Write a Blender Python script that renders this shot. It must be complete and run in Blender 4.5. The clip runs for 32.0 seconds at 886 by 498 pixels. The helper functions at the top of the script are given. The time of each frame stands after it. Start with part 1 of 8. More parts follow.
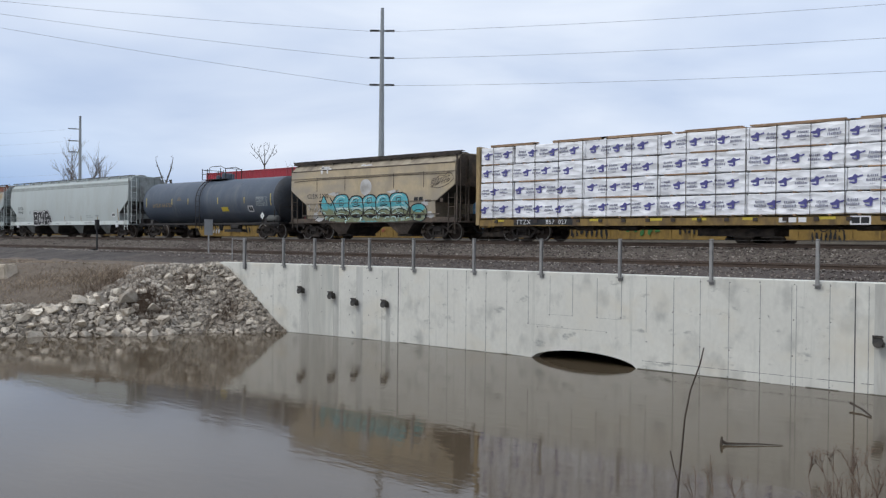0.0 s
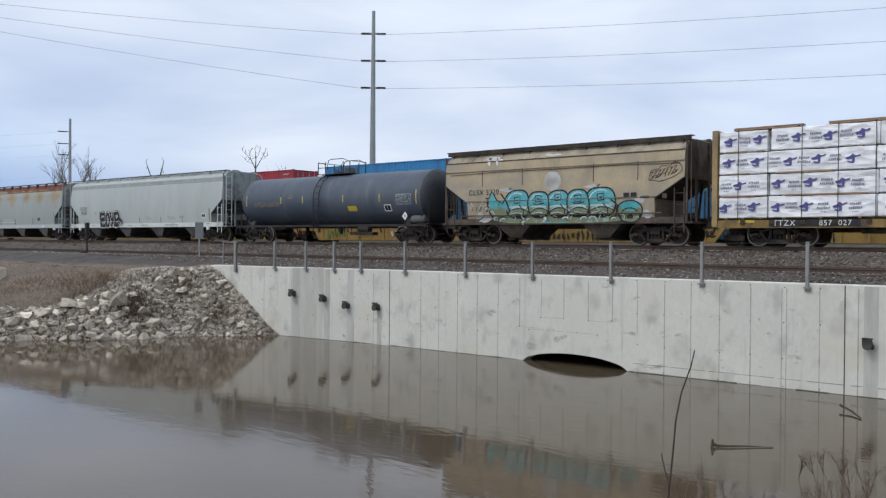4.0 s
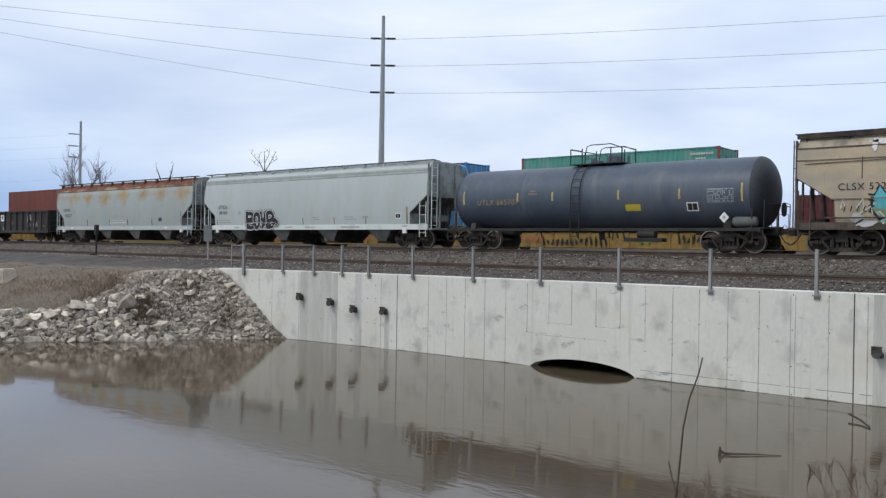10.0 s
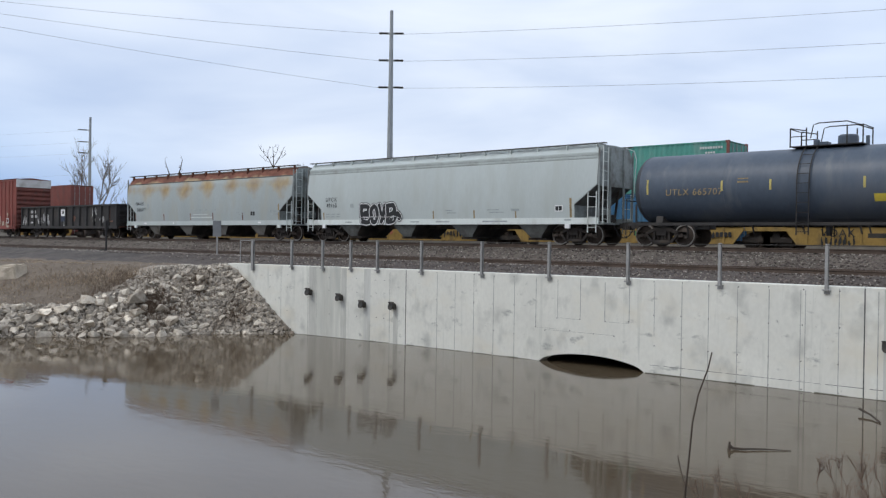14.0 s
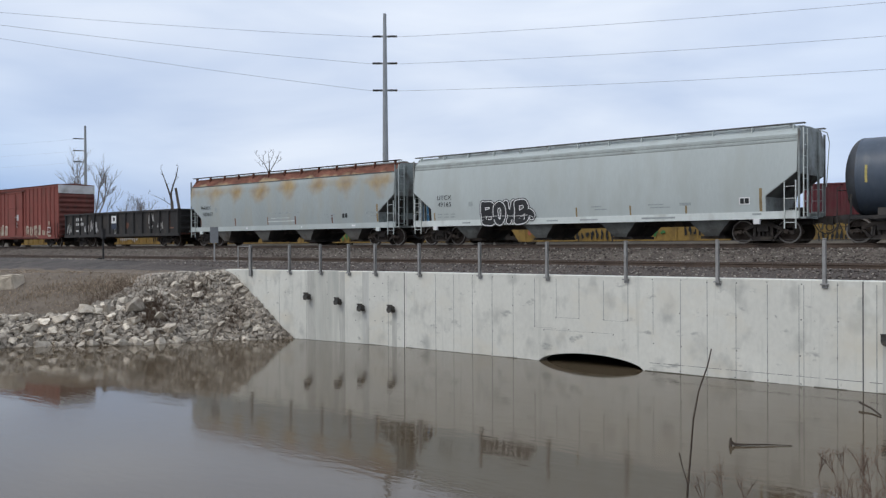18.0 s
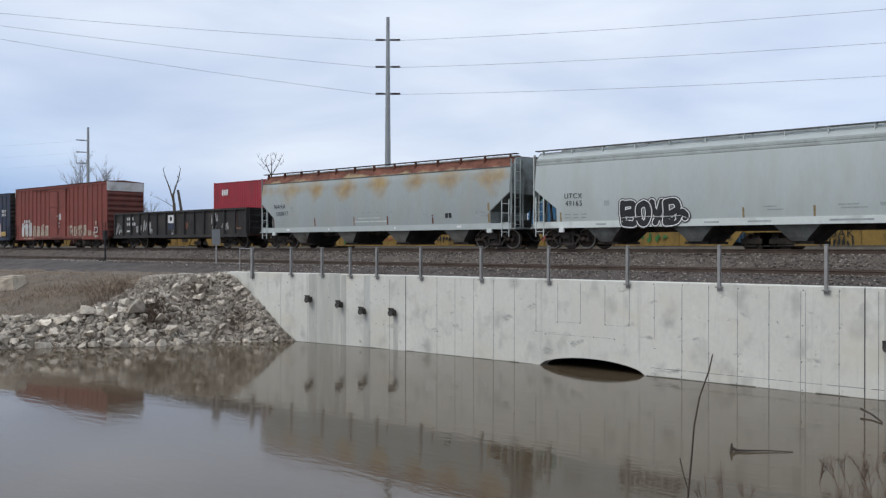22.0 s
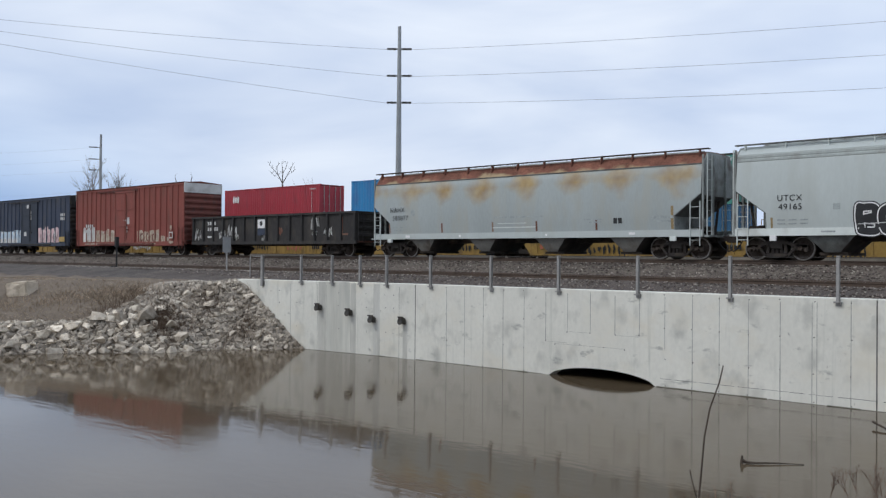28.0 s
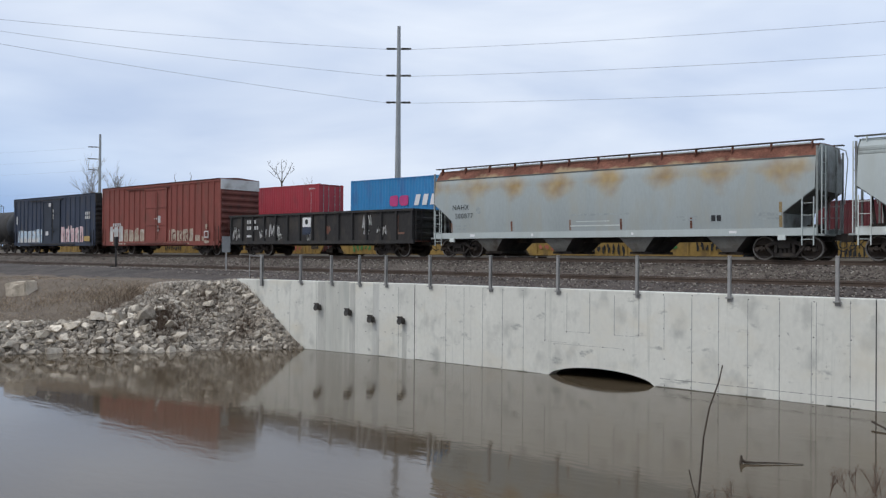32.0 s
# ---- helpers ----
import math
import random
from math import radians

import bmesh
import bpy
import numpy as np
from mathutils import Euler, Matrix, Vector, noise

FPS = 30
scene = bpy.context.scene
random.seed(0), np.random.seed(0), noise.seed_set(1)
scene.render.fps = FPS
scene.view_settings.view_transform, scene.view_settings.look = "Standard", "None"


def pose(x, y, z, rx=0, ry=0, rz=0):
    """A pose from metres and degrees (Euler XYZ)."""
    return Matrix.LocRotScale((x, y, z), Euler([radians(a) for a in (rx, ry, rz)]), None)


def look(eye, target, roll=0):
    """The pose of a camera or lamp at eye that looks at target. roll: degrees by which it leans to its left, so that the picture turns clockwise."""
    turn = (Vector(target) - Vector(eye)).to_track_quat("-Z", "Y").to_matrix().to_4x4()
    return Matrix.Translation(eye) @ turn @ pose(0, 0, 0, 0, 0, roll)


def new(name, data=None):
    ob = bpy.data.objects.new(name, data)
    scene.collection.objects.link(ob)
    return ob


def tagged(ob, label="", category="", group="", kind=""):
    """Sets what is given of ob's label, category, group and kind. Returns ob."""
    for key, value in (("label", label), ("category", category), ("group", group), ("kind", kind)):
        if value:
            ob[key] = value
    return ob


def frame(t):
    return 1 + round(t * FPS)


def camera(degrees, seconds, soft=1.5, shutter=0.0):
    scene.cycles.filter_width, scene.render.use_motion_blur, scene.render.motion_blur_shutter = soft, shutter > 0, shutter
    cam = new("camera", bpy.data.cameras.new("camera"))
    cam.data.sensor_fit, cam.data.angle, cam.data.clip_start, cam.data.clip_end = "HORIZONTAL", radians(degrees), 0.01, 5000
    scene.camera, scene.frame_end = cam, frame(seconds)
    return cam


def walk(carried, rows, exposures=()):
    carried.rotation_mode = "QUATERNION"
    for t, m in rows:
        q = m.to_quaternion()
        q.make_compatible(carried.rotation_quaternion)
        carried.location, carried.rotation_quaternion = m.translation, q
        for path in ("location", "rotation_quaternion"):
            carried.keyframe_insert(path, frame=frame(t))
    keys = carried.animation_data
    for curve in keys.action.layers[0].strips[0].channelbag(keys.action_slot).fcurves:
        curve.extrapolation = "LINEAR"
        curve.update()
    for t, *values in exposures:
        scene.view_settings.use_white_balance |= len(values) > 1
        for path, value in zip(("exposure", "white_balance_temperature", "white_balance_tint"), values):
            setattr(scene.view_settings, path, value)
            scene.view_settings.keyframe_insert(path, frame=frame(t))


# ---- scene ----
# One railway place: a flooded basin with a concrete headwall, a freight train rolling past and a parked stack train behind it.
EYE = (0.0, 0.0, 4.05)
VIEWS = (
    (0, -40.51, -0.65, 0.49), (0.5, -40.59, -0.60, 0.50), (1, -40.66, -0.52, 0.49), (1.5, -40.73, -0.43, 0.40),
    (2, -40.65, -0.35, 0.32), (2.5, -40.51, -0.37, 0.19), (3, -40.26, -0.35, 0.36), (3.5, -40.08, -0.39, 0.43),
    (5.5, -39.67, -0.68, 0.54), (6, -39.68, -0.76, 0.46), (6.5, -39.82, -0.79, 0.60), (7, -39.97, -0.67, 0.70),
    (7.5, -40.04, -0.52, 0.64), (8, -40.16, -0.33, 0.63), (8.5, -40.28, -0.19, 0.59), (9, -40.26, -0.09, 0.90),
    (9.5, -40.36, -0.12, 1.08), (10, -40.47, -0.14, 0.91), (10.5, -40.62, -0.15, 0.67), (11, -40.69, -0.19, 0.56),
    (11.5, -40.80, -0.25, 0.64), (12, -40.85, -0.33, 0.89), (12.5, -40.93, -0.43, 0.88), (13, -40.94, -0.50, 0.93),
    (13.5, -40.98, -0.53, 1.00), (14, -41.03, -0.48, 0.82), (14.5, -41.09, -0.47, 0.58), (16.5, -41.05, -0.15, 0.28),
    (17, -40.96, -0.20, 0.14), (17.5, -40.87, -0.27, -0.12), (18, -40.87, -0.36, -0.31), (18.5, -40.84, -0.36, -0.34),
    (19, -40.78, -0.30, -0.28), (19.5, -40.77, -0.26, -0.26), (20, -40.77, -0.24, -0.21), (20.5, -40.80, -0.14, -0.06),
    (21, -40.87, -0.07, 0.01), (21.5, -40.92, -0.09, 0.06), (22, -40.98, -0.12, 0.06), (22.5, -41.08, -0.13, -0.07),
    (23, -41.12, -0.09, -0.30), (23.5, -41.20, -0.03, -0.23), (24, -41.34, 0.04, -0.04), (24.5, -41.42, 0.16, 0.16),
    (25, -41.49, 0.26, 0.38), (25.5, -41.53, 0.30, 0.29), (27.5, -41.63, 0.37, 0.26), (28, -41.64, 0.46, 0.46),
    (28.5, -41.50, 0.58, 0.67), (29, -41.38, 0.65, 0.95), (29.5, -41.23, 0.62, 1.10), (30, -41.13, 0.53, 0.94),
    (30.5, -41.07, 0.48, 0.78), (31, -41.22, 0.52, 0.63), (31.5, -41.43, 0.50, 0.53), (32, -41.60, 0.45, 0.46),
)


def view(yaw, pitch, roll):
    y, p = radians(yaw), radians(pitch)
    way = Vector((math.sin(y) * math.cos(p), math.cos(y) * math.cos(p), math.sin(p)))
    return look(EYE, Vector(EYE) + way, roll)


cam = camera(53.96, 32.0, soft=1.3)
walk(cam, [(t, view(a, b, c)) for t, a, b, c in VIEWS], exposures=((0.0, -0.05), (3.5, -0.05), (6.0, 0.04), (14.5, 0.04), (17.0, -0.06), (32.0, -0.06)))

# ---- sky and sun: bright overcast ----
SUN_AZ, SUN_EL = 200.0, 48.0
world = bpy.data.worlds.new("overcast_sky")
scene.world = world
world.use_nodes = True
wn, wl = world.node_tree.nodes, world.node_tree.links
wn.clear()
w_out = wn.new("ShaderNodeOutputWorld")
w_bg = wn.new("ShaderNodeBackground")
w_sky = wn.new("ShaderNodeTexSky")
w_sky.sky_type, w_sky.sun_disc = "NISHITA", False
w_sky.sun_elevation, w_sky.sun_rotation = radians(SUN_EL), radians(SUN_AZ)
w_sky.air_density, w_sky.dust_density = 1.0, 2.0
w_tc = wn.new("ShaderNodeTexCoord")
w_map = wn.new("ShaderNodeMapping")
w_map.inputs["Scale"].default_value = (1.0, 1.0, 4.5)
w_map.inputs["Rotation"].default_value = (0.0, radians(7), 0.0)
w_noise = wn.new("ShaderNodeTexNoise")
w_noise.inputs["Scale"].default_value = 2.2
w_noise.inputs["Detail"].default_value = 5.0
w_noise.inputs["Roughness"].default_value = 0.48
w_noise.inputs["Distortion"].default_value = 0.3
w_ramp = wn.new("ShaderNodeValToRGB")
w_ramp.color_ramp.elements[0].position, w_ramp.color_ramp.elements[0].color = 0.33, (6.3, 7.4, 9.5, 1)
w_ramp.color_ramp.elements[1].position, w_ramp.color_ramp.elements[1].color = 0.68, (9.9, 10.6, 11.7, 1)
w_mix = wn.new("ShaderNodeMixRGB")
w_mix.inputs[0].default_value = 0.9
wl.new(w_tc.outputs["Generated"], w_map.inputs["Vector"])
wl.new(w_map.outputs["Vector"], w_noise.inputs["Vector"])
wl.new(w_noise.outputs["Fac"], w_ramp.inputs["Fac"])
wl.new(w_sky.outputs["Color"], w_mix.inputs[1])
wl.new(w_ramp.outputs["Color"], w_mix.inputs[2])
# bluer, duller cloud low in the west and, more faintly, in the north
w_sep = wn.new("ShaderNodeSeparateXYZ")
wl.new(w_tc.outputs["Generated"], w_sep.inputs["Vector"])
w_out_col = w_mix.outputs["Color"]
for w_az, w_lo, w_hi, w_top, w_col in ((-80, 0.88, 0.985, 0.24, (0.40, 0.56, 0.79, 1)), (-2, 0.87, 0.985, 0.55, (0.66, 0.75, 0.89, 1))):
    w_dot = wn.new("ShaderNodeVectorMath")
    w_dot.operation = "DOT_PRODUCT"
    w_dot.inputs[1].default_value = (math.sin(radians(w_az)), math.cos(radians(w_az)), 0.0)
    w_side = wn.new("ShaderNodeMapRange")
    w_side.inputs["From Min"].default_value, w_side.inputs["From Max"].default_value = w_lo, w_hi
    w_low = wn.new("ShaderNodeMapRange")
    w_low.inputs["From Min"].default_value, w_low.inputs["From Max"].default_value = 0.03, w_top
    w_low.inputs["To Min"].default_value, w_low.inputs["To Max"].default_value = 1.0, 0.0
    w_both = wn.new("ShaderNodeMath")
    w_both.operation = "MULTIPLY"
    w_blue = wn.new("ShaderNodeMixRGB")
    w_blue.blend_type = "MULTIPLY"
    w_blue.inputs[2].default_value = w_col
    wl.new(w_tc.outputs["Generated"], w_dot.inputs[0])
    wl.new(w_dot.outputs["Value"], w_side.inputs["Value"])
    wl.new(w_sep.outputs["Z"], w_low.inputs["Value"])
    wl.new(w_side.outputs["Result"], w_both.inputs[0])
    wl.new(w_low.outputs["Result"], w_both.inputs[1])
    wl.new(w_both.outputs["Value"], w_blue.inputs[0])
    wl.new(w_out_col, w_blue.inputs[1])
    w_out_col = w_blue.outputs["Color"]
wl.new(w_out_col, w_bg.inputs["Color"])
w_bg.inputs["Strength"].default_value = 0.1
wl.new(w_bg.outputs["Background"], w_out.inputs["Surface"])

sun = new("sun", bpy.data.lights.new("sun", "SUN"))
sun.data.energy, sun.data.angle, sun.data.color = 1.1, radians(18), (1.0, 0.96, 0.9)
az, el = radians(SUN_AZ), radians(SUN_EL)
sun_way = Vector((math.sin(az) * math.cos(el), math.cos(az) * math.cos(el), math.sin(el)))
sun.matrix_world = look(sun_way * 100, (0, 0, 0))


# ---- materials ----
def mat(name, col, rough=0.75, metal=0.0, var=0.18, scale=0.8, fine=18.0, bump=0.12, dirt=None, amount=0.5, dirt_scale=1.5,
        stretch=(1, 1, 1), alt=None, piece=0.0, spec=0.4):
    """A painted, stained or mineral surface: tone drifts at two scales, dirt lies in patches, fine relief in the normal."""
    m = bpy.data.materials.new(name)
    m.use_nodes = True
    nd, ln = m.node_tree.nodes, m.node_tree.links
    b = nd["Principled BSDF"]
    b.inputs["Roughness"].default_value, b.inputs["Metallic"].default_value = rough, metal
    b.inputs["Specular IOR Level"].default_value = spec
    tc = nd.new("ShaderNodeTexCoord")
    mp = nd.new("ShaderNodeMapping")
    mp.inputs["Scale"].default_value = stretch
    ln.new(tc.outputs["Object"], mp.inputs["Vector"])
    n1, n2 = nd.new("ShaderNodeTexNoise"), nd.new("ShaderNodeTexNoise")
    for n, s, d in ((n1, scale, 4), (n2, fine, 3)):
        n.inputs["Scale"].default_value, n.inputs["Detail"].default_value = s, d
        ln.new(mp.outputs["Vector"], n.inputs["Vector"])
    c = Vector(col)
    r1 = nd.new("ShaderNodeValToRGB")
    e = r1.color_ramp.elements
    e[0].position, e[1].position = 0.3, 0.7
    e[0].color = (*(c * (1 - var)), 1)
    e[1].color = (*(Vector(alt) if alt else c * (1 + var)), 1)
    ln.new(n1.outputs["Fac"], r1.inputs["Fac"])
    r2 = nd.new("ShaderNodeMapRange")
    r2.inputs["To Min"].default_value, r2.inputs["To Max"].default_value = 1 - var * 0.8, 1 + var * 0.8
    r2.inputs["From Min"].default_value, r2.inputs["From Max"].default_value = 0.25, 0.75
    ln.new(n2.outputs["Fac"], r2.inputs["Value"])
    mul = nd.new("ShaderNodeMixRGB")
    mul.blend_type, mul.inputs[0].default_value = "MULTIPLY", 1.0
    ln.new(r1.outputs["Color"], mul.inputs[1])
    ln.new(r2.outputs["Result"], mul.inputs[2])
    out = mul.outputs["Color"]
    if piece:
        oi = nd.new("ShaderNodeObjectInfo")
        pr = nd.new("ShaderNodeMapRange")
        pr.inputs["To Min"].default_value, pr.inputs["To Max"].default_value = 1 - piece, 1 + piece
        ln.new(oi.outputs["Random"], pr.inputs["Value"])
        gm = nd.new("ShaderNodeNewGeometry")
        pg = nd.new("ShaderNodeMapRange")
        pg.inputs["To Min"].default_value, pg.inputs["To Max"].default_value = 1 - piece, 1 + piece
        ln.new(gm.outputs["Random Per Island"], pg.inputs["Value"])
        for src in (pr, pg):
            k = nd.new("ShaderNodeMixRGB")
            k.blend_type, k.inputs[0].default_value = "MULTIPLY", 1.0
            ln.new(out, k.inputs[1])
            ln.new(src.outputs["Result"], k.inputs[2])
            out = k.outputs["Color"]
    if dirt:
        n3 = nd.new("ShaderNodeTexNoise")
        n3.inputs["Scale"].default_value, n3.inputs["Detail"].default_value = dirt_scale, 6
        ln.new(mp.outputs["Vector"], n3.inputs["Vector"])
        r3 = nd.new("ShaderNodeValToRGB")
        r3.color_ramp.elements[0].position = 0.62 - 0.3 * amount
        r3.color_ramp.elements[1].position = 0.86 - 0.3 * amount
        ln.new(n3.outputs["Fac"], r3.inputs["Fac"])
        k = nd.new("ShaderNodeMixRGB")
        k.inputs[2].default_value = (*dirt, 1)
        ln.new(r3.outputs["Color"], k.inputs[0])
        ln.new(out, k.inputs[1])
        out = k.outputs["Color"]
    ln.new(out, b.inputs["Base Color"])
    if bump:
        bp = nd.new("ShaderNodeBump")
        bp.inputs["Strength"].default_value, bp.inputs["Distance"].default_value = bump, 0.05
        ln.new(n2.outputs["Fac"], bp.inputs["Height"])
        ln.new(bp.outputs["Normal"], b.inputs["Normal"])
    return m


def water_material():
    m = bpy.data.materials.new("muddy_water")
    m.use_nodes = True
    nd, ln = m.node_tree.nodes, m.node_tree.links
    b = nd["Principled BSDF"]
    b.inputs["Base Color"].default_value = (0.093, 0.070, 0.045, 1)
    b.inputs["Roughness"].default_value = 0.045
    b.inputs["IOR"].default_value = 1.31
    tc = nd.new("ShaderNodeTexCoord")
    last = None
    for scale, stretch, strength, dist in ((0.9, (0.45, 1.5, 1), 0.06, 0.05), (4.0, (0.4, 1.4, 1), 0.10, 0.02), (11.0, (0.5, 1.3, 1), 0.06, 0.008)):
        mp = nd.new("ShaderNodeMapping")
        mp.inputs["Scale"].default_value = stretch
        mp.inputs["Rotation"].default_value = (0, 0, radians(38))
        n = nd.new("ShaderNodeTexNoise")
        n.inputs["Scale"].default_value, n.inputs["Detail"].default_value = scale, 2
        bp = nd.new("ShaderNodeBump")
        bp.inputs["Strength"].default_value, bp.inputs["Distance"].default_value = strength, dist
        ln.new(tc.outputs["Object"], mp.inputs["Vector"])
        ln.new(mp.outputs["Vector"], n.inputs["Vector"])
        ln.new(n.outputs["Fac"], bp.inputs["Height"])
        if last:
            ln.new(last.outputs["Normal"], bp.inputs["Normal"])
        last = bp
    ln.new(last.outputs["Normal"], b.inputs["Normal"])
    # patches of breeze leave the surface a little rougher
    n = nd.new("ShaderNodeTexNoise")
    n.inputs["Scale"].default_value = 0.16
    ln.new(tc.outputs["Object"], n.inputs["Vector"])
    r = nd.new("ShaderNodeMapRange")
    r.inputs["From Min"].default_value, r.inputs["From Max"].default_value = 0.4, 0.65
    r.inputs["To Min"].default_value, r.inputs["To Max"].default_value = 0.035, 0.085
    ln.new(n.outputs["Fac"], r.inputs["Value"])
    ln.new(r.outputs["Result"], b.inputs["Roughness"])
    return m


CONCRETE = mat("pale_cast_concrete", (0.68, 0.673, 0.61), 0.85, var=0.06, scale=0.7, fine=9, bump=0.08,
               dirt=(0.43, 0.43, 0.395), amount=0.30, dirt_scale=1.5, stretch=(1, 1, 0.7))
CONCRETE_STAIN = mat("water_stained_concrete", (0.50, 0.495, 0.45), 0.8, var=0.12, scale=1.6, fine=8, bump=0.06,
                     dirt=(0.60, 0.60, 0.56), amount=0.45, stretch=(2, 2, 0.3))
CONCRETE_DAMP = mat("damp_streaked_concrete", (0.56, 0.555, 0.50), 0.85, var=0.1, scale=1.2, fine=8, bump=0.06,
                    dirt=(0.44, 0.45, 0.41), amount=0.45, dirt_scale=2.0, stretch=(2, 2, 0.22))
JOINT = mat("dark_joint", (0.09, 0.09, 0.085), 0.9, var=0.4, scale=6, bump=0)
SEAM = mat("form_seam", (0.38, 0.385, 0.35), 0.9, var=0.25, scale=4, bump=0)
GALV = mat("galvanized_steel", (0.33, 0.325, 0.315), 0.55, 0.6, var=0.12, scale=3, fine=30, bump=0.03)
STEEL_POLE = mat("weathered_pole_steel", (0.30, 0.32, 0.33), 0.6, 0.3, var=0.12, scale=0.6, fine=6, bump=0.02)
BALLAST = mat("grey_ballast", (0.08, 0.066, 0.058), 0.95, var=0.30, scale=1.5, fine=26, bump=0.8, dirt=(0.15, 0.125, 0.105), amount=0.4, dirt_scale=18)
# oily track bed, with the shade under the cars put into its colour
BALLAST_DARK = mat("oily_shaded_ballast", (0.06, 0.05, 0.042), 0.95, var=0.30, scale=1.5, fine=26, bump=0.8, dirt=(0.11, 0.092, 0.077), amount=0.35, dirt_scale=14)
BALLAST_PALE = mat("dusty_beige_ballast", (0.115, 0.097, 0.081), 0.95, var=0.30, scale=1.5, fine=26, bump=0.8, dirt=(0.20, 0.175, 0.145), amount=0.42, dirt_scale=16)
TRODDEN = mat("trodden_grey_dirt", (0.075, 0.064, 0.057), 0.95, var=0.25, scale=0.8, fine=18, bump=0.6, dirt=(0.125, 0.107, 0.092), amount=0.42, dirt_scale=1.4)
BERM = mat("dark_weedy_berm", (0.085, 0.07, 0.05), 0.95, var=0.3, scale=0.5, fine=8, bump=0.6, dirt=(0.12, 0.10, 0.07), amount=0.4)
GROUND = mat("dry_grass_and_dirt", (0.145, 0.115, 0.086), 0.95, var=0.22, scale=0.35, fine=14, bump=0.6, dirt=(0.195, 0.158, 0.12), amount=0.5, dirt_scale=1.2)
GRAVEL = mat("limestone_gravel", (0.37, 0.33, 0.275), 0.95, var=0.22, scale=1.2, fine=22, bump=0.7, dirt=(0.27, 0.235, 0.19), amount=0.45, dirt_scale=0.9)
STONE = mat("limestone_riprap", (0.60, 0.535, 0.44), 0.92, var=0.2, scale=1.2, fine=7, bump=0.5, dirt=(0.23, 0.185, 0.14), amount=0.55, dirt_scale=1.3, piece=0.30)
RUBBLE = mat("muddy_limestone_rubble", (0.56, 0.495, 0.41), 0.95, var=0.2, scale=1.0, fine=7, bump=0.4, dirt=(0.165, 0.13, 0.095), amount=0.42, dirt_scale=0.6, piece=0.42)
RAIL = mat("rusty_rail_steel", (0.085, 0.06, 0.045), 0.7, 0.3, var=0.25, scale=2, fine=30, bump=0.1)
RAILTOP = mat("worn_rail_head", (0.14, 0.125, 0.115), 0.55, 0.6, var=0.15, scale=2, bump=0)
TIE = mat("creosoted_tie", (0.06, 0.047, 0.036), 0.95, var=0.3, scale=3, fine=20, bump=0.4, piece=0.3)
BLACKPLASTIC = mat("black_pipe_end", (0.03, 0.028, 0.025), 0.6, var=0.3, scale=6, bump=0.1, dirt=(0.08, 0.065, 0.05), amount=0.4)
WATER = water_material()


def smear(m, col, scale, stretch, lo, hi):
    """A further layer of grey smears on a material."""
    nd, ln = m.node_tree.nodes, m.node_tree.links
    b = nd["Principled BSDF"]
    old = b.inputs["Base Color"].links[0].from_socket
    tc, mp, n = nd.new("ShaderNodeTexCoord"), nd.new("ShaderNodeMapping"), nd.new("ShaderNodeTexNoise")
    mp.inputs["Scale"].default_value, mp.inputs["Location"].default_value = stretch, (scale * 3, 1, 2)
    n.inputs["Scale"].default_value, n.inputs["Detail"].default_value, n.inputs["Roughness"].default_value = scale, 4, 0.6
    r = nd.new("ShaderNodeMapRange")
    r.inputs["From Min"].default_value, r.inputs["From Max"].default_value = lo, hi
    k = nd.new("ShaderNodeMixRGB")
    k.inputs[2].default_value = (*col, 1)
    ln.new(tc.outputs["Object"], mp.inputs["Vector"])
    ln.new(mp.outputs["Vector"], n.inputs["Vector"])
    ln.new(n.outputs["Fac"], r.inputs["Value"])
    ln.new(r.outputs["Result"], k.inputs[0])
    ln.new(old, k.inputs[1])
    ln.new(k.outputs["Color"], b.inputs["Base Color"])


smear(CONCRETE, (0.35, 0.355, 0.33), 1.5, (1.0, 1.0, 1.9), 0.63, 0.74)
smear(CONCRETE, (0.47, 0.48, 0.43), 2.0, (2.2, 2.2, 0.12), 0.60, 0.86)
smear(CONCRETE, (0.30, 0.305, 0.28), 5.0, (1.5, 1.5, 0.8), 0.69, 0.80)
smear(CONCRETE, (0.66, 0.62, 0.52), 0.5, (0.8, 0.8, 1.2), 0.52, 0.75)
smear(CONCRETE, (0.68, 0.66, 0.58), 0.8, (0.6, 0.6, 0.9), 0.55, 0.72)
smear(GROUND, (0.12, 0.095, 0.07), 3.5, (1, 1, 1), 0.52, 0.70)
smear(GRAVEL, (0.46, 0.415, 0.35), 7.0, (1, 1, 1), 0.50, 0.66)


# ---- mesh helpers ----
def box(bm, x0, x1, y0, y1, z0, z1):
    v = [bm.verts.new((x, y, z)) for z in (z0, z1) for x, y in ((x0, y0), (x1, y0), (x1, y1), (x0, y1))]
    for f in ((3, 2, 1, 0), (4, 5, 6, 7), (0, 1, 5, 4), (1, 2, 6, 5), (2, 3, 7, 6), (3, 0, 4, 7)):
        bm.faces.new([v[i] for i in f])
    return v


def prism(bm, outline, a, b, axis="x"):
    """An outline extruded from a to b; outline in the two other axes, in order."""
    def at(p, s):
        return {"x": (s, p[0], p[1]), "y": (p[0], s, p[1]), "z": (p[0], p[1], s)}[axis]
    v0, v1 = [bm.verts.new(at(p, a)) for p in outline], [bm.verts.new(at(p, b)) for p in outline]
    n = len(outline)
    bm.faces.new(v0), bm.faces.new(v1[::-1])
    for i in range(n):
        bm.faces.new((v0[i], v0[(i + 1) % n], v1[(i + 1) % n], v1[i]))


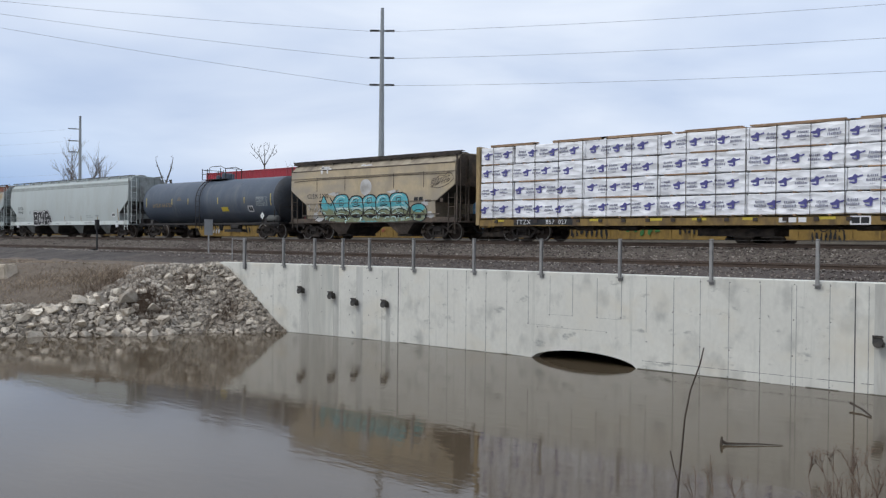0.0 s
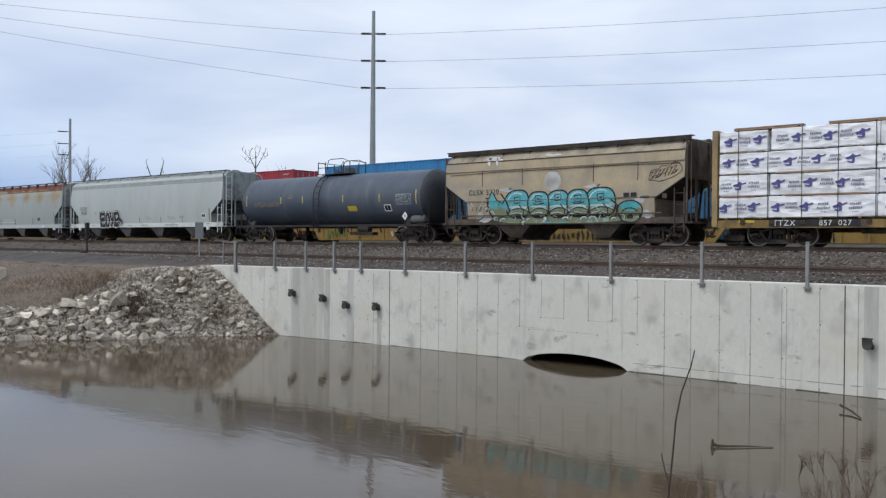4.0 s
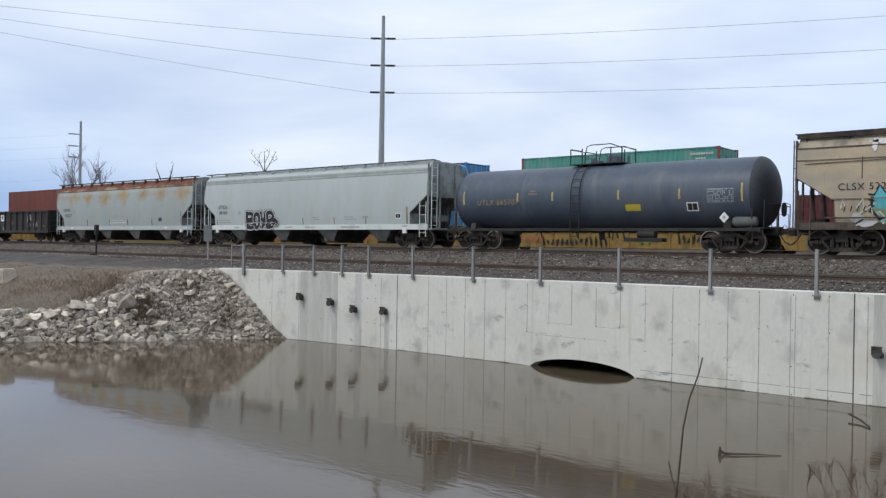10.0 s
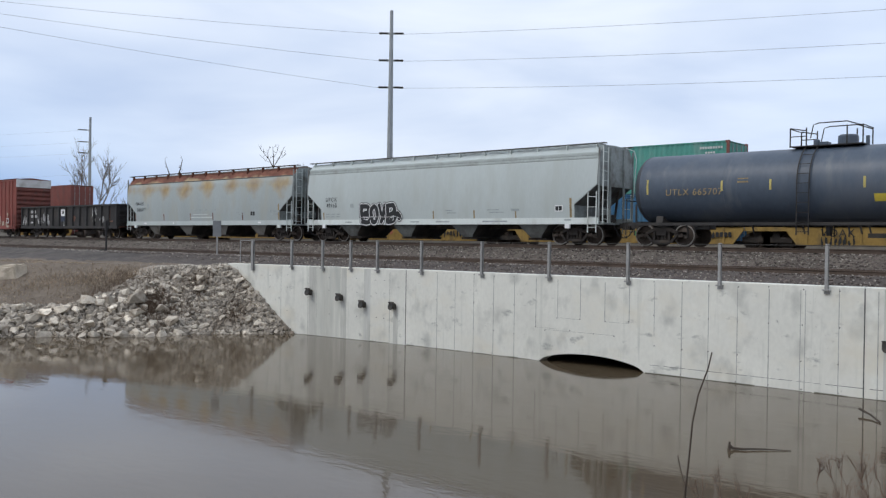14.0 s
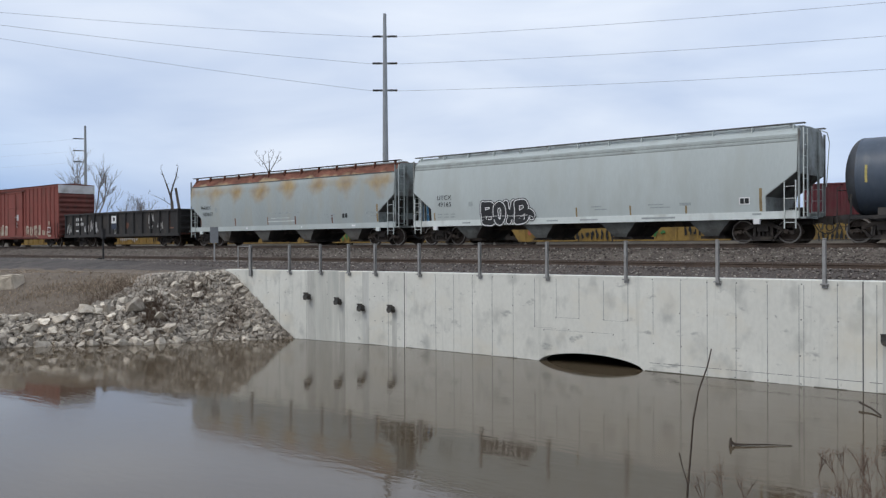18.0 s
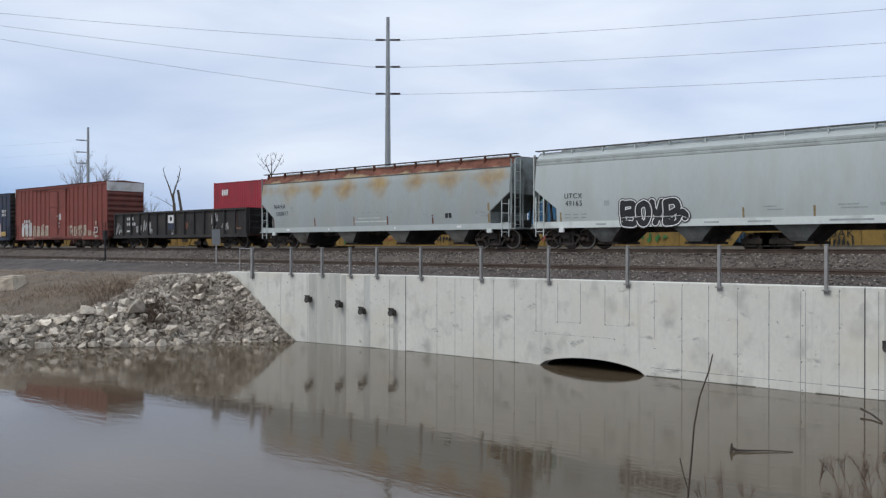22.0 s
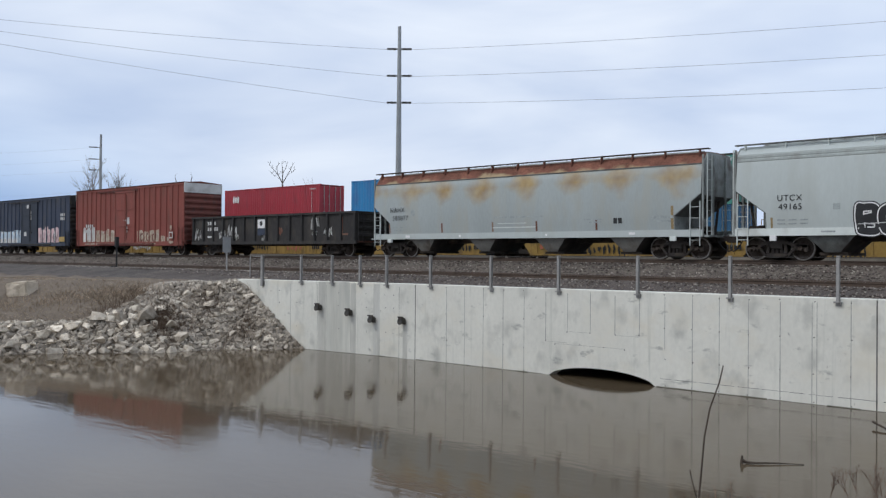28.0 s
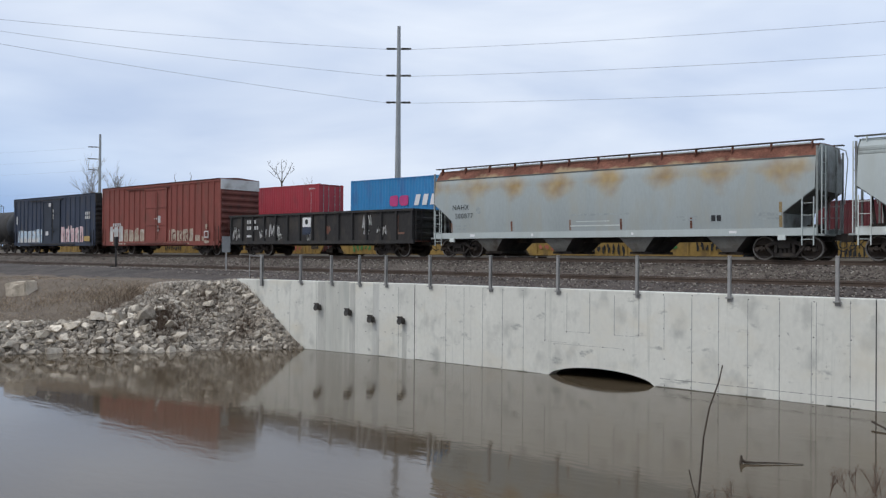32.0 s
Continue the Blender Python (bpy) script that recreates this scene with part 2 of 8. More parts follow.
def loft(bm, rings, closed=True, caps=True):
    vs = [[bm.verts.new(p) for p in r] for r in rings]
    n = len(vs[0])
    for a, b in zip(vs, vs[1:]):
        for i in range(n if closed else n - 1):
            bm.faces.new((a[i], a[(i + 1) % n], b[(i + 1) % n], b[i]))
    if caps and closed:
        bm.faces.new(vs[0][::-1]), bm.faces.new(vs[-1])


def tube(bm, p, q, r, r2=None, n=8, caps=True):
    p, q = Vector(p), Vector(q)
    z = (q - p).normalized()
    x = z.orthogonal().normalized()
    y = z.cross(x)
    r2 = r if r2 is None else r2
    loft(bm, [[c + (x * math.cos(k) + y * math.sin(k)) * s for k in (math.tau * i / n for i in range(n))] for c, s in ((p, r), (q, r2))], caps=caps)


def path_tube(bm, pts, r, n=6):
    pts = [Vector(p) for p in pts]
    x, rings = None, []
    for i, p in enumerate(pts):
        z = (pts[min(i + 1, len(pts) - 1)] - pts[max(i - 1, 0)]).normalized()
        x = z.orthogonal().normalized() if x is None else (x - z * x.dot(z)).normalized()
        y = z.cross(x)
        rings.append([p + (x * math.cos(k) + y * math.sin(k)) * r for k in (math.tau * j / n for j in range(n))])
    loft(bm, rings)


def turned(bm, profile, axis, centre, n=20):
    """Profile of (along, radius) turned round an axis through centre."""
    rings = []
    for s, r in profile:
        ring = []
        for i in range(n):
            k = math.tau * i / n
            u, w = r * math.cos(k), r * math.sin(k)
            o = {"x": (s, u, w), "y": (u, s, w), "z": (u, w, s)}[axis]
            ring.append(Vector(centre) + Vector(o))
        rings.append(ring)
    loft(bm, rings)


def mesh_of(bm, name, material, smooth=False, angle=40):
    bmesh.ops.recalc_face_normals(bm, faces=bm.faces)
    if smooth:
        for f in bm.faces:
            f.smooth = True
        for e in bm.edges:
            if len(e.link_faces) == 2 and e.calc_face_angle(0) > radians(angle):
                e.smooth = False
    me = bpy.data.meshes.new(name)
    bm.to_mesh(me)
    bm.free()
    me.materials.append(material)
    return me


def part(name, bm, material, parent, label="", smooth=False):
    ob = new(name, mesh_of(bm, name, material, smooth))
    ob.parent = parent
    if label:
        ob["label"] = label
    return ob


def piece(name, me, parent, m):
    ob = new(name, me)
    ob.parent = parent
    ob.matrix_basis = m
    return ob


def thing(name, label, category, m=None, group="", kind=""):
    ob = new(name)
    ob.empty_display_size = 0.2
    if m is not None:
        ob.matrix_basis = m
    return tagged(ob, label, category, group, kind)


def solid(name, bm, material, label, category, group="", kind="", smooth=False, m=None):
    ob = new(name, mesh_of(bm, name, material, smooth))
    if m is not None:
        ob.matrix_basis = m
    return tagged(ob, label, category, group, kind)


# ---- the plan ----
RAIL_Z, TRACK_Y = 3.985, 34.41      # the moving train's track
NEAR_Z, NEAR_Y = 3.335, 29.5        # the siding behind the wall
STACK_Z, STACK_Y = 3.87, 43.65      # the parked stack train's track
WALL_L, WALL_BEND, WALL_R = -33.6, -23.4, 26.0


def wall_y(x):
    return 24.72 + (x - WALL_BEND) * (0.0191 if x > WALL_BEND else 0.108)


def shore_x(y):
    return -29.75 - (24.0 - y) * 0.62 + 0.35 * math.sin(y * 1.1)


def bank(s, y):
    """Height of the stony bank at s metres from the waterline; steeper and taller beside the wall."""
    k = min(1, max(0, (y - 17.0) / 6.0))
    first = 1.02 + 1.73 * k
    if s < 0:
        return max(-1.6, s * 0.6)
    if s < first / 0.8:
        return s * 0.8
    return min(2.72, first + (s - first / 0.8) * 0.13)


def ground_z(x, y):
    v = y - wall_y(x)
    if v > 0.2:
        z = 2.86 + min(max(v - 1.4, 0) / 1.6, 1) * 0.31
        if y > 31.2:
            z = 3.17 + min((y - 31.2) / 1.5, 1) * 0.61
        if y > 36.3:
            z = 3.78 - min((y - 36.3) / 1.6, 1) * 0.6
        if y > 40.2:
            z = 3.18 + min((y - 40.2) / 1.5, 1) * 0.48
        if y > 46.0:
            z = 3.66 - min((y - 46.0) / 3, 1) * 0.5
        if y > 52.0:
            z = 3.16 + min((y - 52.0) / 5, 1) * 1.7
        if y > 64.0:
            z = 4.86 - min((y - 64.0) / 40, 1) * 1.9
        if x < WALL_L - 0.4:
            z = min(z, 2.80 + max(0, v - 1.5) * 0.2) if v < 3 else z
        return z
    # near bank, on which the camera stands
    if y < 8.5 and x > -26:
        d = math.hypot(x, y)
        far = max(0.0, 1 - max(0, d - 2.5) / 5.0)
        if y < 2.5:
            far = max(far, min(1, (2.5 - y) / 4))
        near = -1.6 + 4.0 * far
    else:
        near = -1.6
    return max(near, bank(shore_x(min(y, 25)) - x, y))


def zone(x, y):
    v = y - wall_y(x)
    if v > 0.2:
        if 50 < y < 72:
            return 5
        if x < -44 and y < 27.9:
            return 6
        if y > 50 or x < -120:
            return 1
        # beds under both trains take the oily ballast with painted shade
        if 32.9 < y < 50:
            return 3
        if 30.7 < y < 32.9:
            return 4
        if -36 < x < WALL_L and y < 24.2:
            return 2
        return 0
    if shore_x(y) - x > 0 and y > 20.8 and x > -37.5:
        return 2
    return 1


CUT_L, CUT_R = -17.18, -13.17      # the culvert's mouth


def build_ground():
    xs = sorted({round(v, 3) for v in [CUT_L, CUT_R, *np.arange(-60, -24, 0.6), *np.arange(-24, 32, 2.0), *np.arange(-110, -60, 3.0), *np.arange(32, 100, 8),
                                         -3000, -1500, -700, -350, -200, -140, 140, 300, 700, 1500, 3000]})
    vs = sorted({round(v, 3) for v in [-3000, -1200, -400, -150, -80, -50, *np.arange(-40, -14, 1.2), *np.arange(-14, 0.0, 0.6), 0.12, 0.28, 0.6, 1.4, 2.0, 2.6,
                                         *np.arange(3.2, 24, 0.5), 26, 30, 40, 60, 100, 200, 500, 1200, 3000]})
    verts, faces, idx = [], [], []
    for v in vs:
        for x in xs:
            y = v + wall_y(max(min(x, 40), -45))
            z = ground_z(x, y) + 0.05 * noise.noise((x * 0.9, y * 0.9, 0)) + 0.02 * noise.noise((x * 3, y * 3, 2))
            verts.append((x, y, z))
    n = len(xs)
    for j in range(len(vs) - 1):
        for i in range(n - 1):
            faces.append((j * n + i, j * n + i + 1, (j + 1) * n + i + 1, (j + 1) * n + i))
            xm, ym = (xs[i] + xs[i + 1]) / 2, (vs[j] + vs[j + 1]) / 2
            if vs[j] == 0.12 and CUT_L < xm < CUT_R:
                faces.pop()
                continue
            idx.append(zone(xm, ym + wall_y(max(min(xm, 40), -45))))
    me = bpy.data.meshes.new("ground")
    me.from_pydata(verts, [], faces)
    for m in (BALLAST, GROUND, GRAVEL, BALLAST_DARK, BALLAST_PALE, BERM, TRODDEN):
        me.materials.append(m)
    me.polygons.foreach_set("material_index", idx)
    me.polygons.foreach_set("use_smooth", [True] * len(idx))
    return tagged(new("ground", me), "grey ballast and dry brown grass around the tracks", "ground", kind="structure")


build_ground()

bm = bmesh.new()
wx = [-160, -60, -45, *np.arange(-40, 31, 10), 60, 160]
rows_w = [[(x, -140, 0) for x in wx], [(x, (wall_y(min(x, 60)) + 0.15) if x > -36 else 23.0, 0) for x in wx]]
loft(bm, rows_w, closed=False, caps=False)
loft(bm, [[(x, wall_y(x) + 0.15, 0) for x in (CUT_L, CUT_R)], [(x, 32.0, 0) for x in (CUT_L, CUT_R)]], closed=False, caps=False)
tagged(solid("water", bm, WATER, "calm muddy brown floodwater with light ripples", "water", kind="structure"))
TRAVEL = (-82.38, -79.16, -76.02, -72.98, -70.0, -67.07, -64.19, -61.45, -58.78, -56.14, -53.59, -51.11, -48.69, -46.43, -44.19, -41.9, -39.73,
          -37.6, -35.55, -33.59, -31.72, -29.88, -28.13, -26.48, -24.86, -23.32, -21.87, -20.46, -19.14, -17.86, -16.71, -15.62, -14.69)

# ---- the concrete headwall ----
ARCH_L, ARCH_R, ARCH_RISE = -17.15, -13.2, 0.37


def top_z(x):
    return 2.985 + (x + 7) * 0.0024


def arch_z(x):
    if not ARCH_L < x < ARCH_R:
        return -1.4
    k = (x - (ARCH_L + ARCH_R) / 2) / ((ARCH_R - ARCH_L) / 2)
    return ARCH_RISE * math.sqrt(max(0.0, 1 - k * k)) ** 1.2 + 0.0


def wall_section(x0, x1, parent):
    bm = bmesh.new()
    xs = sorted({x0, x1, *[x for x in np.arange(-40, 27, 1.5) if x0 < x < x1],
                 *[x for x in np.linspace(ARCH_L + 0.001, ARCH_R - 0.001, 25) if x0 < x < x1], *[x for x in (ARCH_L, ARCH_R) if x0 < x < x1]})
    thick = 0.45
    ring = [[(x, wall_y(x), arch_z(x)), (x, wall_y(x), top_z(x) - 0.02), (x, wall_y(x) + 0.02, top_z(x)), (x, wall_y(x) + thick, top_z(x)),
             (x, wall_y(x) + thick, arch_z(x))] for x in xs]
    loft(bm, ring)
    return part("wall_section", bm, CONCRETE, parent)


def strip(bm, x, w, z0, z1, proud=0.003):
    x0, x1 = x - w / 2, x + w / 2
    y0, y1 = wall_y(x0), wall_y(x1)
    v = [bm.verts.new(p) for p in ((x0, y0 + 0.02, z0), (x1, y1 + 0.02, z0), (x1, y1 + 0.02, z1), (x0, y0 + 0.02, z1),
                                   (x0, y0 - proud, z0), (x1, y1 - proud, z0), (x1, y1 - proud, z1), (x0, y0 - proud, z1))]
    for f in ((4, 5, 6, 7), (0, 4, 7, 3), (5, 1, 2, 6), (7, 6, 2, 3), (0, 1, 5, 4)):
        bm.faces.new([v[i] for i in f])


WETLINE = mat("wet_waterline_stain", (0.13, 0.128, 0.10), 0.6, var=0.35, scale=5, bump=0.05)


def build_wall():
    wall = thing("wall_front", "pale cast concrete headwall with form seams", "wall", kind="structure")
    for a, b in ((WALL_L, WALL_BEND - 0.012), (WALL_BEND + 0.012, -6.775), (-6.745, WALL_R)):
        wall_section(a, b, wall)
    for x in (WALL_BEND, -6.76):
        bm = bmesh.new()
        strip(bm, x, 0.034, -1.0, top_z(x) - 0.03, 0.001)
        part("expansion_joint", bm, JOINT, wall, "dark vertical expansion joint")
    seams = [(-21.8, 0), (-20.92, 0), (-20.04, 0), (-19.14, 0), (-18.22, 0), (-17.31, 1.14), (-16.43, 1.52), (-15.54, 1.51), (-14.62, 1.51), (-13.74, 1.54),
             (-12.87, 1.18), (-11.96, 0), (-11.11, 0), (-10.23, 0), (-9.31, 0), (-8.43, 0), (-8.30, 0), (-7.41, 0), (-6.42, 0), (-5.6, 0), (-4.7, 0), (-3.8, 0),
             (-30.2, 0), (-28.6, 0), (-28.1, 0), (-26.6, 0), (-25.3, 0), (-24.2, 0)]
    for x, z0 in seams:
        bm = bmesh.new()
        strip(bm, x, 0.018 + 0.012 * random.random(), z0 - 0.1 if z0 == 0 else z0, top_z(x) - 0.06 - 0.1 * random.random(), 0.002)
        part("form_seam", bm, SEAM, wall)
    # level pour lines above the culvert and along the water
    for x0, x1, z in ((-17.31, -16.43, 1.14), (-16.94, -14.26, 1.085), (-16.43, -15.54, 1.52), (-14.62, -13.74, 1.51)):
        bm = bmesh.new()
        strip(bm, (x0 + x1) / 2, x1 - x0, z, z + 0.009, 0.002)
        part("form_seam", bm, SEAM, wall)
    x = -13.0
    while x < 2:
        n = random.uniform(0.25, 1.1)
        bm = bmesh.new()
        strip(bm, x + n / 2, n, 0.262, 0.262 + random.uniform(0.008, 0.014), 0.002)
        part("pour_line", bm, JOINT, wall, "dark broken pour line near the water")
        x += n + random.uniform(0.03, 0.16)
    hole = bmesh.new()
    turned(hole, ((-0.004, 0.001), (-0.004, 0.019), (0.01, 0.022)), "y", (0, 0, 0), 8)
    hole = mesh_of(hole, "tie_hole", JOINT)
    spots = [(x, z) for x in (-21.8, -20.04, -19.14, -18.22, -12.87, -11.96, -11.11, -10.23, -9.31, -8.37, -7.41, -5.6) for z in (2.86, 1.85, 0.86, 0.07)]
    spots += [(-17.34, 1.14), (-16.45, 1.52), (-15.56, 1.51), (-14.63, 1.51), (-13.74, 1.54), (-16.94, 1.09), (-15.96, 1.1), (-15.03, 1.08), (-14.26, 1.08)]
    spots += [(x, z) for x in (-30.9, -29.8, -27.4, -25.9, -24.9, -24.5) for z in (2.5, 1.95, 0.95)]
    for x, z in spots:
        piece("tie_hole", hole, wall, pose(x + random.uniform(-0.03, 0.03), wall_y(x), z + random.uniform(-0.03, 0.03)))
    # uneven wet line where the water laps the concrete
    x = -31.0
    while x < 3:
        n = random.uniform(0.15, 0.9)
        if not (ARCH_L - n < x < ARCH_R) and not (WALL_BEND - n < x < WALL_BEND):
            bm = bmesh.new()
            strip(bm, x + n / 2, n, -0.05, random.uniform(0.008, 0.026), 0.0035)
            part("wet_line", bm, WETLINE, wall, "dark wet stain at the waterline")
        x += n + random.choice((0.0, 0.0, 0.05))
    # damp runs beneath the drains and the recessed band
    for x, w, z0, z1 in ((-27.45, 1.35, 0.0, 2.93), (-28.34, 0.42, 0.0, 2.92), (-26.6, 0.30, 0.0, 2.90), (-25.35, 0.34, 0.0, 2.91), (-23.9, 0.22, 0.0, 1.5), (-6.1, 0.36, -0.1, 2.96)):
        bm = bmesh.new()
        strip(bm, x, w, z0, z1, 0.0025 if w < 1 else 0.0015)
        part("stain_band", bm, CONCRETE_STAIN if w < 1 else CONCRETE_DAMP, wall, "grey damp band on the concrete")


build_wall()

# the culvert barrel behind the arch, its inner shade put into the dark metal colour
bm = bmesh.new()
cx, cr = (ARCH_L + ARCH_R) / 2, (ARCH_R - ARCH_L) / 2
CULVERT = mat("shade_dark_corrugated_culvert", (0.035, 0.032, 0.029), 0.85, 0.1, var=0.2, scale=3, bump=0.1)
rings = []
for i in range(24):
    y = 25.0 + 0.35 + i * 0.3
    s = 1.0 + (0.015 if i % 2 else 0.0)
    rings.append([(cx + (cr + 0.02) * s * math.cos(k), y, ARCH_RISE * 1.05 * s * math.sin(k) if k <= math.pi else -1.2 * abs(math.sin(k)))
                  for k in (math.tau * j / 24 for j in range(24))])
loft(bm, rings, caps=False)
bm.faces.new([bm.verts.new(p) for p in rings[-1]])
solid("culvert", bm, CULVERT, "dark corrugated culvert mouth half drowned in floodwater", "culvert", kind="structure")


def drain(x, z, big=1.0):
    ob = thing("drain_outlet", "black flap-gate drain outlet sticking out of the wall", "drain pipe", pose(x, wall_y(x), z) @ Matrix.Diagonal((0.86, 0.86, 0.92, 1)), group="drain outlets in the wall")
    bm = bmesh.new()
    turned(bm, ((0.05, 0.10), (-0.20, 0.10), (-0.20, 0.14), (-0.235, 0.14)), "y", (0, 0, 0), 16)
    part("pipe_stub", bm, BLACKPLASTIC, ob, smooth=True)
    bm = bmesh.new()
    turned(bm, ((-0.02, 0.02), (-0.02, 0.15), (0.02, 0.15), (0.02, 0.02)), "y", (0, 0, 0), 16)
    f = part("flap", bm, BLACKPLASTIC, ob, smooth=True)
    f.matrix_basis = pose(0, -0.275, -0.03, -14)
    bm = bmesh.new()
    box(bm, -0.13, 0.13, -0.29, -0.18, 0.10, 0.17)
    tube(bm, (-0.16, -0.26, 0.15), (0.16, -0.26, 0.15), 0.022)
    part("hinge", bm, BLACKPLASTIC, ob)
    bm = bmesh.new()
    box(bm, -0.17, -0.10, -0.20, -0.06, -0.02, 0.12)
    part("bracket", bm, BLACKPLASTIC, ob)
    bm = bmesh.new()
    box(bm, 0.09, 0.15, -0.22, -0.04, -0.16, -0.03)
    part("bracket", bm, BLACKPLASTIC, ob)


for x, z in ((-28.42, 1.86), (-26.71, 1.71), (-25.48, 1.49), (-23.95, 1.50), (-6.14, 1.45)):
    drain(x, z)

# ---- the post-and-cable fence on the wall ----
IRONWIRE = mat("dull_steel_cable", (0.10, 0.095, 0.09), 0.7, 0.3, var=0.2, scale=5, bump=0)
POSTS = (-31.92, -29.52, -27.73, -26.19, -24.8, -22.57, -19.65, -16.76, -13.78, -10.76, -7.73, -4.7, -1.67)
fence = thing("fence", "galvanized steel posts and a thin top cable bolted to the wall", "fence")
for i, x in enumerate(POSTS):
    y, w = wall_y(x) - 0.004, 0.043 if i else 0.07
    h = 4.06 + (x + 24) * 0.005
    bm = bmesh.new()
    prism(bm, [(x - w, y - 0.10), (x + w, y - 0.10), (x + w, y - 0.085), (x + 0.008, y - 0.085), (x + 0.008, y - 0.018), (x + w, y - 0.018), (x + w, y - 0.003),
               (x - w, y - 0.003), (x - w, y - 0.018), (x - 0.008, y - 0.018), (x - 0.008, y - 0.085), (x - w, y - 0.085)], (2.88 if i else 2.64), h, "z")
    p = part("post", bm, GALV, fence)
    bm = bmesh.new()
    if i:
        box(bm, x - 0.10, x + 0.10, y - 0.125, y + 0.003, 2.85, 2.89)
        box(bm, x - 0.075, x + 0.075, y - 0.03, y + 0.003, 2.76, 2.85)
    else:
        box(bm, x - 0.11, x + 0.11, y - 0.03, y + 0.003, 2.66, 2.86)
    part("base_bracket", bm, GALV, p)
for za in (0.02,):
    bm = bmesh.new()
    path_tube(bm, [(x, wall_y(x) - 0.108, 4.04 + (x + 24) * 0.005 - za) for x in POSTS], 0.006, 5)
    part("cable", bm, IRONWIRE, fence, "thin taut steel cable")
# short return of pipe rail at the end of the wall
bm = bmesh.new()
tube(bm, (-35.4, 25.6, 2.7), (-35.4, 25.6, 4.0), 0.026)
part("post", bm, GALV, fence)
for z in (3.97,):
    bm = bmesh.new()
    tube(bm, (-35.4, 25.6, z), (-31.92, wall_y(-31.92) - 0.03, z), 0.017)
    part("rail", bm, GALV, fence)

# ---- the tracks ----
def rail_outline(yc, z):
    return [(yc - 0.075, z - 0.18), (yc + 0.075, z - 0.18), (yc + 0.02, z - 0.15), (yc + 0.012, z - 0.05), (yc + 0.036, z - 0.035), (yc + 0.036, z - 0.006),
            (yc + 0.03, z), (yc - 0.03, z), (yc - 0.036, z - 0.006), (yc - 0.036, z - 0.035), (yc - 0.012, z - 0.05), (yc - 0.02, z - 0.15)]


tie = bmesh.new()
box(tie, -0.115, 0.115, -1.3, 1.3, -0.18, 0)
tie = mesh_of(tie, "tie", TIE)


def track(name, yc, z, label, ties, x0=-420, x1=120):
    t = thing(name, label, "railway track", kind="structure")
    for side in (-0.755, 0.755):
        bm = bmesh.new()
        prism(bm, rail_outline(yc + side, z), x0, x1)
        r = part("rail", bm, RAIL, t)
        bm = bmesh.new()
        box(bm, x0, x1, yc + side - 0.026, yc + side + 0.026, z - 0.004, z + 0.0015)
        part("rail_head", bm, RAILTOP, r, "worn shiny running surface")
    for i in range(ties):
        x = 4 - i * 0.55
        piece("tie", tie, t, pose(x, yc + random.uniform(-0.04, 0.04), z - 0.165 + random.uniform(-0.01, 0.01), 0, 0, random.uniform(-1, 1)))
    return t


track("track_siding", NEAR_Y, NEAR_Z, "low rusty siding rails in grey ballast", 150)
track("track_main", TRACK_Y, RAIL_Z, "main line rails on a raised ballast bed", 150)
track("track_far", STACK_Y, STACK_Z, "far rails under the parked stack train", 0)


# ---- loose stone: ballast chips and riprap ----
def chip_mesh(name, spots, material, label, category, size, flat=0.7):
    verts, faces = [], []
    base = ((1, 0, 0), (-1, 0, 0), (0, 1, 0), (0, -1, 0), (0, 0, 1), (0, 0, -1))
    tri = ((0, 2, 4), (2, 1, 4), (1, 3, 4), (3, 0, 4), (2, 0, 5), (1, 2, 5), (3, 1, 5), (0, 3, 5))
    for x, y, z in spots:
        s = size * random.uniform(0.5, 1.5)
        e = Euler((random.uniform(0, 3), random.uniform(0, 3), random.uniform(0, 6))).to_matrix()
        k = len(verts)
        for b in base:
            v = e @ (Vector(b) * s * random.uniform(0.7, 1.2))
            verts.append((x + v.x, y + v.y, z + v.z * flat))
        faces += [(k + a, k + b, k + c) for a, b, c in tri]
    me = bpy.data.meshes.new(name)
    me.from_pydata(verts, [], faces)
    me.materials.append(material)
    return tagged(new(name, me), label, category, kind="stuff")


CHIP = mat("ballast_chip", (0.118, 0.097, 0.085), 0.95, var=0.2, scale=4, fine=40, bump=0.2, piece=0.5)
spots = []
for _ in range(15000):
    x = -5 - 45 * random.random() ** 1.3
    y = random.choice((random.uniform(25.4, 28.6), random.uniform(30.4, 33.6), random.uniform(30.9, 32.9), random.uniform(28.7, 30.3)))
    spots.append((x, y, ground_z(x, y) + 0.01))
for _ in range(6000):
    x = -48 - 60 * random.random()
    y = random.choice((random.uniform(27.8, 31.0), random.uniform(30.4, 33.4)))
    spots.append((x, y, ground_z(x, y) + 0.01))
chip_mesh("ballast_stones", spots, CHIP, "loose grey and tan ballast stones along the tracks", "ballast", 0.05)

PALECHIP = mat("pale_ballast_chip", (0.36, 0.325, 0.28), 0.95, var=0.2, scale=4, fine=40, bump=0.2, piece=0.3)
spots = []
for _ in range(3400):
    x = -5 - 55 * random.random() ** 1.2
    y = random.choice((random.uniform(25.4, 28.6), random.uniform(30.6, 33.2), random.uniform(30.6, 33.2)))
    spots.append((x, y, ground_z(x, y) + 0.02))
chip_mesh("pale_stones", spots, PALECHIP, "scattered pale stones on the ballast", "ballast", 0.038)


